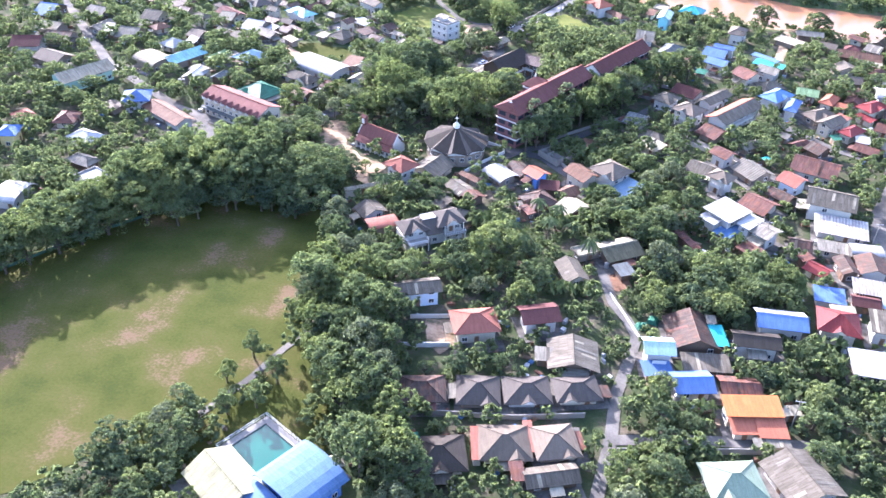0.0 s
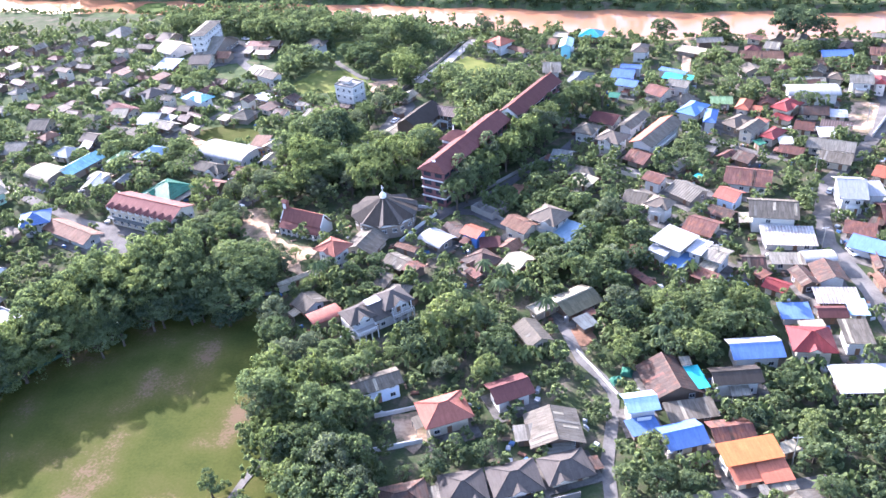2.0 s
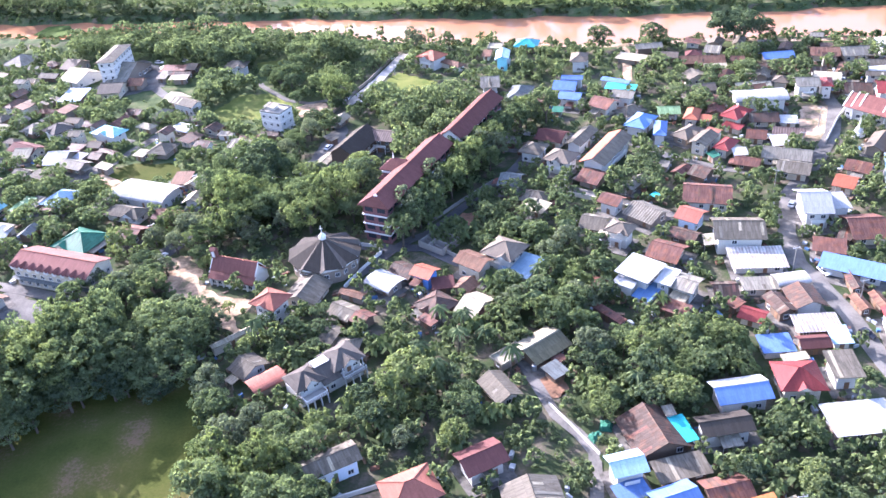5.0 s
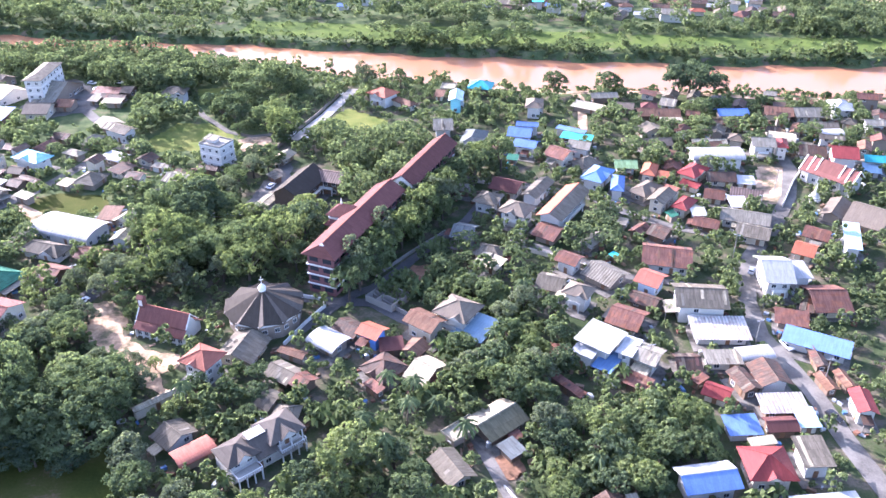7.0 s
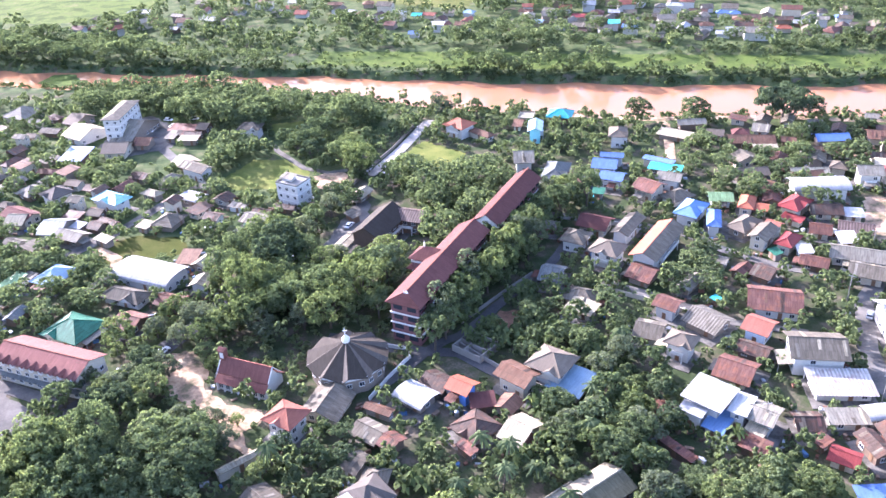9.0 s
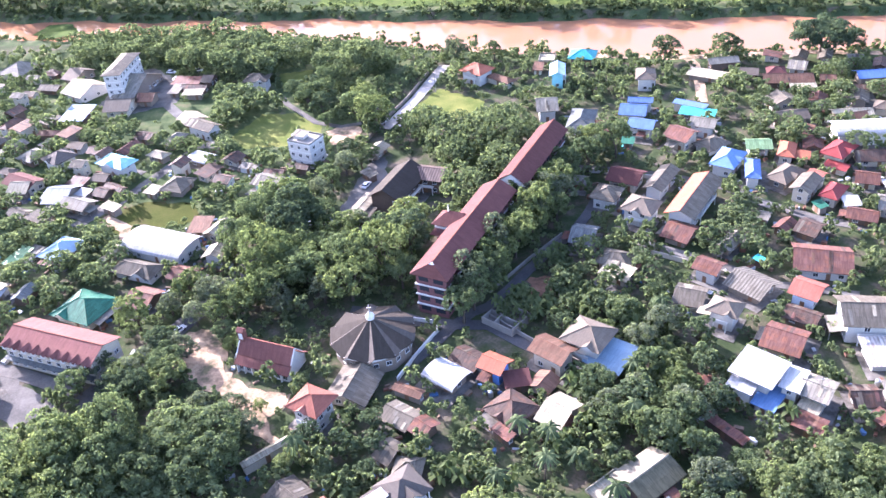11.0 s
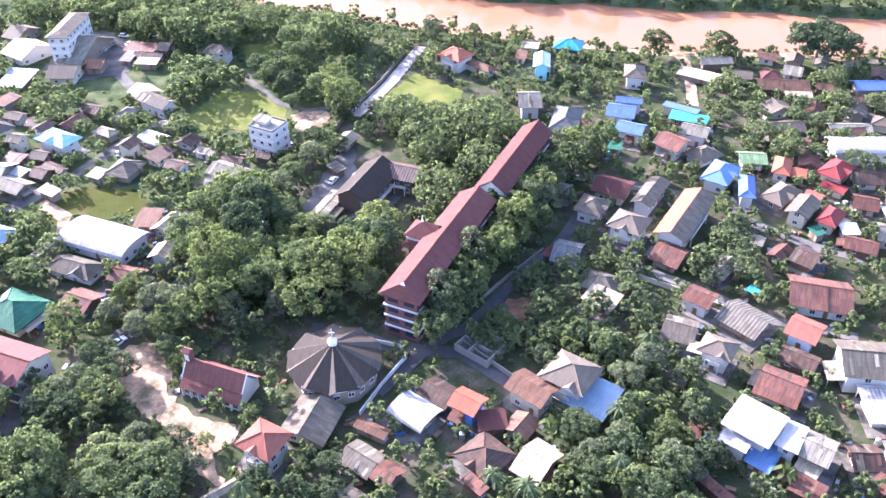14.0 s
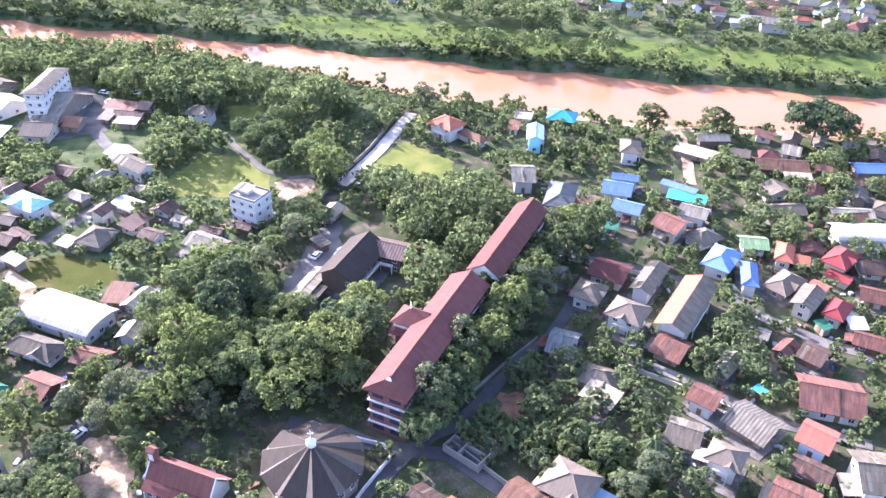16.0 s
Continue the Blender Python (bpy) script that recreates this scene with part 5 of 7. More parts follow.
house(35, 542, 10.7, 6.4, -22, 5, "G", "clay", "cream")
house(64, 614, 7.2, 6.0, -17, 3.4, "H", "blue", "white")
house(75, 609, 7.2, 6.0, -20, 3.4, "H", "blue", "white")
house(65, 538, 10.7, 6.4, -27, 3.4, "G", "cream", "tan")
house(79, 572, 9.1, 6.0, -32, 3.4, "G", "clay", "cream")
house(82, 544, 7.2, 6.0, -32, 3.4, "G", "paleblue", "white")
house(93, 561, 9.7, 6.0, -32, 5, "G", "palegrey", "white")
house(100, 561, 9.7, 6.0, -32, 3.4, "G", "grey", "white")
house(98, 602, 12.7, 7.6, -27, 3.4, "S", "white", "white")
house(109, 550, 9.6, 6.0, -22, 3.4, "S", "red", "cream")
house(107, 528, 14.2, 8.5, -27, 3.4, "G", "grey", "tan")
house(99, 508, 10.3, 6.2, -17, 5, "G", "brown", "tan")
house(133, 555, 7.5, 6.0, -22, 3.4, "G", "white", "white")
house(124, 522, 7.0, 6.0, -16, 5, "S", "cyan", "white")
house(131, 510, 9.7, 6.0, -27, 5, "G", "blue", "white")
house(152, 539, 11.0, 6.6, -22, 3.4, "G", "grey", "tan")
house(141, 494, 9.5, 6.0, -27, 3.4, "G", "palegrey", "white")
house(171, 552, 10.5, 6.3, -22, 5, "H", "white", "white")
house(183, 542, 11.1, 6.7, -22, 3.4, "G", "brown", "white")
house(175, 522, 12.2, 7.3, -17, 3.4, "G", "grey", "tan")
house(172, 499, 7.0, 6.0, -32, 3.4, "G", "bluegrey", "white")
house(180, 491, 8.8, 6.0, -22, 3.4, "G", "white", "white")
house(196, 535, 8.1, 6.0, -22, 3.4, "H", "blue", "white")
house(202, 531, 7.0, 6.0, -16, 3.4, "H", "blue", "white")
house(209, 521, 10.8, 6.5, -26, 3.4, "G", "brown", "tan")
house(200, 501, 17.4, 9.5, -27, 3.4, "G", "brown", "tan")
house(197, 483, 17.5, 9.5, -17, 5, "G", "palegrey", "white")
house(216, 493, 9.6, 6.0, -16, 3.4, "H", "orange", "cream")
house(224, 511, 10.7, 6.4, -16, 3.4, "G", "brown", "tan")
house(230, 501, 8.4, 6.0, -26, 3.4, "G", "white", "white")
house(241, 498, 7.7, 6.0, -22, 5, "G", "palegrey", "white")
house(258, 506, 9.3, 6.0, -17, 3.4, "H", "blue", "white")
house(254, 480, 10.2, 6.1, -22, 5, "G", "taupe", "white")
house(258, 468, 11.3, 6.8, -32, 5, "G", "brown", "tan")
house(151, 636, 11.8, 7.1, -17, 5, "G", "red", "white")
house(366, 635, 24.0, 9.5, -32, 3.4, "G", "palegrey", "white")
house(364, 653, 13.6, 8.2, -27, 5, "G", "bluegrey", "white")

# plan of the larger buildings: middle, length, depth, heading
DH_X, DH_Y, DH_W, DH_D, DH_YAW = -111.0, 217.8, 30.2, 12.2, -26.0
WB_X, WB_Y, WB_W, WB_D, WB_YAW = -52.0, 316.8, 9.8, 8.2, -33.4
HT_X, HT_Y, HT_W, HT_D, HT_YAW = -138.2, 404.7, 24.8, 7.2, 83.2
TP_X, TP_Y, TP_W, TP_D, TP_YAW = 173.6, 266.4, 20.0, 11.0, -56.7


# ---- the school: two long wings in line, four floors, maroon roofs ----
SCHOOL_PANE = Mesh().box(-1.4, -0.05, 0, 1.4, 0.0, 1.5).data("window", M_GLASS)


def school():
    yaw = 59.6                                   # along the ridge of the near wing
    ux, uy = math.cos(radians(yaw)), math.sin(radians(yaw))
    vx, vy = -uy, ux
    length, width, eave, rise = 48.6, 11.2, 13.4, 3.2
    x, y = -13.7 + ux * length / 2, 219.0 + uy * length / 2
    base = thing("school_building", pose(x, y, 0, 0, 0, yaw), "long four-storey school with plum walls and a maroon roof", "school")
    FOOT.append((x, y, length / 2, width / 2, radians(yaw)))
    w, d = length - 2.4, width - 2.4
    part("wall", Mesh().box(-w / 2, -d / 2, -0.3, w / 2, d / 2, eave - 0.1), WALL["plum"], base)
    for s in range(1, 5):
        z = s * 3.25 + 0.3
        part("floor_band", Mesh().box(-w / 2 - 0.35, -d / 2 - 0.35, z - 0.55, w / 2 + 0.35, d / 2 + 0.35, z - 0.22), M_FRAME, base)
    # near end hipped below a small gable
    sh = Mesh()
    L, D = length / 2, width / 2
    a = 3.0
    for s in (-1, 1):
        loop = [(-L, s * D, eave), (L, s * D, eave), (L, 0, eave + rise), (-L + a, 0, eave + rise), (-L + a * 0.75, s * 0.9, eave + rise * 0.82)]
        sh.slab(loop if s < 0 else loop[::-1], 0.2)
    part("roof", sh, ROOF["maroon"], base)
    part("roof_end", Mesh().slab([(-L, -D, eave), (-L + a * 0.75, -0.9, eave + rise * 0.82), (-L + a * 0.75, 0.9, eave + rise * 0.82), (-L, D, eave)][::-1], 0.2), ROOF["maroon"], base, "maroon hipped end slope")
    part("gable", Mesh().slab([(-L + a * 0.8, -0.9, eave + rise * 0.84), (-L + a, 0, eave + rise), (-L + a * 0.8, 0.9, eave + rise * 0.84)], 0.3), M_FRAME, base, "small white louvred gable")
    part("ridge_cap", Mesh().box(-L + a, -0.2, eave + rise - 0.05, L, 0.2, eave + rise + 0.12), ROOF["salmon"], base)
    for i, (ln_, m) in enumerate(sides(w, d)):
        n = int(ln_ / 3.6)
        for s in range(4):
            for k in range(n):
                part("window", SCHOOL_PANE, None, base, at=m @ pose((k + 0.5) / n * ln_ - ln_ / 2, 0, s * 3.25 + 1.15))
    # entrance tower on the courtyard side
    tx = 3.6
    part("stair_tower", Mesh().box(tx - 3.2, D - 1.4, -0.3, tx + 3.2, D + 4.4, 12.6), WALL["plum"], base)
    for z in (8.6, 11.7):
        part("floor_band", Mesh().box(tx - 3.4, D + 0.6, z, tx + 3.4, D + 4.7, z + 0.6), M_FRAME, base)
    part("tower_roof", roof_mesh("H", 12.4, 7.8, 0, 3.1), [ROOF["maroon"], ROOF["maroon"]], base, at=pose(tx, D - 0.7, 13.0, 0, 0, 90))
    part("porch_roof", roof_mesh("H", 8.2, 5.4, 0, 1.3), [ROOF["maroon"], ROOF["maroon"]], base, at=pose(tx, D + 3.6, 9.4))
    part("finial", Mesh().tube([(tx, D + 1.6, 15.8), (tx, D + 1.6, 18.0)], [0.35, 0.05], 6), M_FRAME, base, "pale roof finial")
    part("awning", Mesh().slab([(-L + 6, D - 0.3, 3.9), (tx - 4, D - 0.3, 3.9), (tx - 4, D + 3.2, 3.4), (-L + 6, D + 3.2, 3.4)], 0.12), ROOF["grey"], base, "grey lean-to roof over the ground-floor walk")
    # far wing
    yaw2 = 59.6
    ux2, uy2 = math.cos(radians(yaw2)), math.sin(radians(yaw2))
    l2, w2, e2, r2 = 39.2, 10.2, 12.8, 3.3
    x2, y2 = 14.6 + ux2 * l2 / 2, 263.6 + uy2 * l2 / 2
    wing = thing("school_wing", pose(x2, y2, 0, 0, 0, yaw2), "far school wing with a white gable and a maroon roof", "school")
    FOOT.append((x2, y2, l2 / 2, w2 / 2, radians(yaw2)))
    dd = w2 - 1.6
    part("wall", Mesh().box(-l2 / 2 + 0.5, -dd / 2, -0.3, l2 / 2 - 0.5, dd / 2, e2), WALL["plum"], wing)
    part("gable", Mesh().prism([(-dd / 2 + 0.1, e2 - 0.3), (dd / 2 - 0.1, e2 - 0.3), (0, e2 + r2 * 0.86)], -l2 / 2 + 0.3, l2 / 2 - 0.3), M_FRAME, wing, "white plastered gable")
    part("roof", roof_mesh("G", l2, w2, e2, r2), [ROOF["maroon"], ROOF["maroon"]], wing)
    part("ridge_cap", Mesh().box(-l2 / 2, -0.2, e2 + r2 - 0.03, l2 / 2, 0.2, e2 + r2 + 0.14), ROOF["salmon"], wing)
    for s in range(4):
        part("floor_band", Mesh().box(-l2 / 2 + 0.3, -dd / 2 - 0.3, s * 3.15 + 2.6, l2 / 2 - 0.3, dd / 2 + 0.3, s * 3.15 + 2.9), M_FRAME, wing)
    for i, (ln_, m) in enumerate(sides(l2 - 1, dd)):
        n = int(ln_ / 3.6)
        for s in range(4):
            for k in range(n):
                part("window", SCHOOL_PANE, None, wing, at=m @ pose((k + 0.5) / n * ln_ - ln_ / 2, 0, s * 3.15 + 0.95))


school()


# ---- the round hall: a pleated many-sided roof with a white lantern ----
def round_hall():
    cx, cy, R, eave, peak = -29.3, 208.9, 11.3, 5.0, 10.2
    base = thing("round_hall", pose(cx, cy, 0), "round parish hall with a pleated grey tiled roof and white lantern", "hall")
    FOOT.append((cx, cy, 10.5, 10.5, 0.0))
    n = 10
    turn = radians(12)
    walls = Mesh()
    wr = R - 1.2
    ring = [(wr * math.cos(2 * math.pi * i / n + turn), wr * math.sin(2 * math.pi * i / n + turn)) for i in range(n)]
    for i in range(n):
        (x0, y0), (x1, y1) = ring[i], ring[(i + 1) % n]
        walls.face((x0, y0, -0.3), (x1, y1, -0.3), (x1, y1, eave + 0.2), (x0, y0, eave + 0.2))
        a = math.degrees(math.atan2(y1 - y0, x1 - x0))
        mx, my = (x0 + x1) / 2, (y0 + y1) / 2
        for k in (-0.27, 0.27):
            put_window(base, pose(x0 + (x1 - x0) * (0.5 + k), y0 + (y1 - y0) * (0.5 + k), 2.2, 0, 0, a))
        part("eave_beam", Mesh().box(-3.45, -0.15, 0, 3.45, 0.15, 0.55), M_FRAME, base, "white eave beam", at=pose(mx * 1.06, my * 1.06, eave - 0.25, 0, 0, a))
    part("wall", walls, WALL["tan"], base)
    # each bay: a broad slope, and a narrow raised fold beside it
    for i in range(n):
        a0, a1, a2 = (2 * math.pi * (i + k) / n + turn for k in (0.0, 0.22, 1.0))
        def rim(a, z, r=R):
            return (r * math.cos(a), r * math.sin(a), z)
        hub = 1.0
        # shade is put into the umber slopes, sun into the lighter slate folds
        part("roof_slope", Mesh().slab([rim(a1, eave + 1.15), rim(a2, eave), rim(a2, peak, hub), rim(a1, peak + 0.1, hub)], 0.15), ROOF["umber"], base)
        part("roof_fold", Mesh().slab([rim(a0, eave), rim(a1, eave + 1.15), rim(a1, peak + 0.1, hub), rim(a0, peak, hub)], 0.15), ROOF["slate"], base)
    lant = Mesh()
    for i in range(8):
        a0, a1 = 2 * math.pi * i / 8, 2 * math.pi * (i + 1) / 8
        for r0, z0, r1, z1 in ((1.05, peak - 0.2, 0.95, peak + 1.0), (1.2, peak + 1.0, 0.25, peak + 2.1)):
            lant.face((r0 * math.cos(a0), r0 * math.sin(a0), z0), (r0 * math.cos(a1), r0 * math.sin(a1), z0), (r1 * math.cos(a1), r1 * math.sin(a1), z1), (r1 * math.cos(a0), r1 * math.sin(a0), z1))
    part("lantern", lant, M_FRAME, base, "white roof lantern")
    part("cross", Mesh().box(-0.08, -0.08, peak + 2.0, 0.08, 0.08, peak + 4.4).box(-0.6, -0.07, peak + 3.4, 0.6, 0.07, peak + 3.55), M_FRAME, base)
    strip("boundary_wall", [(-20, 219), (-14, 216.5), (-12.5, 213), (-19, 204), (-24, 196)], 0.3, M_FRAME, "low white wall round the hall garden", "wall", 0, 1.3, False)


round_hall()


# ---- the church ----
def church():
    yaw = -27.0
    x, y = -55.7, 207.0
    base = thing("church", pose(x, y, 0, 0, 0, yaw), "small church with white gables and a two-step maroon roof", "church")
    FOOT.append((x, y, 8.5, 5.5, radians(yaw)))
    L, D = 8.0, 4.9
    part("wall", Mesh().box(-L + 0.6, -D + 0.7, -0.3, L - 0.6, D - 0.7, 2.9), WALL["white"], base)
    part("gable", Mesh().prism([(-D + 0.8, 2.7), (D - 0.8, 2.7), (2.4, 4.2), (0, 7.4), (-2.4, 4.2)], -L + 0.6, L - 0.6), WALL["white"], base)
    for s in (-1, 1):
        lo = [(-L, s * D, 2.7), (L, s * D, 2.7), (L, s * 2.6, 4.4), (-L, s * 2.6, 4.4)]
        hi = [(-L, s * 3.0, 4.45), (L, s * 3.0, 4.45), (L, 0, 7.9), (-L, 0, 7.9)]
        part("lower_roof", Mesh().slab(lo if s < 0 else lo[::-1], 0.15), ROOF["brick"], base)
        part("roof", Mesh().slab(hi if s < 0 else hi[::-1], 0.15), ROOF["brick"], base)
    part("ridge_cap", Mesh().box(-L, -0.15, 7.85, L, 0.15, 8.05), ROOF["salmon"], base)
    t = part("bell_turret", Mesh().box(-L - 0.2, -0.8, 6.0, -L + 1.5, 0.8, 10.0), ROOF["brick"], base, "small maroon bell turret")
    part("turret_panel", Mesh().box(-L + 0.2, -0.9, 7.8, -L + 1.3, -0.8, 9.5), M_FRAME, t)
    part("turret_cap", Mesh().prism([(-1.0, 10.0), (1.0, 10.0), (0, 10.8)], -L - 0.4, -L + 1.7), ROOF["brick"], t)
    for sx in (-1, 1):
        part("barge_board", Mesh().prism([(-3.0, 4.6), (-2.8, 4.6), (0, 7.8), (2.8, 4.6), (3.0, 4.6), (0, 8.1)], sx * L - 0.12, sx * L + 0.12), M_FRAME, base)
    for i in range(7):
        put_window(base, pose(-L + 1.6 + i * 2.15, -D + 0.7, 0.8))
        put_window(base, pose(-L + 1.6 + i * 2.15, D - 0.7, 0.8, 0, 0, 180))
        part("buttress", Mesh().box(-L + 0.45 + i * 2.15, -D + 0.1, -0.2, -L + 0.75 + i * 2.15, -D + 0.7, 2.4), M_FRAME, base)
    part("porch", Mesh().box(-L - 2.0, -1.6, -0.2, -L + 0.7, 1.6, 2.6), M_FRAME, base, "white entrance porch")
    part("entrance", DOOR, None, base, at=pose(-L - 2.02, 0, 0, 0, 0, -90))


church()


# ---- the hall with a row of dormers ----
def dormer_hall():
    yaw, w, d, eave = DH_YAW, DH_W, DH_D, 7.3
    base = thing("dormer_hall", pose(DH_X, DH_Y, 0, 0, 0, yaw), "long two-storey hall with a red tiled roof and nine small dormers", "hall")
    FOOT.append((DH_X, DH_Y, w / 2, d / 2, radians(yaw)))
    rise = 0.19 * d
    ww, dd = w - 1.2, d - 1.6
    part("wall", Mesh().prism([(-dd / 2, -0.3), (dd / 2, -0.3), (dd / 2, eave), (0, eave + rise * 0.85), (-dd / 2, eave)], -ww / 2, ww / 2), WALL["cream"], base)
    part("roof", roof_mesh("G", w, d, eave, rise), [ROOF["brick"], ROOF["brick"]], base)
    part("ridge_cap", Mesh().box(-w / 2, -0.18, eave + rise - 0.03, w / 2, 0.18, eave + rise + 0.12), ROOF["salmon"], base)
    dr = Mesh()
    for s in (-1, 1):
        loop = [(0.75 * s, -d / 2 - 0.7, 0), (0.75 * s, -d / 2 + 2.3, 0), (0, -d / 2 + 2.3, 0.95), (0, -d / 2 - 0.7, 0.95)]
        dr.slab(loop if s > 0 else loop[::-1], 0.1)
    dr = dr.data("dormer", ROOF["brick"])
    face = Mesh().prism([(-0.6, -0.9), (0.6, -0.9), (0.6, 0), (0, 0.75), (-0.6, 0)], d / 2 - 1.6, d / 2 + 0.4).data("dormer_front", M_FRAME)
    for i in range(9):
        u = -w / 2 + w * (i + 0.6) / 9.2
        o = part("dormer", dr, None, base, at=pose(u, 0, eave + 0.35))
        part("dormer_front", face, None, o, at=pose(0, 0, 0, 0, 0, -90))
    for i, (ln_, m) in enumerate(sides(ww, dd)):
        n = int(ln_ / 3.0)
        for lev in range(2):
            for k in range(n):
                put_window(base, m @ pose((k + 0.5) / n * ln_ - ln_ / 2, 0, 0.9 + 3.0 * lev))
    part("gallery", Mesh().slab([(-w / 2, -d / 2 - 0.6, 3.2), (w / 2, -d / 2 - 0.6, 3.2), (w / 2, -dd / 2, 3.5), (-w / 2, -dd / 2, 3.5)], 0.15), ROOF["bluegrey"], base, "shaded gallery roof")


dormer_hall()


# ---- old classroom court: brown roofs round a yard ----
house(-33.0, 276.0, 17, 5.0, 62, 2.8, "G", "cream", "tan", 0.5)
house(-27.0, 316.0, 9, 6.0, 60, 3.0, "G", "cream", "tan")

# ---- taller blocks ----
block(WB_X, WB_Y, WB_W, WB_D, WB_YAW, 3, WALL["white"], "white three-storey block with a roof terrace and stair hut")
house(WB_X - 1.5, WB_Y + 1.0, 5.5, 4.0, WB_YAW, 11.0, "S", "palegrey", "white")
block(HT_X, HT_Y, HT_W, HT_D, HT_YAW, 4, WALL["white"], "white four-storey guesthouse with rows of windows", False, "grey")
FOOT.append((HT_X, HT_Y, 14, 14, 0.0))


# ---- temple hall: three stepped red roofs over white walls ----
def temple():
    base = thing("temple_hall", pose(TP_X, TP_Y, 0, 0, 0, TP_YAW), "temple hall with stepped red roofs with pale edges over white walls", "temple")
    FOOT.append((TP_X, TP_Y, TP_W / 2, TP_D / 2, radians(TP_YAW)))
    w, d = TP_W, TP_D
    part("wall", Mesh().box(-w / 2 + 0.8, -d / 2 + 0.9, -0.3, w / 2 - 0.8, d / 2 - 0.9, 4.4), WALL["white"], base)
    part("gable", Mesh().prism([(-d / 2 + 1.2, 4.2), (d / 2 - 1.2, 4.2), (0, 8.2)], -w / 2 + 1.2, w / 2 - 1.2), WALL["white"], base)
    for k, (l, lift) in enumerate(((1.0, 0.0), (0.72, 0.5), (0.44, 1.0))):
        r = roof_mesh("G", w * l, d * (1 - 0.12 * k), 4.5 + lift, 0.36 * d * (1 - 0.06 * k))
        part("roof_tier", r, [ROOF["brick"], ROOF["brick"]], base)
        for sx in (-1, 1):
            yy, zz = d * (1 - 0.12 * k) / 2, 4.5 + lift
            h = 0.36 * d * (1 - 0.06 * k)
            part("gable_edge", Mesh().prism([(-yy, zz + 0.02), (-yy + 0.4, zz + 0.02), (0, zz + h), (yy - 0.4, zz + 0.02), (yy, zz + 0.02), (0, zz + h + 0.35)], sx * w * l / 2 - 0.2, sx * w * l / 2 + 0.2), M_FRAME, base, "raised pale gable edge")
    for i in range(5):
        for m in (pose(-w / 2 + w * (i + 0.5) / 5, -d / 2 + 0.9, 1.2), pose(-w / 2 + w * (i + 0.5) / 5, d / 2 - 0.9, 1.2, 0, 0, 180)):
            put_window(base, m)
        part("pillar", Mesh().box(-w / 2 + w * (i + 0.98) / 5 - 0.25, -d / 2 + 0.3, -0.2, -w / 2 + w * (i + 0.98) / 5 + 0.05, -d / 2 + 0.9, 4.5), M_FRAME, base)
    # white spired shrine in the court
    sh = Mesh()
    prof = [(2.4, 0), (2.4, 0.8), (1.8, 0.8), (1.8, 1.5), (1.3, 1.5), (1.2, 2.6), (0.6, 3.4), (0.3, 4.8), (0.04, 7.0)]
    for (r0, z0), (r1, z1) in zip(prof[:-1], prof[1:]):
        for i in range(12):
            a, b2 = 2 * math.pi * i / 12, 2 * math.pi * (i + 1) / 12
            sh.face((r0 * math.cos(a), r0 * math.sin(a), z0), (r0 * math.cos(b2), r0 * math.sin(b2), z0), (r1 * math.cos(b2), r1 * math.sin(b2), z1), (r1 * math.cos(a), r1 * math.sin(a), z1))
    ob = new("shrine", sh.data("shrine", M_FRAME))
    ob.matrix_basis = pose(TP_X - 12, TP_Y - 11, 0)
    tagged(ob, "white stepped shrine with a pointed spire in the temple court", "shrine")
    far = new("pagoda", ob.data)
    far.matrix_basis = pose(98, 604, 0) @ Matrix.Diagonal((1.6, 1.6, 2.2, 1))
    tagged(far, "white pagoda spire beyond the river", "shrine")


temple()


# ---- swimming pool with its vaulted and gabled pavilions ----
def pool():
    yaw = -33.0
    base = thing("swimming_pool", pose(-47.8, 66.0, 0, 0, 0, yaw), "green swimming pool with a paved rim and white railing", "swimming pool")
    FOOT.append((-47.8, 66.0, 8, 8, radians(yaw)))
    w, d = 13.2, 13.2
    rim = Mesh()
    for x0, y0, x1, y1 in ((-w / 2, -d / 2, w / 2, -d / 2 + 1.6), (-w / 2, d / 2 - 1.6, w / 2, d / 2), (-w / 2, -d / 2 + 1.6, -w / 2 + 1.6, d / 2 - 1.6), (w / 2 - 1.6, -d / 2 + 1.6, w / 2, d / 2 - 1.6)):
        rim.box(x0, y0, -0.3, x1, y1, 1.0)
    part("pool_deck", rim, M_CONCRETE, base)
    part("pool_water", Mesh().box(-w / 2 + 1.6, -d / 2 + 1.6, -0.3, w / 2 - 1.6, d / 2 - 1.6, 0.7), M_POOL, base)
    for s in (-1, 1):
        for i in range(8):
            u = -w / 2 + w * i / 7
            part("rail_post", Mesh().box(u - 0.05, s * d / 2 - 0.05, 1.0, u + 0.05, s * d / 2 + 0.05, 2.1), M_FRAME, base)
            part("rail_post", Mesh().box(s * w / 2 - 0.05, u - 0.05, 1.0, s * w / 2 + 0.05, u + 0.05, 2.1), M_FRAME, base)
        for z in (1.5, 2.05):
            part("rail", Mesh().box(-w / 2, s * d / 2 - 0.04, z, w / 2, s * d / 2 + 0.04, z + 0.08), M_FRAME, base)
            part("rail", Mesh().box(s * w / 2 - 0.04, -d / 2, z, s * w / 2 + 0.04, d / 2, z + 0.08), M_FRAME, base)


pool()
house(-35.8, 57.0, 12.5, 14.0, 57, 4.6, "V", "skyblue", "blue", 2.2)
house(-42.5, 48.5, 9.0, 13.0, 57, 3.8, "V", "skyblue", "blue", 1.2)
house(-51.2, 55.0, 14.5, 11.0, -38, 3.2, "G", "yellow", "palegreenwall", 2.8)
house(-31.0, 64.4, 3.6, 3.6, 30, 3.0, "H", "cream", "white", 1.4)


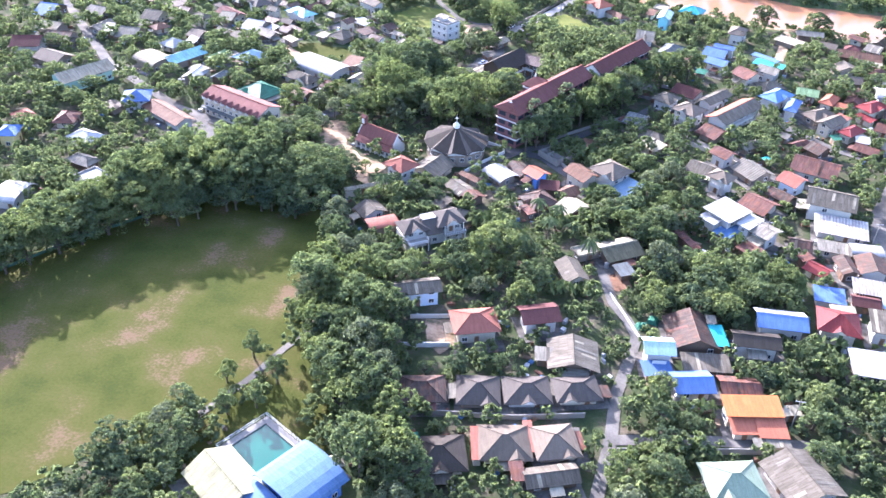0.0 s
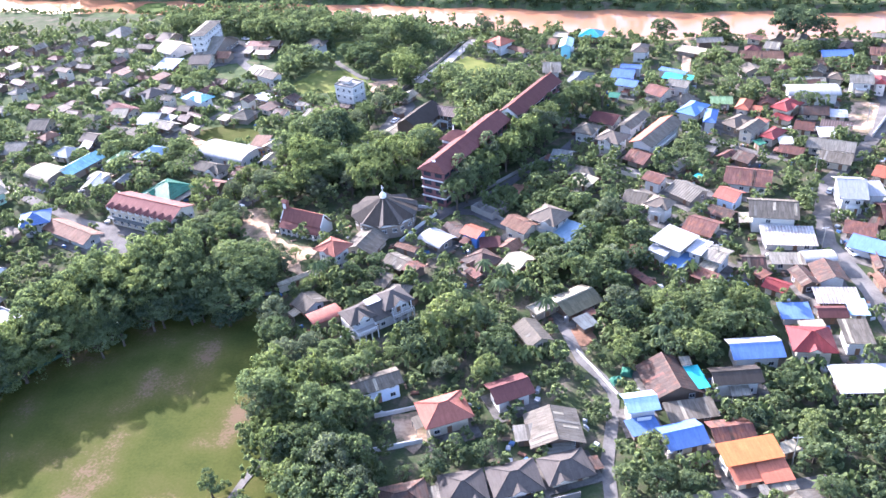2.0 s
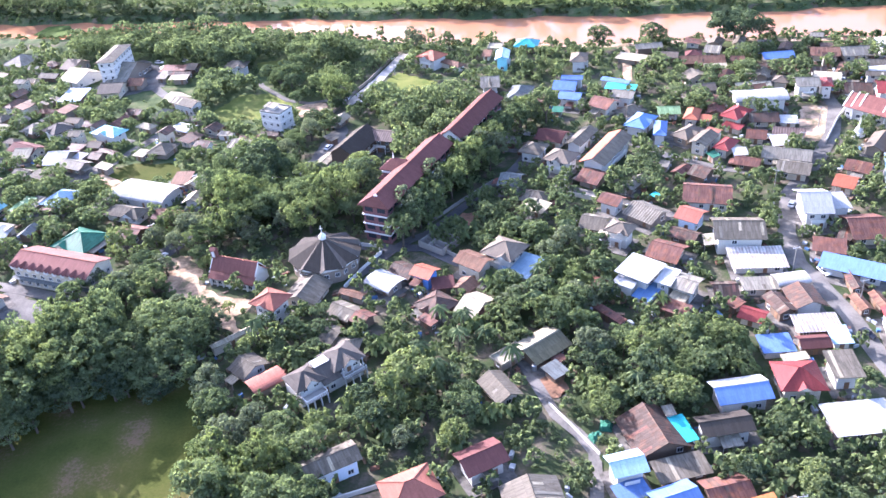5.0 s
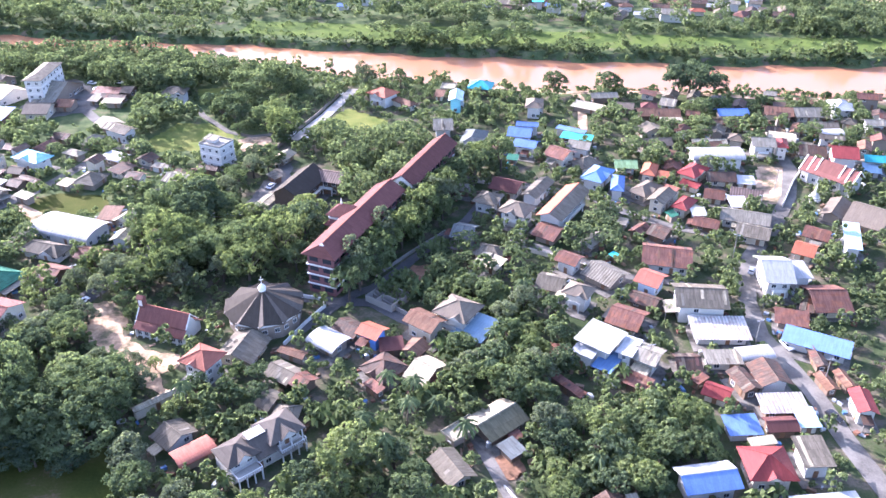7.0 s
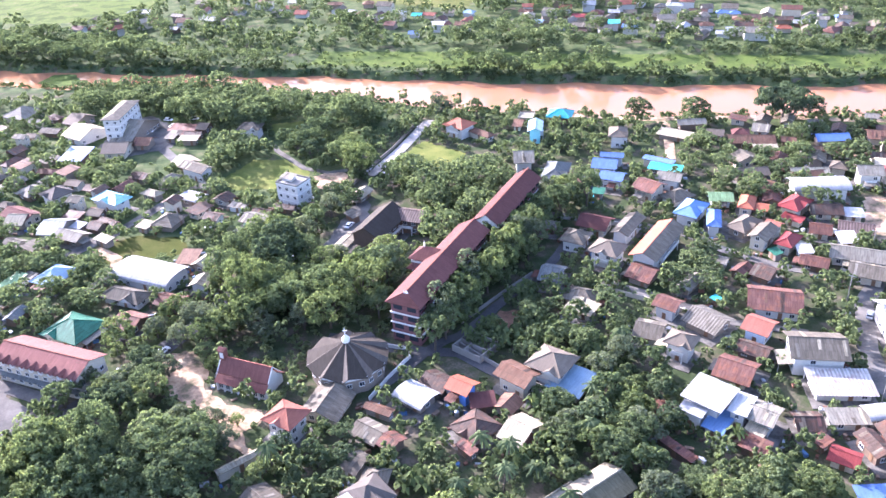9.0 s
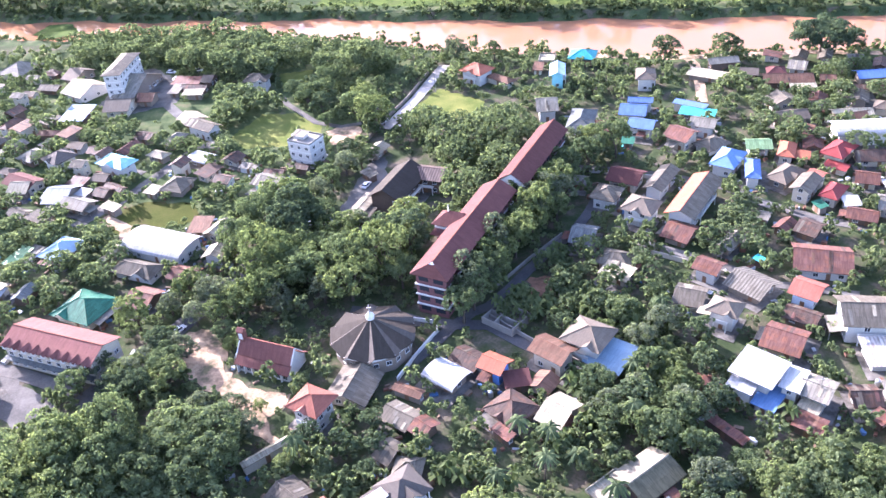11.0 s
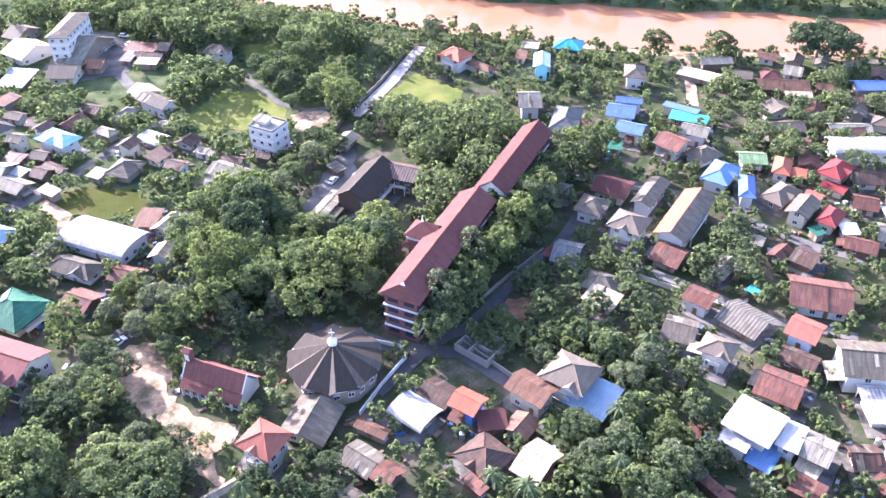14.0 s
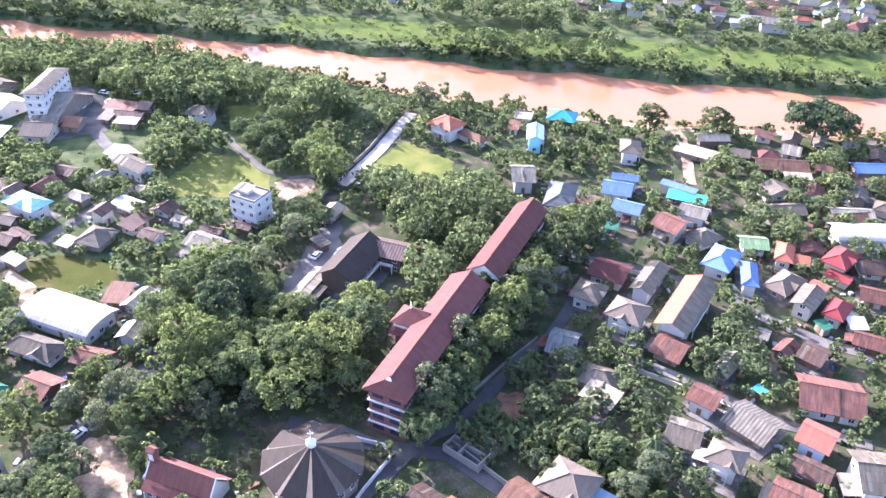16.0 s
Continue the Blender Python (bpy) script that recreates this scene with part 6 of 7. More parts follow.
# ---- trees ----
def crown_points(rng, n, lobes, R, H, low):
    """Leaf clumps on the skins of the tufts that cover several lobes: centres, outward directions."""
    cs = []
    for i in range(lobes):
        a, r = rng.uniform(0, 2 * math.pi), R * rng.uniform(0.25, 0.62) * (0 if i == 0 else 1)
        z = low + (H - low) * (0.62 if i == 0 else rng.uniform(0.25, 0.72))
        cs.append((r * math.cos(a), r * math.sin(a), z, R * rng.uniform(0.38, 0.55), (H - low) * rng.uniform(0.24, 0.36)))
    c = np.array(cs)
    each = int(np.clip(n / lobes / 13, 4, 14))
    k = np.repeat(np.arange(lobes), each)
    d = rng.normal(size=(len(k), 3))
    d /= np.linalg.norm(d, axis=1)[:, None]
    d[:, 2] = np.abs(d[:, 2]) * 0.95 - 0.28 * rng.random(len(k))
    t = c[k, :3] + d * c[k][:, [3, 3, 4]] * rng.uniform(0.68, 0.92, len(k))[:, None]
    deep = np.zeros(len(k), bool)
    for j in range(lobes):
        deep |= (np.linalg.norm((t - c[j, :3]) / c[j, [3, 3, 4]], axis=1) < 0.6) & (k != j)
    t, d, k = t[~deep], d[~deep], k[~deep]
    size = c[k, 3] * rng.uniform(0.30, 0.52, len(k))
    m = rng.integers(0, len(t), n)
    o = rng.normal(size=(n, 3))
    o = o / np.linalg.norm(o, axis=1)[:, None] + d[m] * 0.75 + np.array([0, 0, 0.25])
    o /= np.linalg.norm(o, axis=1)[:, None]
    flat = np.stack([size[m], size[m], size[m] * 0.72], 1)
    return t[m] + o * flat * rng.triangular(0.6, 1.0, 1.15, n)[:, None], o


def leaf_quads(rng, p, d, size):
    """A bent four-cornered clump of leaves at each point, tilted about its outward direction."""
    n = len(p)
    t = rng.normal(size=(n, 3))
    nrm = d + rng.normal(size=(n, 3)) * 0.42
    nrm /= np.linalg.norm(nrm, axis=1)[:, None]
    u = np.cross(nrm, t)
    u /= np.linalg.norm(u, axis=1)[:, None]
    v = np.cross(nrm, u)
    s = (size * rng.uniform(0.6, 1.35, n))[:, None]
    e = s * rng.uniform(0.55, 0.9, n)[:, None]
    droop = nrm * s * 0.22
    return np.stack([p - u * s * 0.5 - droop, p - v * e * 0.5 + droop * 0.5, p + u * s * 0.5 - droop, p + v * e * 0.5 + droop * 0.5], 1)


def quad_mesh(name, quads, material):
    me = bpy.data.meshes.new(name)
    n = len(quads)
    me.vertices.add(4 * n)
    me.vertices.foreach_set("co", quads.reshape(-1).astype(np.float32))
    me.loops.add(4 * n)
    me.loops.foreach_set("vertex_index", np.arange(4 * n, dtype=np.int32))
    me.polygons.add(n)
    me.polygons.foreach_set("loop_start", np.arange(0, 4 * n, 4, dtype=np.int32))
    me.update(calc_edges=True)
    me.materials.append(material)
    return me


def trunk_mesh(rng, R, H, low):
    sh = Mesh()
    lean = rng.uniform(-0.3, 0.3, 2)
    sh.tube([(0, 0, -0.4), (lean[0] * 0.4, lean[1] * 0.4, low * 0.6), (lean[0], lean[1], low + (H - low) * 0.45)], [0.055 * R + 0.14, 0.04 * R + 0.1, 0.06], 7)
    for i in range(5):
        a = 2 * math.pi * (i + rng.uniform(-0.3, 0.3)) / 5
        z = low * rng.uniform(0.7, 1.0)
        r = R * rng.uniform(0.45, 0.65)
        sh.tube([(lean[0] * 0.4, lean[1] * 0.4, z), (math.cos(a) * r * 0.5, math.sin(a) * r * 0.5, z + (H - z) * 0.3), (math.cos(a) * r, math.sin(a) * r, z + (H - z) * 0.5)], [0.03 * R + 0.05, 0.02 * R + 0.04, 0.03], 5)
    return sh


def make_tree(x, y, seed, R, H, low, lobes, n, leaf, material, label, name="tree"):
    rng = np.random.default_rng(seed)
    ob = thing(name, pose(x, y, 0), label, "tree", "trees of the town")
    part("trunk", trunk_mesh(rng, R, H, low), M_BARK, ob)
    p, d = crown_points(rng, n, lobes, R, H, low)
    part("crown", quad_mesh("crown", leaf_quads(rng, p, d, leaf), material), None, ob)
    return ob


def make_palm(x, y, seed, H):
    rng = np.random.default_rng(seed)
    ob = thing("palm_tree", pose(x, y, 0), "tall coconut palm with drooping green fronds", "palm", "trees of the town")
    part("trunk", Mesh().tube([(0, 0, -0.3), (0.3, 0.1, H * 0.5), (0.5, 0.2, H)], [0.22, 0.16, 0.13], 7), M_BARK, ob)
    q = []
    for i in range(15):
        a, up = 2 * math.pi * i / 15 + rng.uniform(-0.2, 0.2), rng.uniform(-0.1, 0.75)
        ca, sa2 = math.cos(a), math.sin(a)
        pts = [(0.5 + ca * 2.9 * t, 0.2 + sa2 * 2.9 * t, H + 0.2 + up * 1.9 * t - 2.1 * t * t) for t in (0, 0.3, 0.6, 1.0)]
        for (p0, p1), w in zip(zip(pts[:-1], pts[1:]), (0.35, 0.5, 0.3)):
            for s in (-1, 1):
                o = (-sa2 * w * s, ca * w * s)
                q.append([p0, (p0[0] + o[0], p0[1] + o[1], p0[2] - 0.3), (p1[0] + o[0] * 0.8, p1[1] + o[1] * 0.8, p1[2] - 0.3), p1])
    part("crown", quad_mesh("crown", np.array(q), M_LEAF[0]), None, ob)
    return ob


TREES = []          # x, y, crown radius of every tree placed


def place(kind, x, y, r, h, rng):
    """A copy of one of the model trees with crown radius r and height h."""
    ob, R, H = kind
    m = pose(x, y, 0, 0, 0, rng.uniform(0, 360)) @ Matrix.Diagonal((r / R, r / R, h / H, 1))
    TREES.append((x, y, r))
    return copy_thing(ob, m)


rng = random.Random(5)
DARK = [(make_tree(-104, 166, 11, 6.0, 14.5, 4.5, 14, 2700, 0.64, M_LEAF[1], "large dark green broadleaf tree"), 6.0, 14.5),
        (make_tree(-88, 176, 12, 6.5, 15.0, 4.5, 15, 2800, 0.64, M_LEAF[0], "large green broadleaf tree with a broad crown"), 6.5, 15.0)]
MID = [(make_tree(-46, 238, 13, 5.0, 11.5, 3.5, 11, 2050, 0.57, M_LEAF[0], "green broadleaf tree with an uneven crown"), 5.0, 11.5),
       (make_tree(-58, 250, 14, 5.0, 11.0, 3.0, 12, 2050, 0.57, M_LEAF[2], "bright green broadleaf tree lit by the sun"), 5.0, 11.0),
       (make_tree(-34, 262, 15, 4.6, 10.5, 3.0, 11, 1950, 0.54, M_LEAF[3], "grey-green broadleaf tree with small leaves"), 4.6, 10.5)]
# tall trees whose crowns hang nearly to the ground
TALL = [(make_tree(-96, 172, 41, 8.0, 20.0, 1.6, 26, 4000, 0.72, M_LEAF[2], "tall bright green tree with a deep hanging crown"), 8.0, 20.0),
        (make_tree(-120, 150, 42, 7.6, 19.0, 1.4, 24, 3800, 0.72, M_LEAF[0], "tall green tree with a deep hanging crown"), 7.6, 19.0)]
# broad round trees of the school grounds
BROAD = [(make_tree(-52, 244, 43, 7.5, 13.5, 2.2, 22, 3300, 0.62, M_LEAF[2], "broad light green rain tree with a domed crown"), 7.5, 13.5),
         (make_tree(-70, 258, 44, 7.2, 13.0, 2.4, 20, 3200, 0.62, M_LEAF[0], "broad green rain tree with a domed crown"), 7.2, 13.0)]
SMALL = [(make_tree(-30, 118, 16, 3.2, 7.0, 2.0, 8, 1050, 0.45, M_LEAF[1], "small dark fruit tree"), 3.2, 7.0),
         (make_tree(-34, 108, 17, 3.2, 7.5, 2.0, 8, 1050, 0.45, M_LEAF[2], "small light green garden tree"), 3.2, 7.5),
         (make_tree(-22, 136, 18, 3.0, 6.5, 1.6, 7, 1000, 0.43, M_LEAF[0], "small green garden tree"), 3.0, 6.5)]
PALM = [(make_palm(6, 160, 19, 8.0), 3.0, 8.0), (make_palm(40, 150, 20, 6.5), 3.0, 6.5)]
TREES += [(-96, 172, 8), (-120, 150, 8), (-52, 244, 7), (-70, 258, 7), (-104, 166, 6), (-88, 176, 6.5), (-46, 238, 5), (-58, 250, 5), (-34, 262, 4.6), (-30, 118, 3), (-34, 108, 3), (-22, 136, 3)]
# places taken by buildings, roads and open ground, on a grid of one metre
GX0, GY0 = -520, -20
BUSY = np.zeros((1180, 1120), bool)
for bx, by, hl, hd, yaw in FOOT:
    rr = int(math.hypot(hl, hd)) + 2
    i0, i1, j0, j1 = int(by) - rr - GY0, int(by) + rr - GY0, int(bx) - rr - GX0, int(bx) + rr - GX0
    if i0 < 0 or j0 < 0:
        continue
    X, Y = np.meshgrid(np.arange(j0, j1) + GX0 + 0.5 - bx, np.arange(i0, i1) + GY0 + 0.5 - by)
    u, v = np.abs(X * math.cos(yaw) + Y * math.sin(yaw)), np.abs(-X * math.sin(yaw) + Y * math.cos(yaw))
    BUSY[i0:i1, j0:j1] |= ((u < hl + 0.3) & (v < hd + 0.3))[: BUSY.shape[0] - i0, : BUSY.shape[1] - j0]
for poly in BLOCKED:
    i0, i1 = int(min(p[1] for p in poly)) - GY0, int(max(p[1] for p in poly)) + 2 - GY0
    j0, j1 = int(min(p[0] for p in poly)) - GX0, int(max(p[0] for p in poly)) + 2 - GX0
    i0, j0 = max(i0, 0), max(j0, 0)
    if i1 <= i0 or j1 <= j0:
        continue
    X, Y = np.meshgrid(np.arange(j0, j1) + GX0 + 0.5, np.arange(i0, i1) + GY0 + 0.5)
    BUSY[i0:i1, j0:j1] |= inside(X, Y, poly)[: BUSY.shape[0] - i0, : BUSY.shape[1] - j0]


def free(x, y, r=0.0):
    """No building, road or open ground lies within r of the place."""
    for dx, dy in ((0, 0), (r, 0), (-r, 0), (0, r), (0, -r)):
        i, j = int(y + dy - GY0), int(x + dx - GX0)
        if 0 <= i < BUSY.shape[0] and 0 <= j < BUSY.shape[1] and BUSY[i, j]:
            return False
    return river(x, y) < -3


# ---- smaller houses that fill the plots between the others ----
QUARTERS = [[(-139, 344), (-117, 354), (-81, 334), (-77, 302), (-104, 295), (-121, 290)], [(123, 371), (244, 342), (170, 224), (121, 231), (114, 274), (113, 316)], [(28, 279), (135, 294), (108, 185), (42, 177)], [(-186, 377), (-152, 358), (-115, 326), (-120, 302), (-142, 285), (-157, 295)], [(-305, 428), (-221, 437), (-159, 436), (-140, 342), (-157, 312), (-191, 279), (-186, 241), (-182, 209)]]
gi = random.Random(404)
made = 0
for tries in range(6000):
    zone = QUARTERS[tries % len(QUARTERS)]
    x, y = gi.uniform(min(p[0] for p in zone), max(p[0] for p in zone)), gi.uniform(min(p[1] for p in zone), max(p[1] for p in zone))
    w0, d0 = gi.uniform(5.5, 11.0), gi.uniform(4.5, 7.5)
    yaw0 = gi.choice((-28, 62, -24, 58)) + gi.uniform(-5, 5)
    c0, s0 = math.cos(radians(yaw0)), math.sin(radians(yaw0))
    if made >= 110 or not within(x, y, zone) or (y < 258 and x > -20):
        continue
    if all(free(x + c0 * u * (w0 / 2 + 0.4) - s0 * v * (d0 / 2 + 0.4), y + s0 * u * (w0 / 2 + 0.4) + c0 * v * (d0 / 2 + 0.4)) for u in (-1, -0.5, 0, 0.5, 1) for v in (-1, 0, 1)):
        made += 1
        house(x, y, w0, d0, round(yaw0), gi.choice((2.7, 2.9, 3.1, 5.0)), gi.choice("GGGHS"), gi.choice(("grey", "grey", "palegrey", "brown", "rust", "taupe", "clay", "grey", "brown", "palegrey")), gi.choice(("wood", "tan", "cream", "white")))
        for i in range(int(y) - 6 - GY0, int(y) + 7 - GY0):
            for j in range(int(x) - 6 - GX0, int(x) + 7 - GX0):
                dx, dy = j + GX0 + 0.5 - x, i + GY0 + 0.5 - y
                if abs(dx * c0 + dy * s0) < w0 / 2 + 0.5 and abs(dy * c0 - dx * s0) < d0 / 2 + 0.5:
                    BUSY[i, j] = True


# ---- the rest of the village beyond the river ----
gv = random.Random(505)
for zone, most in (([(77, 589), (103, 592), (159, 574), (196, 563), (215, 530), (269, 520), (270, 472), (215, 484), (171, 489), (125, 515), (94, 521), (76, 549)], 62), ([(-230, 641), (-192, 671), (-105, 659), (-26, 630), (21, 597), (71, 590), (71, 538), (3, 548), (-72, 600), (-144, 591), (-215, 592)], 26)):
    made = 0
    for tries in range(1500):
        x, y = gv.uniform(min(p[0] for p in zone), max(p[0] for p in zone)), gv.uniform(min(p[1] for p in zone), max(p[1] for p in zone))
        w0, d0 = gv.uniform(7, 13), gv.uniform(6, 9)
        if made >= most or not within(x, y, zone) or not free(x, y, 6.5):
            continue
        made += 1
        far_house(x, y, w0, d0, gv.choice((-25, 65, -10, 50)) + gv.randint(-8, 8), gv.choice((2.8, 3.0, 4.8)), gv.choice("GGH"), gv.choice(("grey", "palegrey", "brown", "rust", "taupe", "white", "clay", "cream", "palegrey", "salmon")), gv.choice(("tan", "cream", "white", "white")))
        BUSY[int(y) - 5 - GY0:int(y) + 6 - GY0, int(x) - 6 - GX0:int(x) + 7 - GX0] = True

far_village()

WOOD = []          # crowns of the trees that stand too far off to tell apart


def grove(poly, gap, kinds, r, h, seed, most=999, clear=0.35, joined=False):
    """Trees spread over an area, no closer to each other than gap, clear of buildings and roads."""
    g = random.Random(seed)
    xs_, ys_ = [p[0] for p in poly], [p[1] for p in poly]
    mine, tries = [], 0
    while tries < 900 and len(mine) < most:
        tries += 1
        x, y = g.uniform(min(xs_), max(xs_)), g.uniform(min(ys_), max(ys_))
        k = g.uniform(0.75, 1.2)
        if not within(x, y, poly) or any((x - a) ** 2 + (y - b) ** 2 < gap * gap for a, b in mine) or not free(x, y, r * k * clear):
            continue
        mine.append((x, y))
        hh = h * k * g.uniform(0.9, 1.12)
        if joined:
            ob, R, H = g.choice(kinds)
            crown = [o for o in ob.children if o.name.startswith("crown")][0].data
            co = np.empty(len(crown.vertices) * 3, np.float32)
            crown.vertices.foreach_get("co", co)
            q, a = co.reshape(-1, 4, 3)[::5], g.uniform(0, 6.28)
            mid = q.mean(1, keepdims=True)
            q = mid + (q - mid) * 1.75
            q = q * np.array([r * k / R, r * k / R, hh / H])
            WOOD.append(np.stack([q[..., 0] * math.cos(a) - q[..., 1] * math.sin(a) + x, q[..., 0] * math.sin(a) + q[..., 1] * math.cos(a) + y, q[..., 2] - 0.8], -1))
        else:
            place(g.choice(kinds), x, y, r * k, hh, g)


grove([(-73, 266), (-62, 231), (-32, 230), (-17, 229), (-18, 257), (-8, 277), (-26, 281), (-42, 259), (-49, 279), (-59, 283)], 8.4, BROAD + BROAD + DARK, 7.0, 13.0, 1)
grove([(-17, 301), (-6, 325), (13, 327), (30, 315), (13, 278), (-3, 266), (-4, 291)], 8.6, BROAD, 6.8, 12.5, 2, 999, 0.35, True)
grove([(-7, 219), (-2, 234), (10, 260), (20, 275), (47, 307), (60, 299), (43, 279), (27, 257), (11, 239), (-1, 222)], 6.5, MID, 5.2, 13.0, 3, 999, 0.05)
grove([(-58, 156), (-45, 142), (-29, 137), (-18, 126), (-31, 120), (-33, 106), (-53, 109), (-53, 132)], 6.5, MID, 4.6, 8.5, 6)
grove([(-53, 123), (-34, 128), (-28, 109), (-23, 82), (-11, 53), (-20, 52), (-34, 80), (-50, 105)], 6.0, MID[1:2] + MID + DARK[1:], 5.6, 14.0, 7)
grove([(-18, 147), (0, 150), (9, 138), (3, 124), (-18, 130)], 7.0, MID + SMALL, 4.4, 9.0, 8)
grove([(22, 178), (44, 188), (47, 166), (44, 151), (68, 158), (76, 143), (58, 131), (37, 130), (34, 151)], 7.0, MID + SMALL, 4.6, 8.5, 9)
grove([(38, 173), (45, 159), (56, 153), (76, 154), (73, 138), (58, 128), (37, 133), (36, 160)], 7.0, SMALL + MID, 4.4, 8.0, 10)
grove([(59, 109), (71, 122), (81, 115), (78, 103), (90, 102), (85, 83), (65, 80), (64, 93)], 7.0, SMALL + MID[:1], 3.8, 6.2, 11)
grove([(26, 94), (38, 100), (40, 93), (48, 91), (47, 80), (30, 76)], 5.6, MID + SMALL, 3.8, 6.4, 12)
grove([(25, 72), (41, 75), (43, 64), (23, 60)], 6.5, MID + SMALL, 4.4, 8.5, 13)
grove([(-86, 41), (-78, 57), (-73, 72), (-66, 75), (-62, 64), (-64, 48), (-75, 38)], 4.2, SMALL + MID, 4.2, 6.6, 14)
grove([(-53, 113), (-47, 120), (-34, 99), (-29, 81), (-34, 76), (-43, 93)], 6.5, MID + DARK, 4.6, 10.0, 15)
grove([(-150, 454), (-92, 444), (-34, 411), (-16, 393), (-31, 385), (-86, 395), (-117, 418), (-143, 434)], 8.0, BROAD + DARK, 6.6, 13.0, 16, 999, 0.35, True)
grove([(-88, 369), (-81, 374), (-76, 362), (-83, 353), (-90, 357)], 8.0, DARK, 6.5, 10.5, 17, 999, 0.35, True)
grove([(-38, 364), (-27, 364), (-25, 340), (-35, 340)], 7.0, BROAD, 5.6, 10.5, 18)
grove([(23, 236), (33, 242), (45, 243), (50, 232), (46, 215), (32, 209), (19, 215)], 7.0, SMALL + MID[:1], 4.0, 7.5, 19, 999, 0.35, True)
grove([(21, 187), (35, 209), (49, 207), (54, 194), (53, 179), (43, 168), (22, 168)], 7.0, SMALL + MID, 4.2, 8.0, 20)
grove([(73, 250), (87, 254), (79, 232), (67, 231)], 7.0, MID, 4.4, 7.5, 21, 999, 0.35, True)
grove([(109, 314), (111, 281), (136, 277), (152, 308), (161, 300), (155, 319), (136, 322)], 8.0, MID, 5.0, 8.0, 22, 999, 0.35, True)
grove([(-25, 97), (-12, 100), (0, 106), (7, 100), (-11, 93), (-24, 90)], 6.0, SMALL, 3.2, 5.5, 23)
grove([(-98, 230), (-83, 234), (-73, 239), (-63, 233), (-65, 217), (-79, 221), (-88, 216)], 6.5, MID, 4.6, 9.0, 24)
grove([(-166, 155), (-163, 175), (-143, 184), (-129, 175), (-137, 165), (-152, 151)], 8.0, MID, 4.8, 8.0, 25, 999, 0.35, True)
grove([(-50, 175), (-33, 184), (-26, 176), (-33, 162), (-47, 163)], 6.5, SMALL, 3.4, 6.5, 26)
grove([(-154, 292), (-139, 282), (-101, 268), (-106, 250), (-128, 249), (-141, 257)], 9.0, MID, 4.8, 8.0, 31, 999, 0.35, True)
grove([(-194, 398), (-150, 360), (-87, 344), (-80, 310), (-124, 337), (-173, 336)], 10.0, MID, 5.0, 8.0, 33, 999, 0.35, True)
grove([(-263, 285), (-159, 321), (-82, 302), (-87, 266), (-141, 223), (-187, 174)], 10.0, MID, 4.6, 7.5, 34, 999, 0.35, True)
grove([(118, 383), (124, 344), (225, 343), (222, 309), (196, 295), (143, 309), (103, 334)], 11.0, MID, 4.6, 8.0, 35, 999, 0.35, True)
grove([(-61, 377), (-46, 382), (-43, 355), (-56, 355)], 7.0, BROAD + DARK, 5.6, 10.5, 36)
grove([(-86, 408), (-71, 413), (-69, 396), (-84, 397)], 7.5, DARK, 6, 11, 37, 999, 0.35, True)
grove([(-56, 75), (-53, 85), (-49, 92), (-46, 77), (-52, 71)], 8.0, SMALL, 2.6, 7.0, 38, 4, 0.0)
grove([(-67, 73), (-63, 83), (-61, 94), (-57, 96), (-56, 79), (-61, 69)], 8.0, SMALL, 2.6, 7.0, 39, 4, 0.0)
grove([(76, 570), (258, 500), (259, 454), (164, 471), (70, 509)], 12.0, BROAD + MID, 5.2, 9.5, 51, 60, 0.2, True)
grove([(20, 522), (69, 522), (100, 486), (102, 451), (82, 431), (30, 445), (14, 474)], 9.0, BROAD + DARK, 6.8, 13.0, 52, 60, 0.1, True)
grove([(234, 549), (273, 563), (314, 554), (304, 470), (326, 465), (289, 409), (258, 427), (269, 472), (252, 510)], 10.0, BROAD + MID, 6.5, 12.0, 53, 80, 0.1, True)
grove([(309, 631), (338, 614), (313, 575), (284, 587)], 10.0, BROAD, 7, 12, 54, 20, 0.1, True)
grove([(88, 624), (114, 630), (145, 598), (162, 587), (153, 553), (98, 567), (81, 581)], 12.0, BROAD, 6.5, 12, 55, 24, 0.1, True)
grove([(-225, 631), (-113, 633), (5, 591), (19, 558), (-70, 584), (-159, 582), (-208, 574)], 13.0, BROAD + MID, 6, 10, 56, 50, 0.2, True)
grove([(16, 216), (27, 219), (35, 208), (37, 199), (25, 196), (17, 204)], 6.0, SMALL, 3.0, 5.5, 61)
grove([(-53, 274), (-48, 297), (-34, 318), (-28, 314), (-40, 291), (-47, 269)], 6.0, DARK + MID, 4.4, 8.5, 71, 14, 0.0)
grove([(-178, 469), (-151, 459), (-144, 436), (-157, 432), (-166, 431)], 9.0, BROAD + DARK, 6.2, 11.0, 81, 12, 0.2, True)
grove([(-292, 610), (-170, 548), (-140, 508), (-163, 503), (-268, 548)], 9.0, BROAD + DARK, 7.2, 13.5, 82, 40, 0.2, True)
grove([(-140, 526), (-82, 499), (-83, 480), (-130, 497)], 10.0, BROAD, 6.0, 10.0, 83, 10, 0.2, True)
grove([(-96, 201), (-94, 214), (-83, 217), (-77, 208), (-83, 199)], 5.2, MID + DARK, 4.6, 7.5, 91, 12, 0.0)
grove([(-71, 179), (-71, 190), (-62, 191), (-56, 184), (-61, 178)], 5.0, MID[2:], 3.6, 6.5, 92, 8, 0.0)
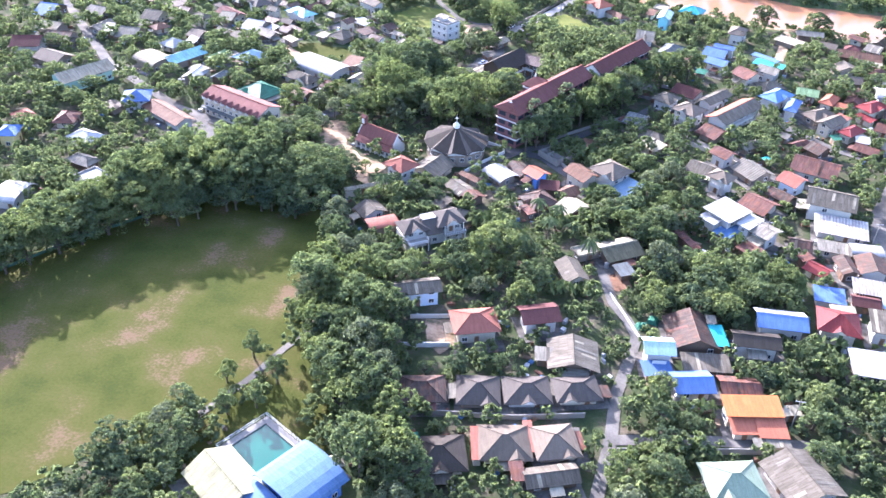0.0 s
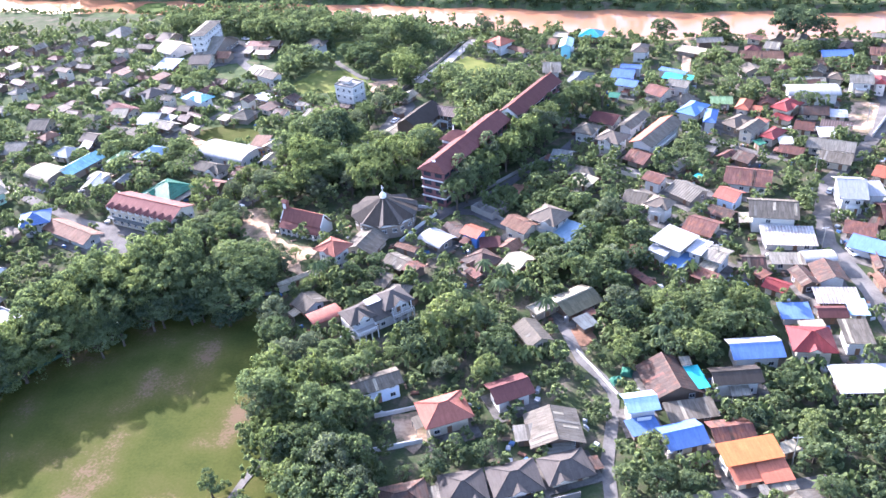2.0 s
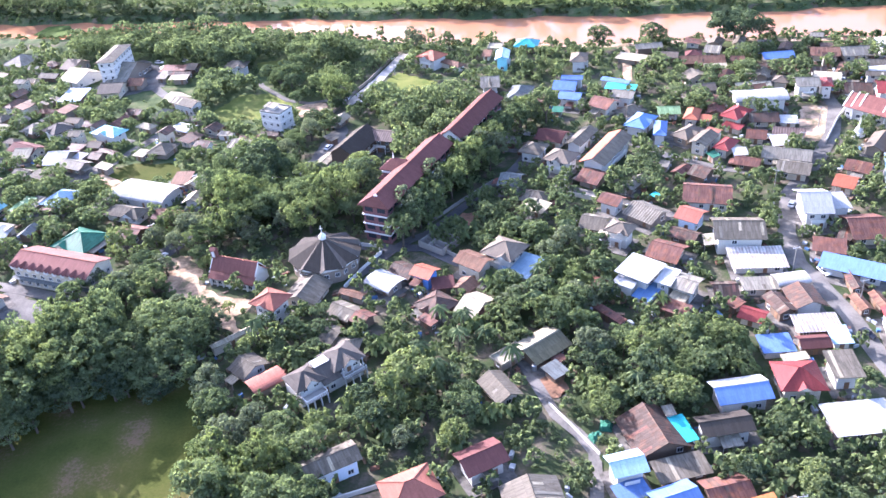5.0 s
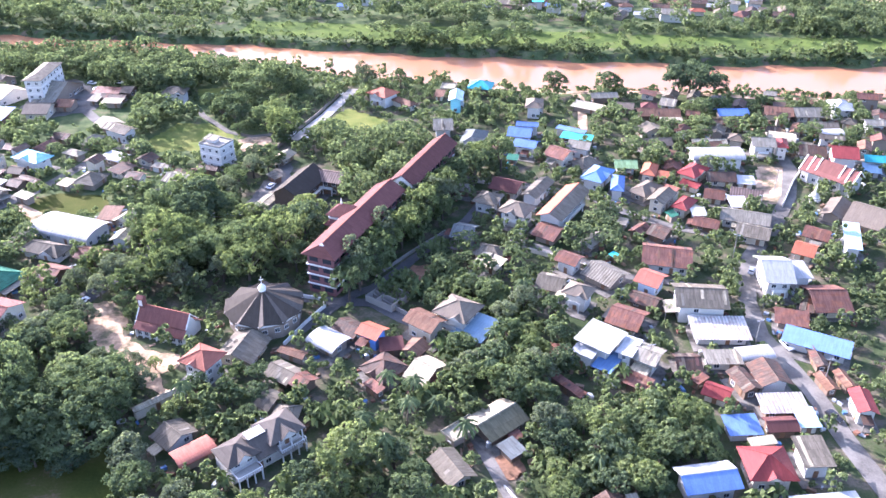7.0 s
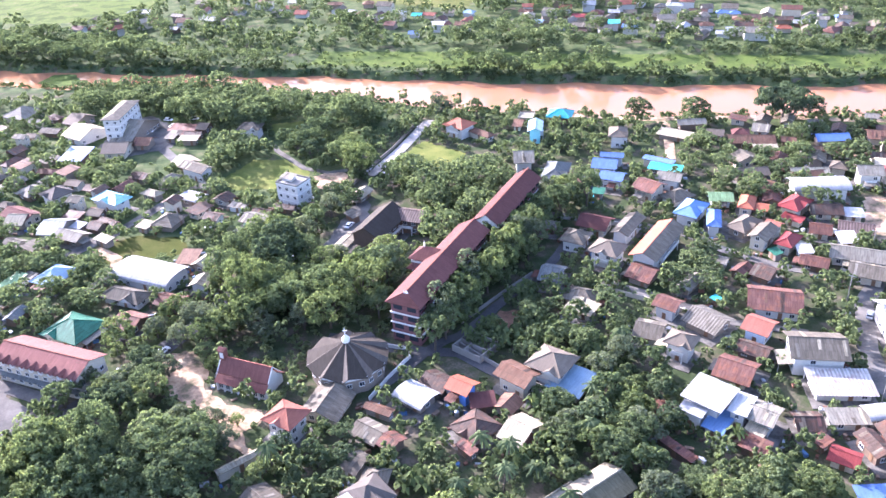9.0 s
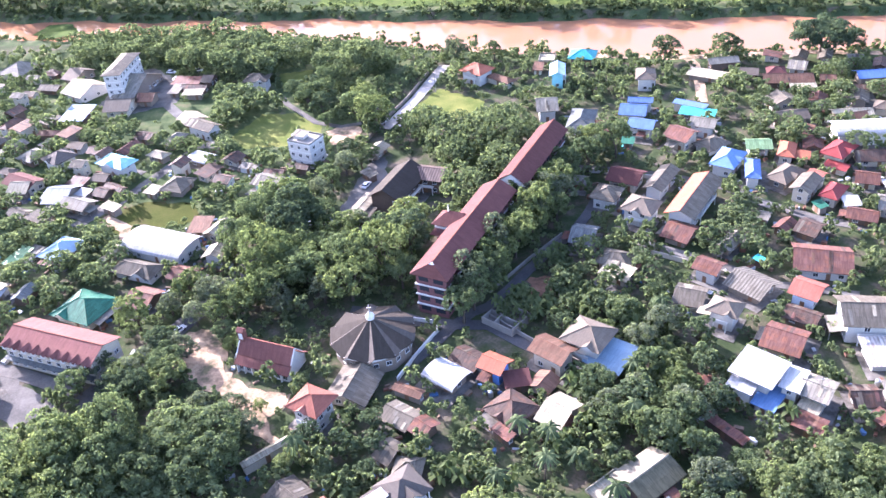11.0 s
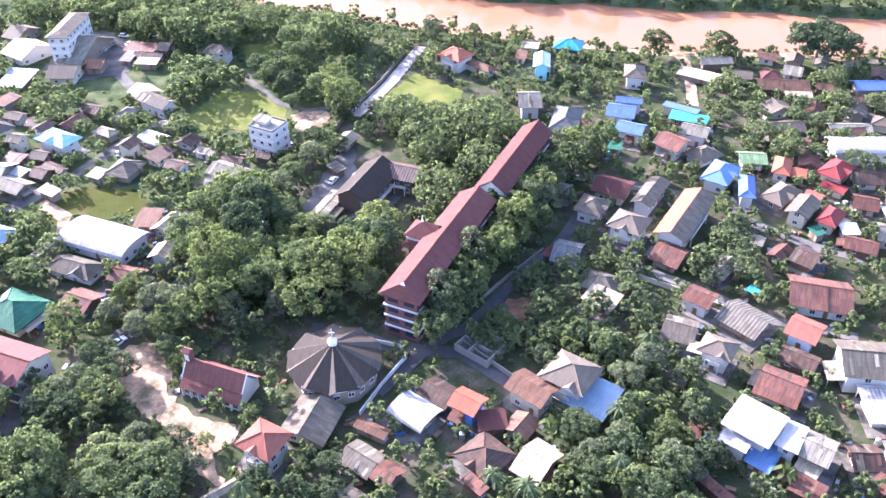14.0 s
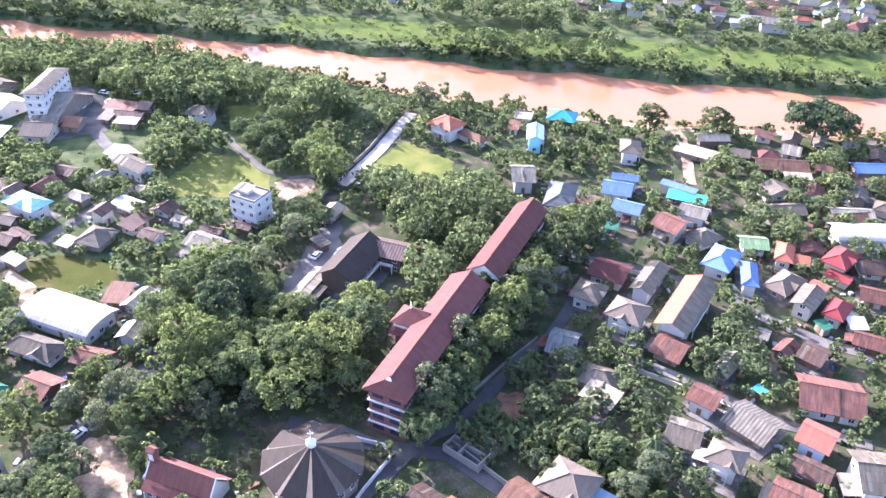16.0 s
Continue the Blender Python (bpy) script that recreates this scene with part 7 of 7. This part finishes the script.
GARDENS = [
    ([(-18, 175), (26, 203), (48, 207), (52, 179), (79, 150), (73, 133), (40, 136), (28, 143), (2, 124), (-19, 133), (-54, 149)], 0.85),
    ([(26, 104), (52, 100), (50, 86), (44, 69), (23, 65)], 0.95),
    ([(57, 126), (99, 130), (87, 84), (64, 84)], 0.95),
    ([(-59, 142), (-35, 139), (-14, 57), (-27, 55)], 0.9),
    ([(-91, 294), (-18, 264), (-17, 234), (-72, 234)], 0.9),
    ([(-17, 348), (33, 329), (-5, 274)], 0.9),
    ([(157, 386), (253, 355), (244, 342), (145, 357)], 0.4),
    ([(-8, 219), (20, 243), (40, 242), (48, 213), (49, 191), (54, 178), (32, 171), (18, 196)], 0.95),
    ([(-90, 303), (-63, 304), (-59, 285), (-84, 282)], 0.95),
]
CLEAR = [
    ([(72, 600), (313, 550), (258, 450), (56, 483)], 1),
    ([(7, 663), (89, 673), (82, 625), (6, 635)], 1),
]

# the tall rows along the playing field
line = [(-166, 72), (-150, 98), (-134, 124), (-114, 148), (-98, 165), (-80, 170), (-64, 165)]
for (x0, y0), (x1, y1) in zip(line[:-1], line[1:]):
    ln_ = math.hypot(x1 - x0, y1 - y0)
    nx_, ny_ = -(y1 - y0) / ln_, (x1 - x0) / ln_
    if x0 < -145:
        rows = ((-3.0, 17.0, 7.0), (2.5, 14.0, 8.0))
    elif x0 < -125:
        rows = ((-4.0, 15.0, 7.0), (1.5, 17.0, 7.0), (6.5, 14.0, 9.0))
    else:
        rows = ((-10.5, 10.0, 7.5), (-4.0, 17.5, 7.0), (3.5, 21.5, 7.5), (11.0, 21.5, 9.0))
    for back, hh, step in rows:
        hh *= 0.68 if x0 > -85 else 1.0
        n_ = max(2, round(ln_ / step))
        for i in range(n_):
            t_ = (i + rng.uniform(0.25, 0.75)) / n_
            o_ = back + rng.uniform(-1.2, 1.2)
            place(rng.choice(TALL if back > -10 else DARK), x0 + (x1 - x0) * t_ + nx_ * o_, y0 + (y1 - y0) * t_ + ny_ * o_, rng.uniform(6.2, 8.2) * (1.0 if back > -10 else 0.7), hh * rng.uniform(0.86, 1.06), rng)
# the row of trees between the school and its lane
ux, uy = math.cos(radians(58.8)), math.sin(radians(58.8))
for i in range(14):
    along, off = 2.0 + 6.0 * i, rng.uniform(7.6, 8.8) + (0 if i < 8 else 0.6)
    place(rng.choice(MID + DARK[:1]), -13.6 + ux * along + uy * off, 217.6 + uy * along - ux * off, rng.uniform(5.2, 6.2), rng.uniform(12.5, 15.0), rng)
# trees round the church and its yard
for x, y, r, h in ((-67, 214, 2.6, 5), (-57, 190.5, 2.2, 4), (-92, 206, 4.6, 8.5), (-100, 211, 4.8, 9), (-104, 204, 4.6, 9), (-66, 229, 5.2, 10), (-72, 191, 3.4, 6.5), (-63, 183, 3.0, 5.5),
                   (-79, 214, 4.2, 7.5), (-84, 210, 4.4, 8), (-54, 228, 4.6, 9.5), (-60, 235, 5.4, 11), (-74, 236, 5.2, 10), (-82, 241, 4.6, 9), (-43, 231, 5.0, 10.5), (-68, 184, 4.0, 7.5), (-76, 186, 4.6, 9)):
    place(rng.choice(MID), x, y, r, h, rng)

# single trees that stand out
for x, y, r, h, kind in ((170, 362, 6.5, 10.0, 0), (96, 372, 6.0, 12.0, 2), (120, 366, 6.5, 12.5, 2), (10, 392, 5.0, 14.0, 4), (26, 391, 3.4, 11.0, 2),
                         (-9, 146, 6.8, 12.5, 3), (36, 131, 4.2, 7.5, 3), (-46, 346, 3.5, 6.0, 2), (-24, 340, 2.8, 5.0, 2)):
    place((DARK + MID)[kind], x, y, r, h, rng)
for x, y in ((8, 168), (14, 162), (3, 172), (32, 186), (18, 150), (-4, 158), (44, 206), (64, 150), (-46, 172), (28, 172), (-60, 428), (-54, 424), (150, 118), (92, 100), (0, 148), (46, 138)):
    if free(x, y, 0.5):
        place(rng.choice(PALM), x, y, 3.0, rng.uniform(6, 9.5), rng)

make_tree(156, 358, 45, 11.8, 15.5, 6.5, 24, 4600, 1.2, M_LEAF[1], "spreading dark umbrella-shaped tree on the river bank")

tagged(new("distant_trees", quad_mesh("distant_trees", np.concatenate(WOOD), M_WOODS)), "distant green trees between the riverside houses", "trees", kind="stuff")

# ---- hedges, shrubs and the far trees: one mass of leaves ----
rs = np.random.default_rng(77)
SH = []
for s, (R, H, low, lobes, n, leaf) in enumerate(((2.6, 5.0, 0.3, 7, 180, 0.85), (2.0, 3.2, 0.1, 5, 110, 0.75), (3.6, 8.0, 0.8, 8, 240, 1.05), (1.5, 2.4, 0.0, 4, 75, 0.66), (2.4, 7.0, 0.5, 6, 170, 0.9))):
    p, d = crown_points(np.random.default_rng(200 + s), n, lobes, R, H, low)
    SH.append((leaf_quads(np.random.default_rng(300 + s), p, d, leaf), R))


def shrub(out, k, x, y, sc):
    q, R = SH[k]
    if y > 285:                        # far off: fewer, larger clumps
        q = q[::2]
        q = q.mean(1, keepdims=True) + (q - q.mean(1, keepdims=True)) * 1.3
    z = float(ground_z(x, y))
    a = rs.uniform(0, 2 * math.pi)
    c, s = math.cos(a), math.sin(a)
    v = q * np.array([sc, sc, sc * rs.uniform(0.85, 1.2)])
    out.append(np.stack([v[..., 0] * c - v[..., 1] * s + x, v[..., 0] * s + v[..., 1] * c + y, v[..., 2] + z], -1))


def scatter(count, x0, x1, y0, y1, kinds, lo, hi, test, gap):
    out, cells = [], {}
    for _ in range(count):
        x, y = rs.uniform(x0, x1), rs.uniform(y0, y1)
        cell = (int(x / gap), int(y / gap))
        if cell in cells or not test(x, y):
            continue
        cells[cell] = 1
        shrub(out, int(rs.choice(kinds)), x, y, rs.uniform(lo, hi))
    return np.concatenate(out)


def in_view(x, y):
    return abs(x - 10) < 50 + (y + 45) * 0.72


def thick(x, y):
    """How overgrown the gardens are, from 0 to 1."""
    v = (0.72 if y < 200 else 0.55 if x > -60 or y < 250 else 0.48) + 0.55 * noise.noise(Vector((x / 26, y / 26, 3.1)))
    for poly, k in GARDENS:
        if within(x, y, poly):
            v = k
    return v


near_ok = lambda x, y: in_view(x, y) and rs.random() < thick(x, y) and free(x, y, 0.6)
tagged(new("shrubs", quad_mesh("shrubs", scatter(30000, -300, 300, 34, 470, [0, 1, 1, 1, 3, 3, 3, 4, 0], 0.85, 1.4, near_ok, 3.3), M_WOODS)), "shrubs, banana clumps and small garden trees between the houses", "shrubs", kind="stuff")


def bank_ok(x, y):
    v = float(river(x, y))
    return -8 < v < 1.8 and (v > -4.5 or y > np.interp(x, FAR_X, FAR_Y))


tagged(new("reeds", quad_mesh("reeds", scatter(34000, -330, 420, 335, 660, [1, 3, 3, 3], 0.75, 1.35, bank_ok, 1.55), M_REED)), "reeds and scrub along the river banks", "reeds", kind="stuff")


def tuft_ok(x, y):
    d = y - float(np.interp(x, FAR_X, FAR_Y))
    return 8 < d < 60 and noise.noise(Vector((x / 17, y / 9, 4.0))) > 0.02


tagged(new("meadow_tufts", quad_mesh("meadow_tufts", scatter(6000, -330, 380, 395, 640, [3, 3, 1], 0.5, 1.1, tuft_ok, 3.0), M_REED)), "clumps of tall grass on the far meadow", "grass", kind="stuff")


def far_ok(x, y):
    f = float(np.interp(x, FAR_X, FAR_Y))
    if y < f + 3 or not free(x, y, 1.0):
        return False
    strip_d = y - f
    v = noise.noise(Vector((x / 45, y / 30, 9.0)))
    if strip_d < 45:
        return rs.random() < (0.6 if x < -30 else 0.12) * (1.5 if strip_d > 20 else 0.5)
    if strip_d < 190 and not any(within(x, y, p) for p, k in CLEAR):
        return rs.random() < (0.3 if 70 < strip_d < 150 and x < 60 else 0.75) + v
    return v > 0.3 and rs.random() < 0.2


tagged(new("far_woods", quad_mesh("far_woods", scatter(11000, -460, 600, 380, 900, [0, 0, 2, 2, 4], 0.8, 1.5, far_ok, 6.0), M_WOODS)), "belt of mixed trees and scrub beyond the river", "woods", kind="stuff")


# ---- cars, poles, walls and other small things ----
PAINT = {"white": plain("white_car_paint", (0.7, 0.7, 0.7), 0.25, 0.03, bumpy=0), "silver": plain("silver_car_paint", (0.42, 0.43, 0.44), 0.3, 0.03, metal=0.4, bumpy=0),
         "grey": plain("grey_car_paint", (0.12, 0.125, 0.13), 0.3, 0.03, bumpy=0), "black": plain("black_car_paint", (0.02, 0.02, 0.022), 0.25, 0.03, bumpy=0)}
wheel = Mesh()
wheel.tube([(0, -0.11, 0), (0, 0.11, 0)], [0.32, 0.32], 12)
wheel.f.append(tuple(range(11, -1, -1)))
wheel.s.append(0)
WHEEL = wheel.data("wheel", M_TYRE)


def car(x, y, yaw, paint):
    """A parked car: body, cabin with glass, wheels, lamps."""
    ob = thing("car", pose(x, y, 0.14, 0, 0, yaw), f"{paint} car parked on the concrete", "car", "parked cars")
    side = [(-2.15, 0.35), (2.15, 0.35), (2.2, 0.72), (1.2, 0.92), (-1.95, 0.98), (-2.2, 0.8)]
    body = Mesh()
    n = len(side)
    for s, k in ((-0.86, 1.0), (0.86, 1.0)):
        body.v += [(px * k, s, pz) for px, pz in side]
    body.f += [tuple(range(n - 1, -1, -1)), tuple(range(n, 2 * n))[::-1]] + [(i, (i + 1) % n, n + (i + 1) % n, n + i)[::-1] for i in range(n)]
    body.s += [0] * (n + 2)
    part("body", body, PAINT[paint], ob)
    lo = [(-1.75, -0.8, 0.95), (1.05, -0.8, 0.92), (1.05, 0.8, 0.92), (-1.75, 0.8, 0.95)]
    hi = [(-1.4, -0.62, 1.46), (0.35, -0.62, 1.46), (0.35, 0.62, 1.46), (-1.4, 0.62, 1.46)]
    for i, name in enumerate(("side_window", "windscreen", "side_window", "rear_window")):
        j = (i + 1) % 4
        part(name, Mesh().face(lo[i], lo[j], hi[j], hi[i]), M_GLASS, ob)
    part("roof", Mesh().box(-1.45, -0.66, 1.44, 0.4, 0.66, 1.5), PAINT[paint], ob)
    for sx in (-1.35, 1.35):
        for sy in (-0.8, 0.8):
            part("wheel", WHEEL, None, ob, at=pose(sx, sy, 0.32))
    for sy in (-0.6, 0.6):
        part("headlight", Mesh().box(2.12, sy - 0.18, 0.58, 2.22, sy + 0.18, 0.72), M_FRAME, ob)
    return ob


car(-83.1, 225.3, 52, "white")
car(-31.1, 293.8, 62, "white")
car(-25.8, 290.7, 60, "white")
car(-24.8, 293.3, 60, "silver")
car(-23.8, 295.7, 60, "silver")
car(-24.1, 342.3, 64, "white")
car(-17.6, 335.1, -30, "grey")
car(-47.0, 272.1, -25, "silver")
car(-43.2, 273.1, -20, "grey")
car(-49.6, 272.8, 10, "white")
car(108.1, 148.3, -70, "black")
car(-128.1, 406.1, -15, "white")
car(-121.8, 419.8, -20, "white")
car(-117.4, 411.0, 40, "silver")
car(-109.0, 418.6, -15, "white")
car(110.5, 176.3, -80, "white")
car(118.0, 213.1, 55, "silver")


def pole(x, y, yaw):
    ob = thing("utility_pole", pose(x, y, 0, 0, 0, yaw), "concrete utility pole with a steel crossarm at the roadside", "pole", "poles along the streets")
    part("shaft", Mesh().tube([(0, 0, -0.3), (0, 0, 9.0)], [0.17, 0.11], 6), M_CONCRETE, ob)
    part("crossarm", Mesh().box(-1.1, -0.06, 8.3, 1.1, 0.06, 8.42), M_STEEL, ob)
    for u in (-0.9, 0.0, 0.9):
        part("insulator", Mesh().tube([(u, 0, 8.42), (u, 0, 8.7)], [0.06, 0.04], 5), M_FRAME, ob)
    return ob


for x, y, yaw in ((111.5, 130, 0), (112, 160, 0), (102.3, 178, 10), (113, 195, -10), (116, 222, -40), (136, 246, -45), (151, 264, -35), (70, 172, 0), (66, 96, 0), (-86, 233, 30), (-13, 338, 30), (-2, 366, 30)):
    pole(x, y, yaw)


def wall_line(pts, h, material, label):
    strip("boundary_wall", pts, 0.25, material, label, "wall", 0, h, False)


wall_line([(28, 251), (17, 241), (7, 231), (3, 227)], 1.2, M_CONCRETE, "grey block wall along the school lane")
wall_line([(1.5, 216), (7, 209), (12, 203), (22, 193)], 1.6, M_CONCRETE, "pale garden wall along the lane")
wall_line([(-3.5, 387), (-13.5, 363), (-24.5, 342), (-33, 322)], 1.4, WALL["tan"], "long low wall along the river lane")
wall_line([(-17, 349), (-13, 341), (-4, 340)], 1.1, M_CONCRETE, "low wall round the lawn")
wall_line([(27, 80.5), (45, 84), (60, 87)], 1.8, M_CONCRETE, "pale garden wall beside a side lane")
wall_line([(25.1, 137.8), (28.6, 130.2), (32.9, 120.1)], 0.9, WALL["white"], "low white wall along the garden lane")
wall_line([(-26, 105), (-14, 107.5)], 1.5, WALL["white"], "white garden wall beside the villa")
wall_line([(-26, 116.5), (-15, 119)], 1.3, WALL["white"], "low white wall behind the villa drive")
wall_line([(-26, 82.5), (4, 86), (20, 90)], 1.5, M_CONCRETE, "grey wall between two rows of houses")
wall_line([(23, 235.5), (21, 219)], 1.5, M_CONCRETE, "low wall round a bare plot")
wall_line([(46, 240), (60, 229.5), (76, 215)], 1.6, WALL["cream"], "pale wall along an alley")
wall_line([(148, 252), (160, 268), (171, 281)], 1.8, WALL["white"], "white temple boundary wall")
wall_line([(-150, 98), (-140, 113), (-128, 131), (-114, 148), (-100, 164)], 1.0, M_FENCE, "dark green mesh fence along the playing field")
wall_line([(44, 287), (58, 280.5), (70, 275)], 1.4, WALL["white"], "white wall along the lane behind the school")


def tank(x, y, z, material, label):
    ob = thing("water_tank", pose(x, y, z), label, "water tank", "water tanks")
    part("body", Mesh().tube([(0, 0, -0.1), (0, 0, 1.5), (0, 0, 1.75)], [0.65, 0.65, 0.35], 12), material, ob)
    part("lid", Mesh().tube([(0, 0, 1.72), (0, 0, 1.85)], [0.25, 0.25], 10), material, ob)


for x, y in ((24, 150.5), (-2, 187), (73, 205), (60, 243), (98, 250), (112, 214), (86, 176), (41, 100)):
    tank(x, y, 0.1, M_STEEL, "round galvanised water tank in a house yard")


def tarp(x, y, yaw, material, label):
    g = np.random.default_rng(int(x * 3 + y))
    sh = Mesh()
    z = 0.7 + 0.6 * g.random((6, 6))
    z[0, :] = z[-1, :] = z[:, 0] = z[:, -1] = 0.12
    for i in range(5):
        for j in range(5):
            sh.face(*[((a - 2.5) * 0.7, (c - 2.5) * 0.6, z[a, c]) for a, c in ((i, j), (i + 1, j), (i + 1, j + 1), (i, j + 1))])
    ob = new("tarpaulin", sh.data("tarpaulin", material))
    ob.matrix_basis = pose(x, y, 0, 0, 0, yaw)
    tagged(ob, label, "tarpaulin")


tarp(33.5, 125.5, 20, ROOF["green"], "crumpled green tarpaulin over a heap in a yard")
tarp(36.5, 128.5, 70, ROOF["green"], "crumpled green tarpaulin over a heap in a yard")
tarp(61, 301, -20, ROOF["cyan"], "turquoise tarpaulin over stacked goods")


# ---- half-built house with bare concrete frame ----
shell = thing("unfinished_house", pose(5.5, 213.5, 0, 0, 0, -45), "unfinished roofless house with grey concrete walls", "house")
for x0, y0, x1, y1, h in ((-5, -4, 5, -3.8, 2.4), (-5, 3.8, 5, 4, 2.9), (-5, -3.8, -4.8, 3.8, 2.2), (4.8, -3.8, 5, 3.8, 2.7), (-1, -3.8, -0.8, 3.8, 2.5), (-4.8, 0.2, -1, 0.4, 2.0), (-0.8, -0.4, 4.8, -0.2, 2.4)):
    part("wall", Mesh().box(x0, y0, -0.2, x1, y1, h), M_CONCRETE, shell)
part("floor_slab", Mesh().box(-4.8, -3.8, -0.2, 4.8, 3.8, 0.15), M_CONCRETE, shell)

# ---- clutter in the yards: crates, stacked boards, jars, basins ----
JUNK = [plain("weathered_crates", (0.16, 0.11, 0.075), 0.9, 0.3, 0.8), plain("faded_plastic", (0.30, 0.32, 0.33), 0.6, 0.2, 0.8), plain("rusty_scrap", (0.15, 0.075, 0.05), 0.85, 0.3, 0.8), plain("old_blue_plastic", (0.06, 0.13, 0.26), 0.6, 0.2, 0.8)]
gj = random.Random(909)
heap = Mesh()
for bx, by, hl, hd, yaw in FOOT:
    if by > 330 or by < 45:
        continue
    for k in range(7):
        side, u = gj.choice((0, 1, 2, 3)), gj.uniform(-1, 1)
        off = gj.uniform(0.6, 2.8)
        px, py = ((u * hl, -hd - off), (hl + off, u * hd), (u * hl, hd + off), (-hl - off, u * hd))[side]
        x, y = bx + px * math.cos(yaw) - py * math.sin(yaw), by + px * math.sin(yaw) + py * math.cos(yaw)
        if not free(x, y, 0.4):
            continue
        sx, sy, sz, a = gj.uniform(0.25, 1.1), gj.uniform(0.2, 0.6), gj.uniform(0.3, 1.1), gj.uniform(0, 3.1)
        n, heap.slot = len(heap.v), gj.choice((0, 0, 0, 1, 1, 2, 2, 3))
        heap.box(-sx, -sy, -0.2, sx, sy, sz)
        heap.v[n:] = [(x + p[0] * math.cos(a) - p[1] * math.sin(a), y + p[0] * math.sin(a) + p[1] * math.cos(a), p[2]) for p in heap.v[n:]]
tagged(new("yard_clutter", heap.data("yard_clutter", *JUNK)), "crates, boards and plastic tubs lying about the yards", "clutter", kind="stuff")

# ---- banana clumps in the gardens ----
bq = []
for i in range(9):
    a, up = 2 * math.pi * i / 9 + 0.3 * (i % 2), 0.5 + 0.35 * (i % 3)
    pts_ = [(math.cos(a) * 0.1, math.sin(a) * 0.1, 1.5), (math.cos(a) * 0.8, math.sin(a) * 0.8, 1.9 + up), (math.cos(a) * 1.7, math.sin(a) * 1.7, 1.4 + up * 0.7)]
    for (p0, p1), w0, w1 in ((pts_[:2], 0.12, 0.36), (pts_[1:], 0.36, 0.1)):
        sx, sy = -math.sin(a), math.cos(a)
        bq.append([(p0[0] + sx * w0, p0[1] + sy * w0, p0[2]), (p1[0] + sx * w1, p1[1] + sy * w1, p1[2]), (p1[0] - sx * w1, p1[1] - sy * w1, p1[2]), (p0[0] - sx * w0, p0[1] - sy * w0, p0[2])])
SH.append((np.array(bq), 1.7))
banana_ok = lambda x, y: free(x, y, 1.0) and noise.noise(Vector((x / 14, y / 14, 20.0))) > 0.12 and any(within(x, y, p) for p, k in GARDENS)
tagged(new("banana_plants", quad_mesh("banana_plants", scatter(9000, -80, 130, 50, 300, [len(SH) - 1], 1.0, 1.6, banana_ok, 2.6), M_LEAF[2])), "banana plants with broad bright leaves in the gardens", "banana plants", kind="stuff")
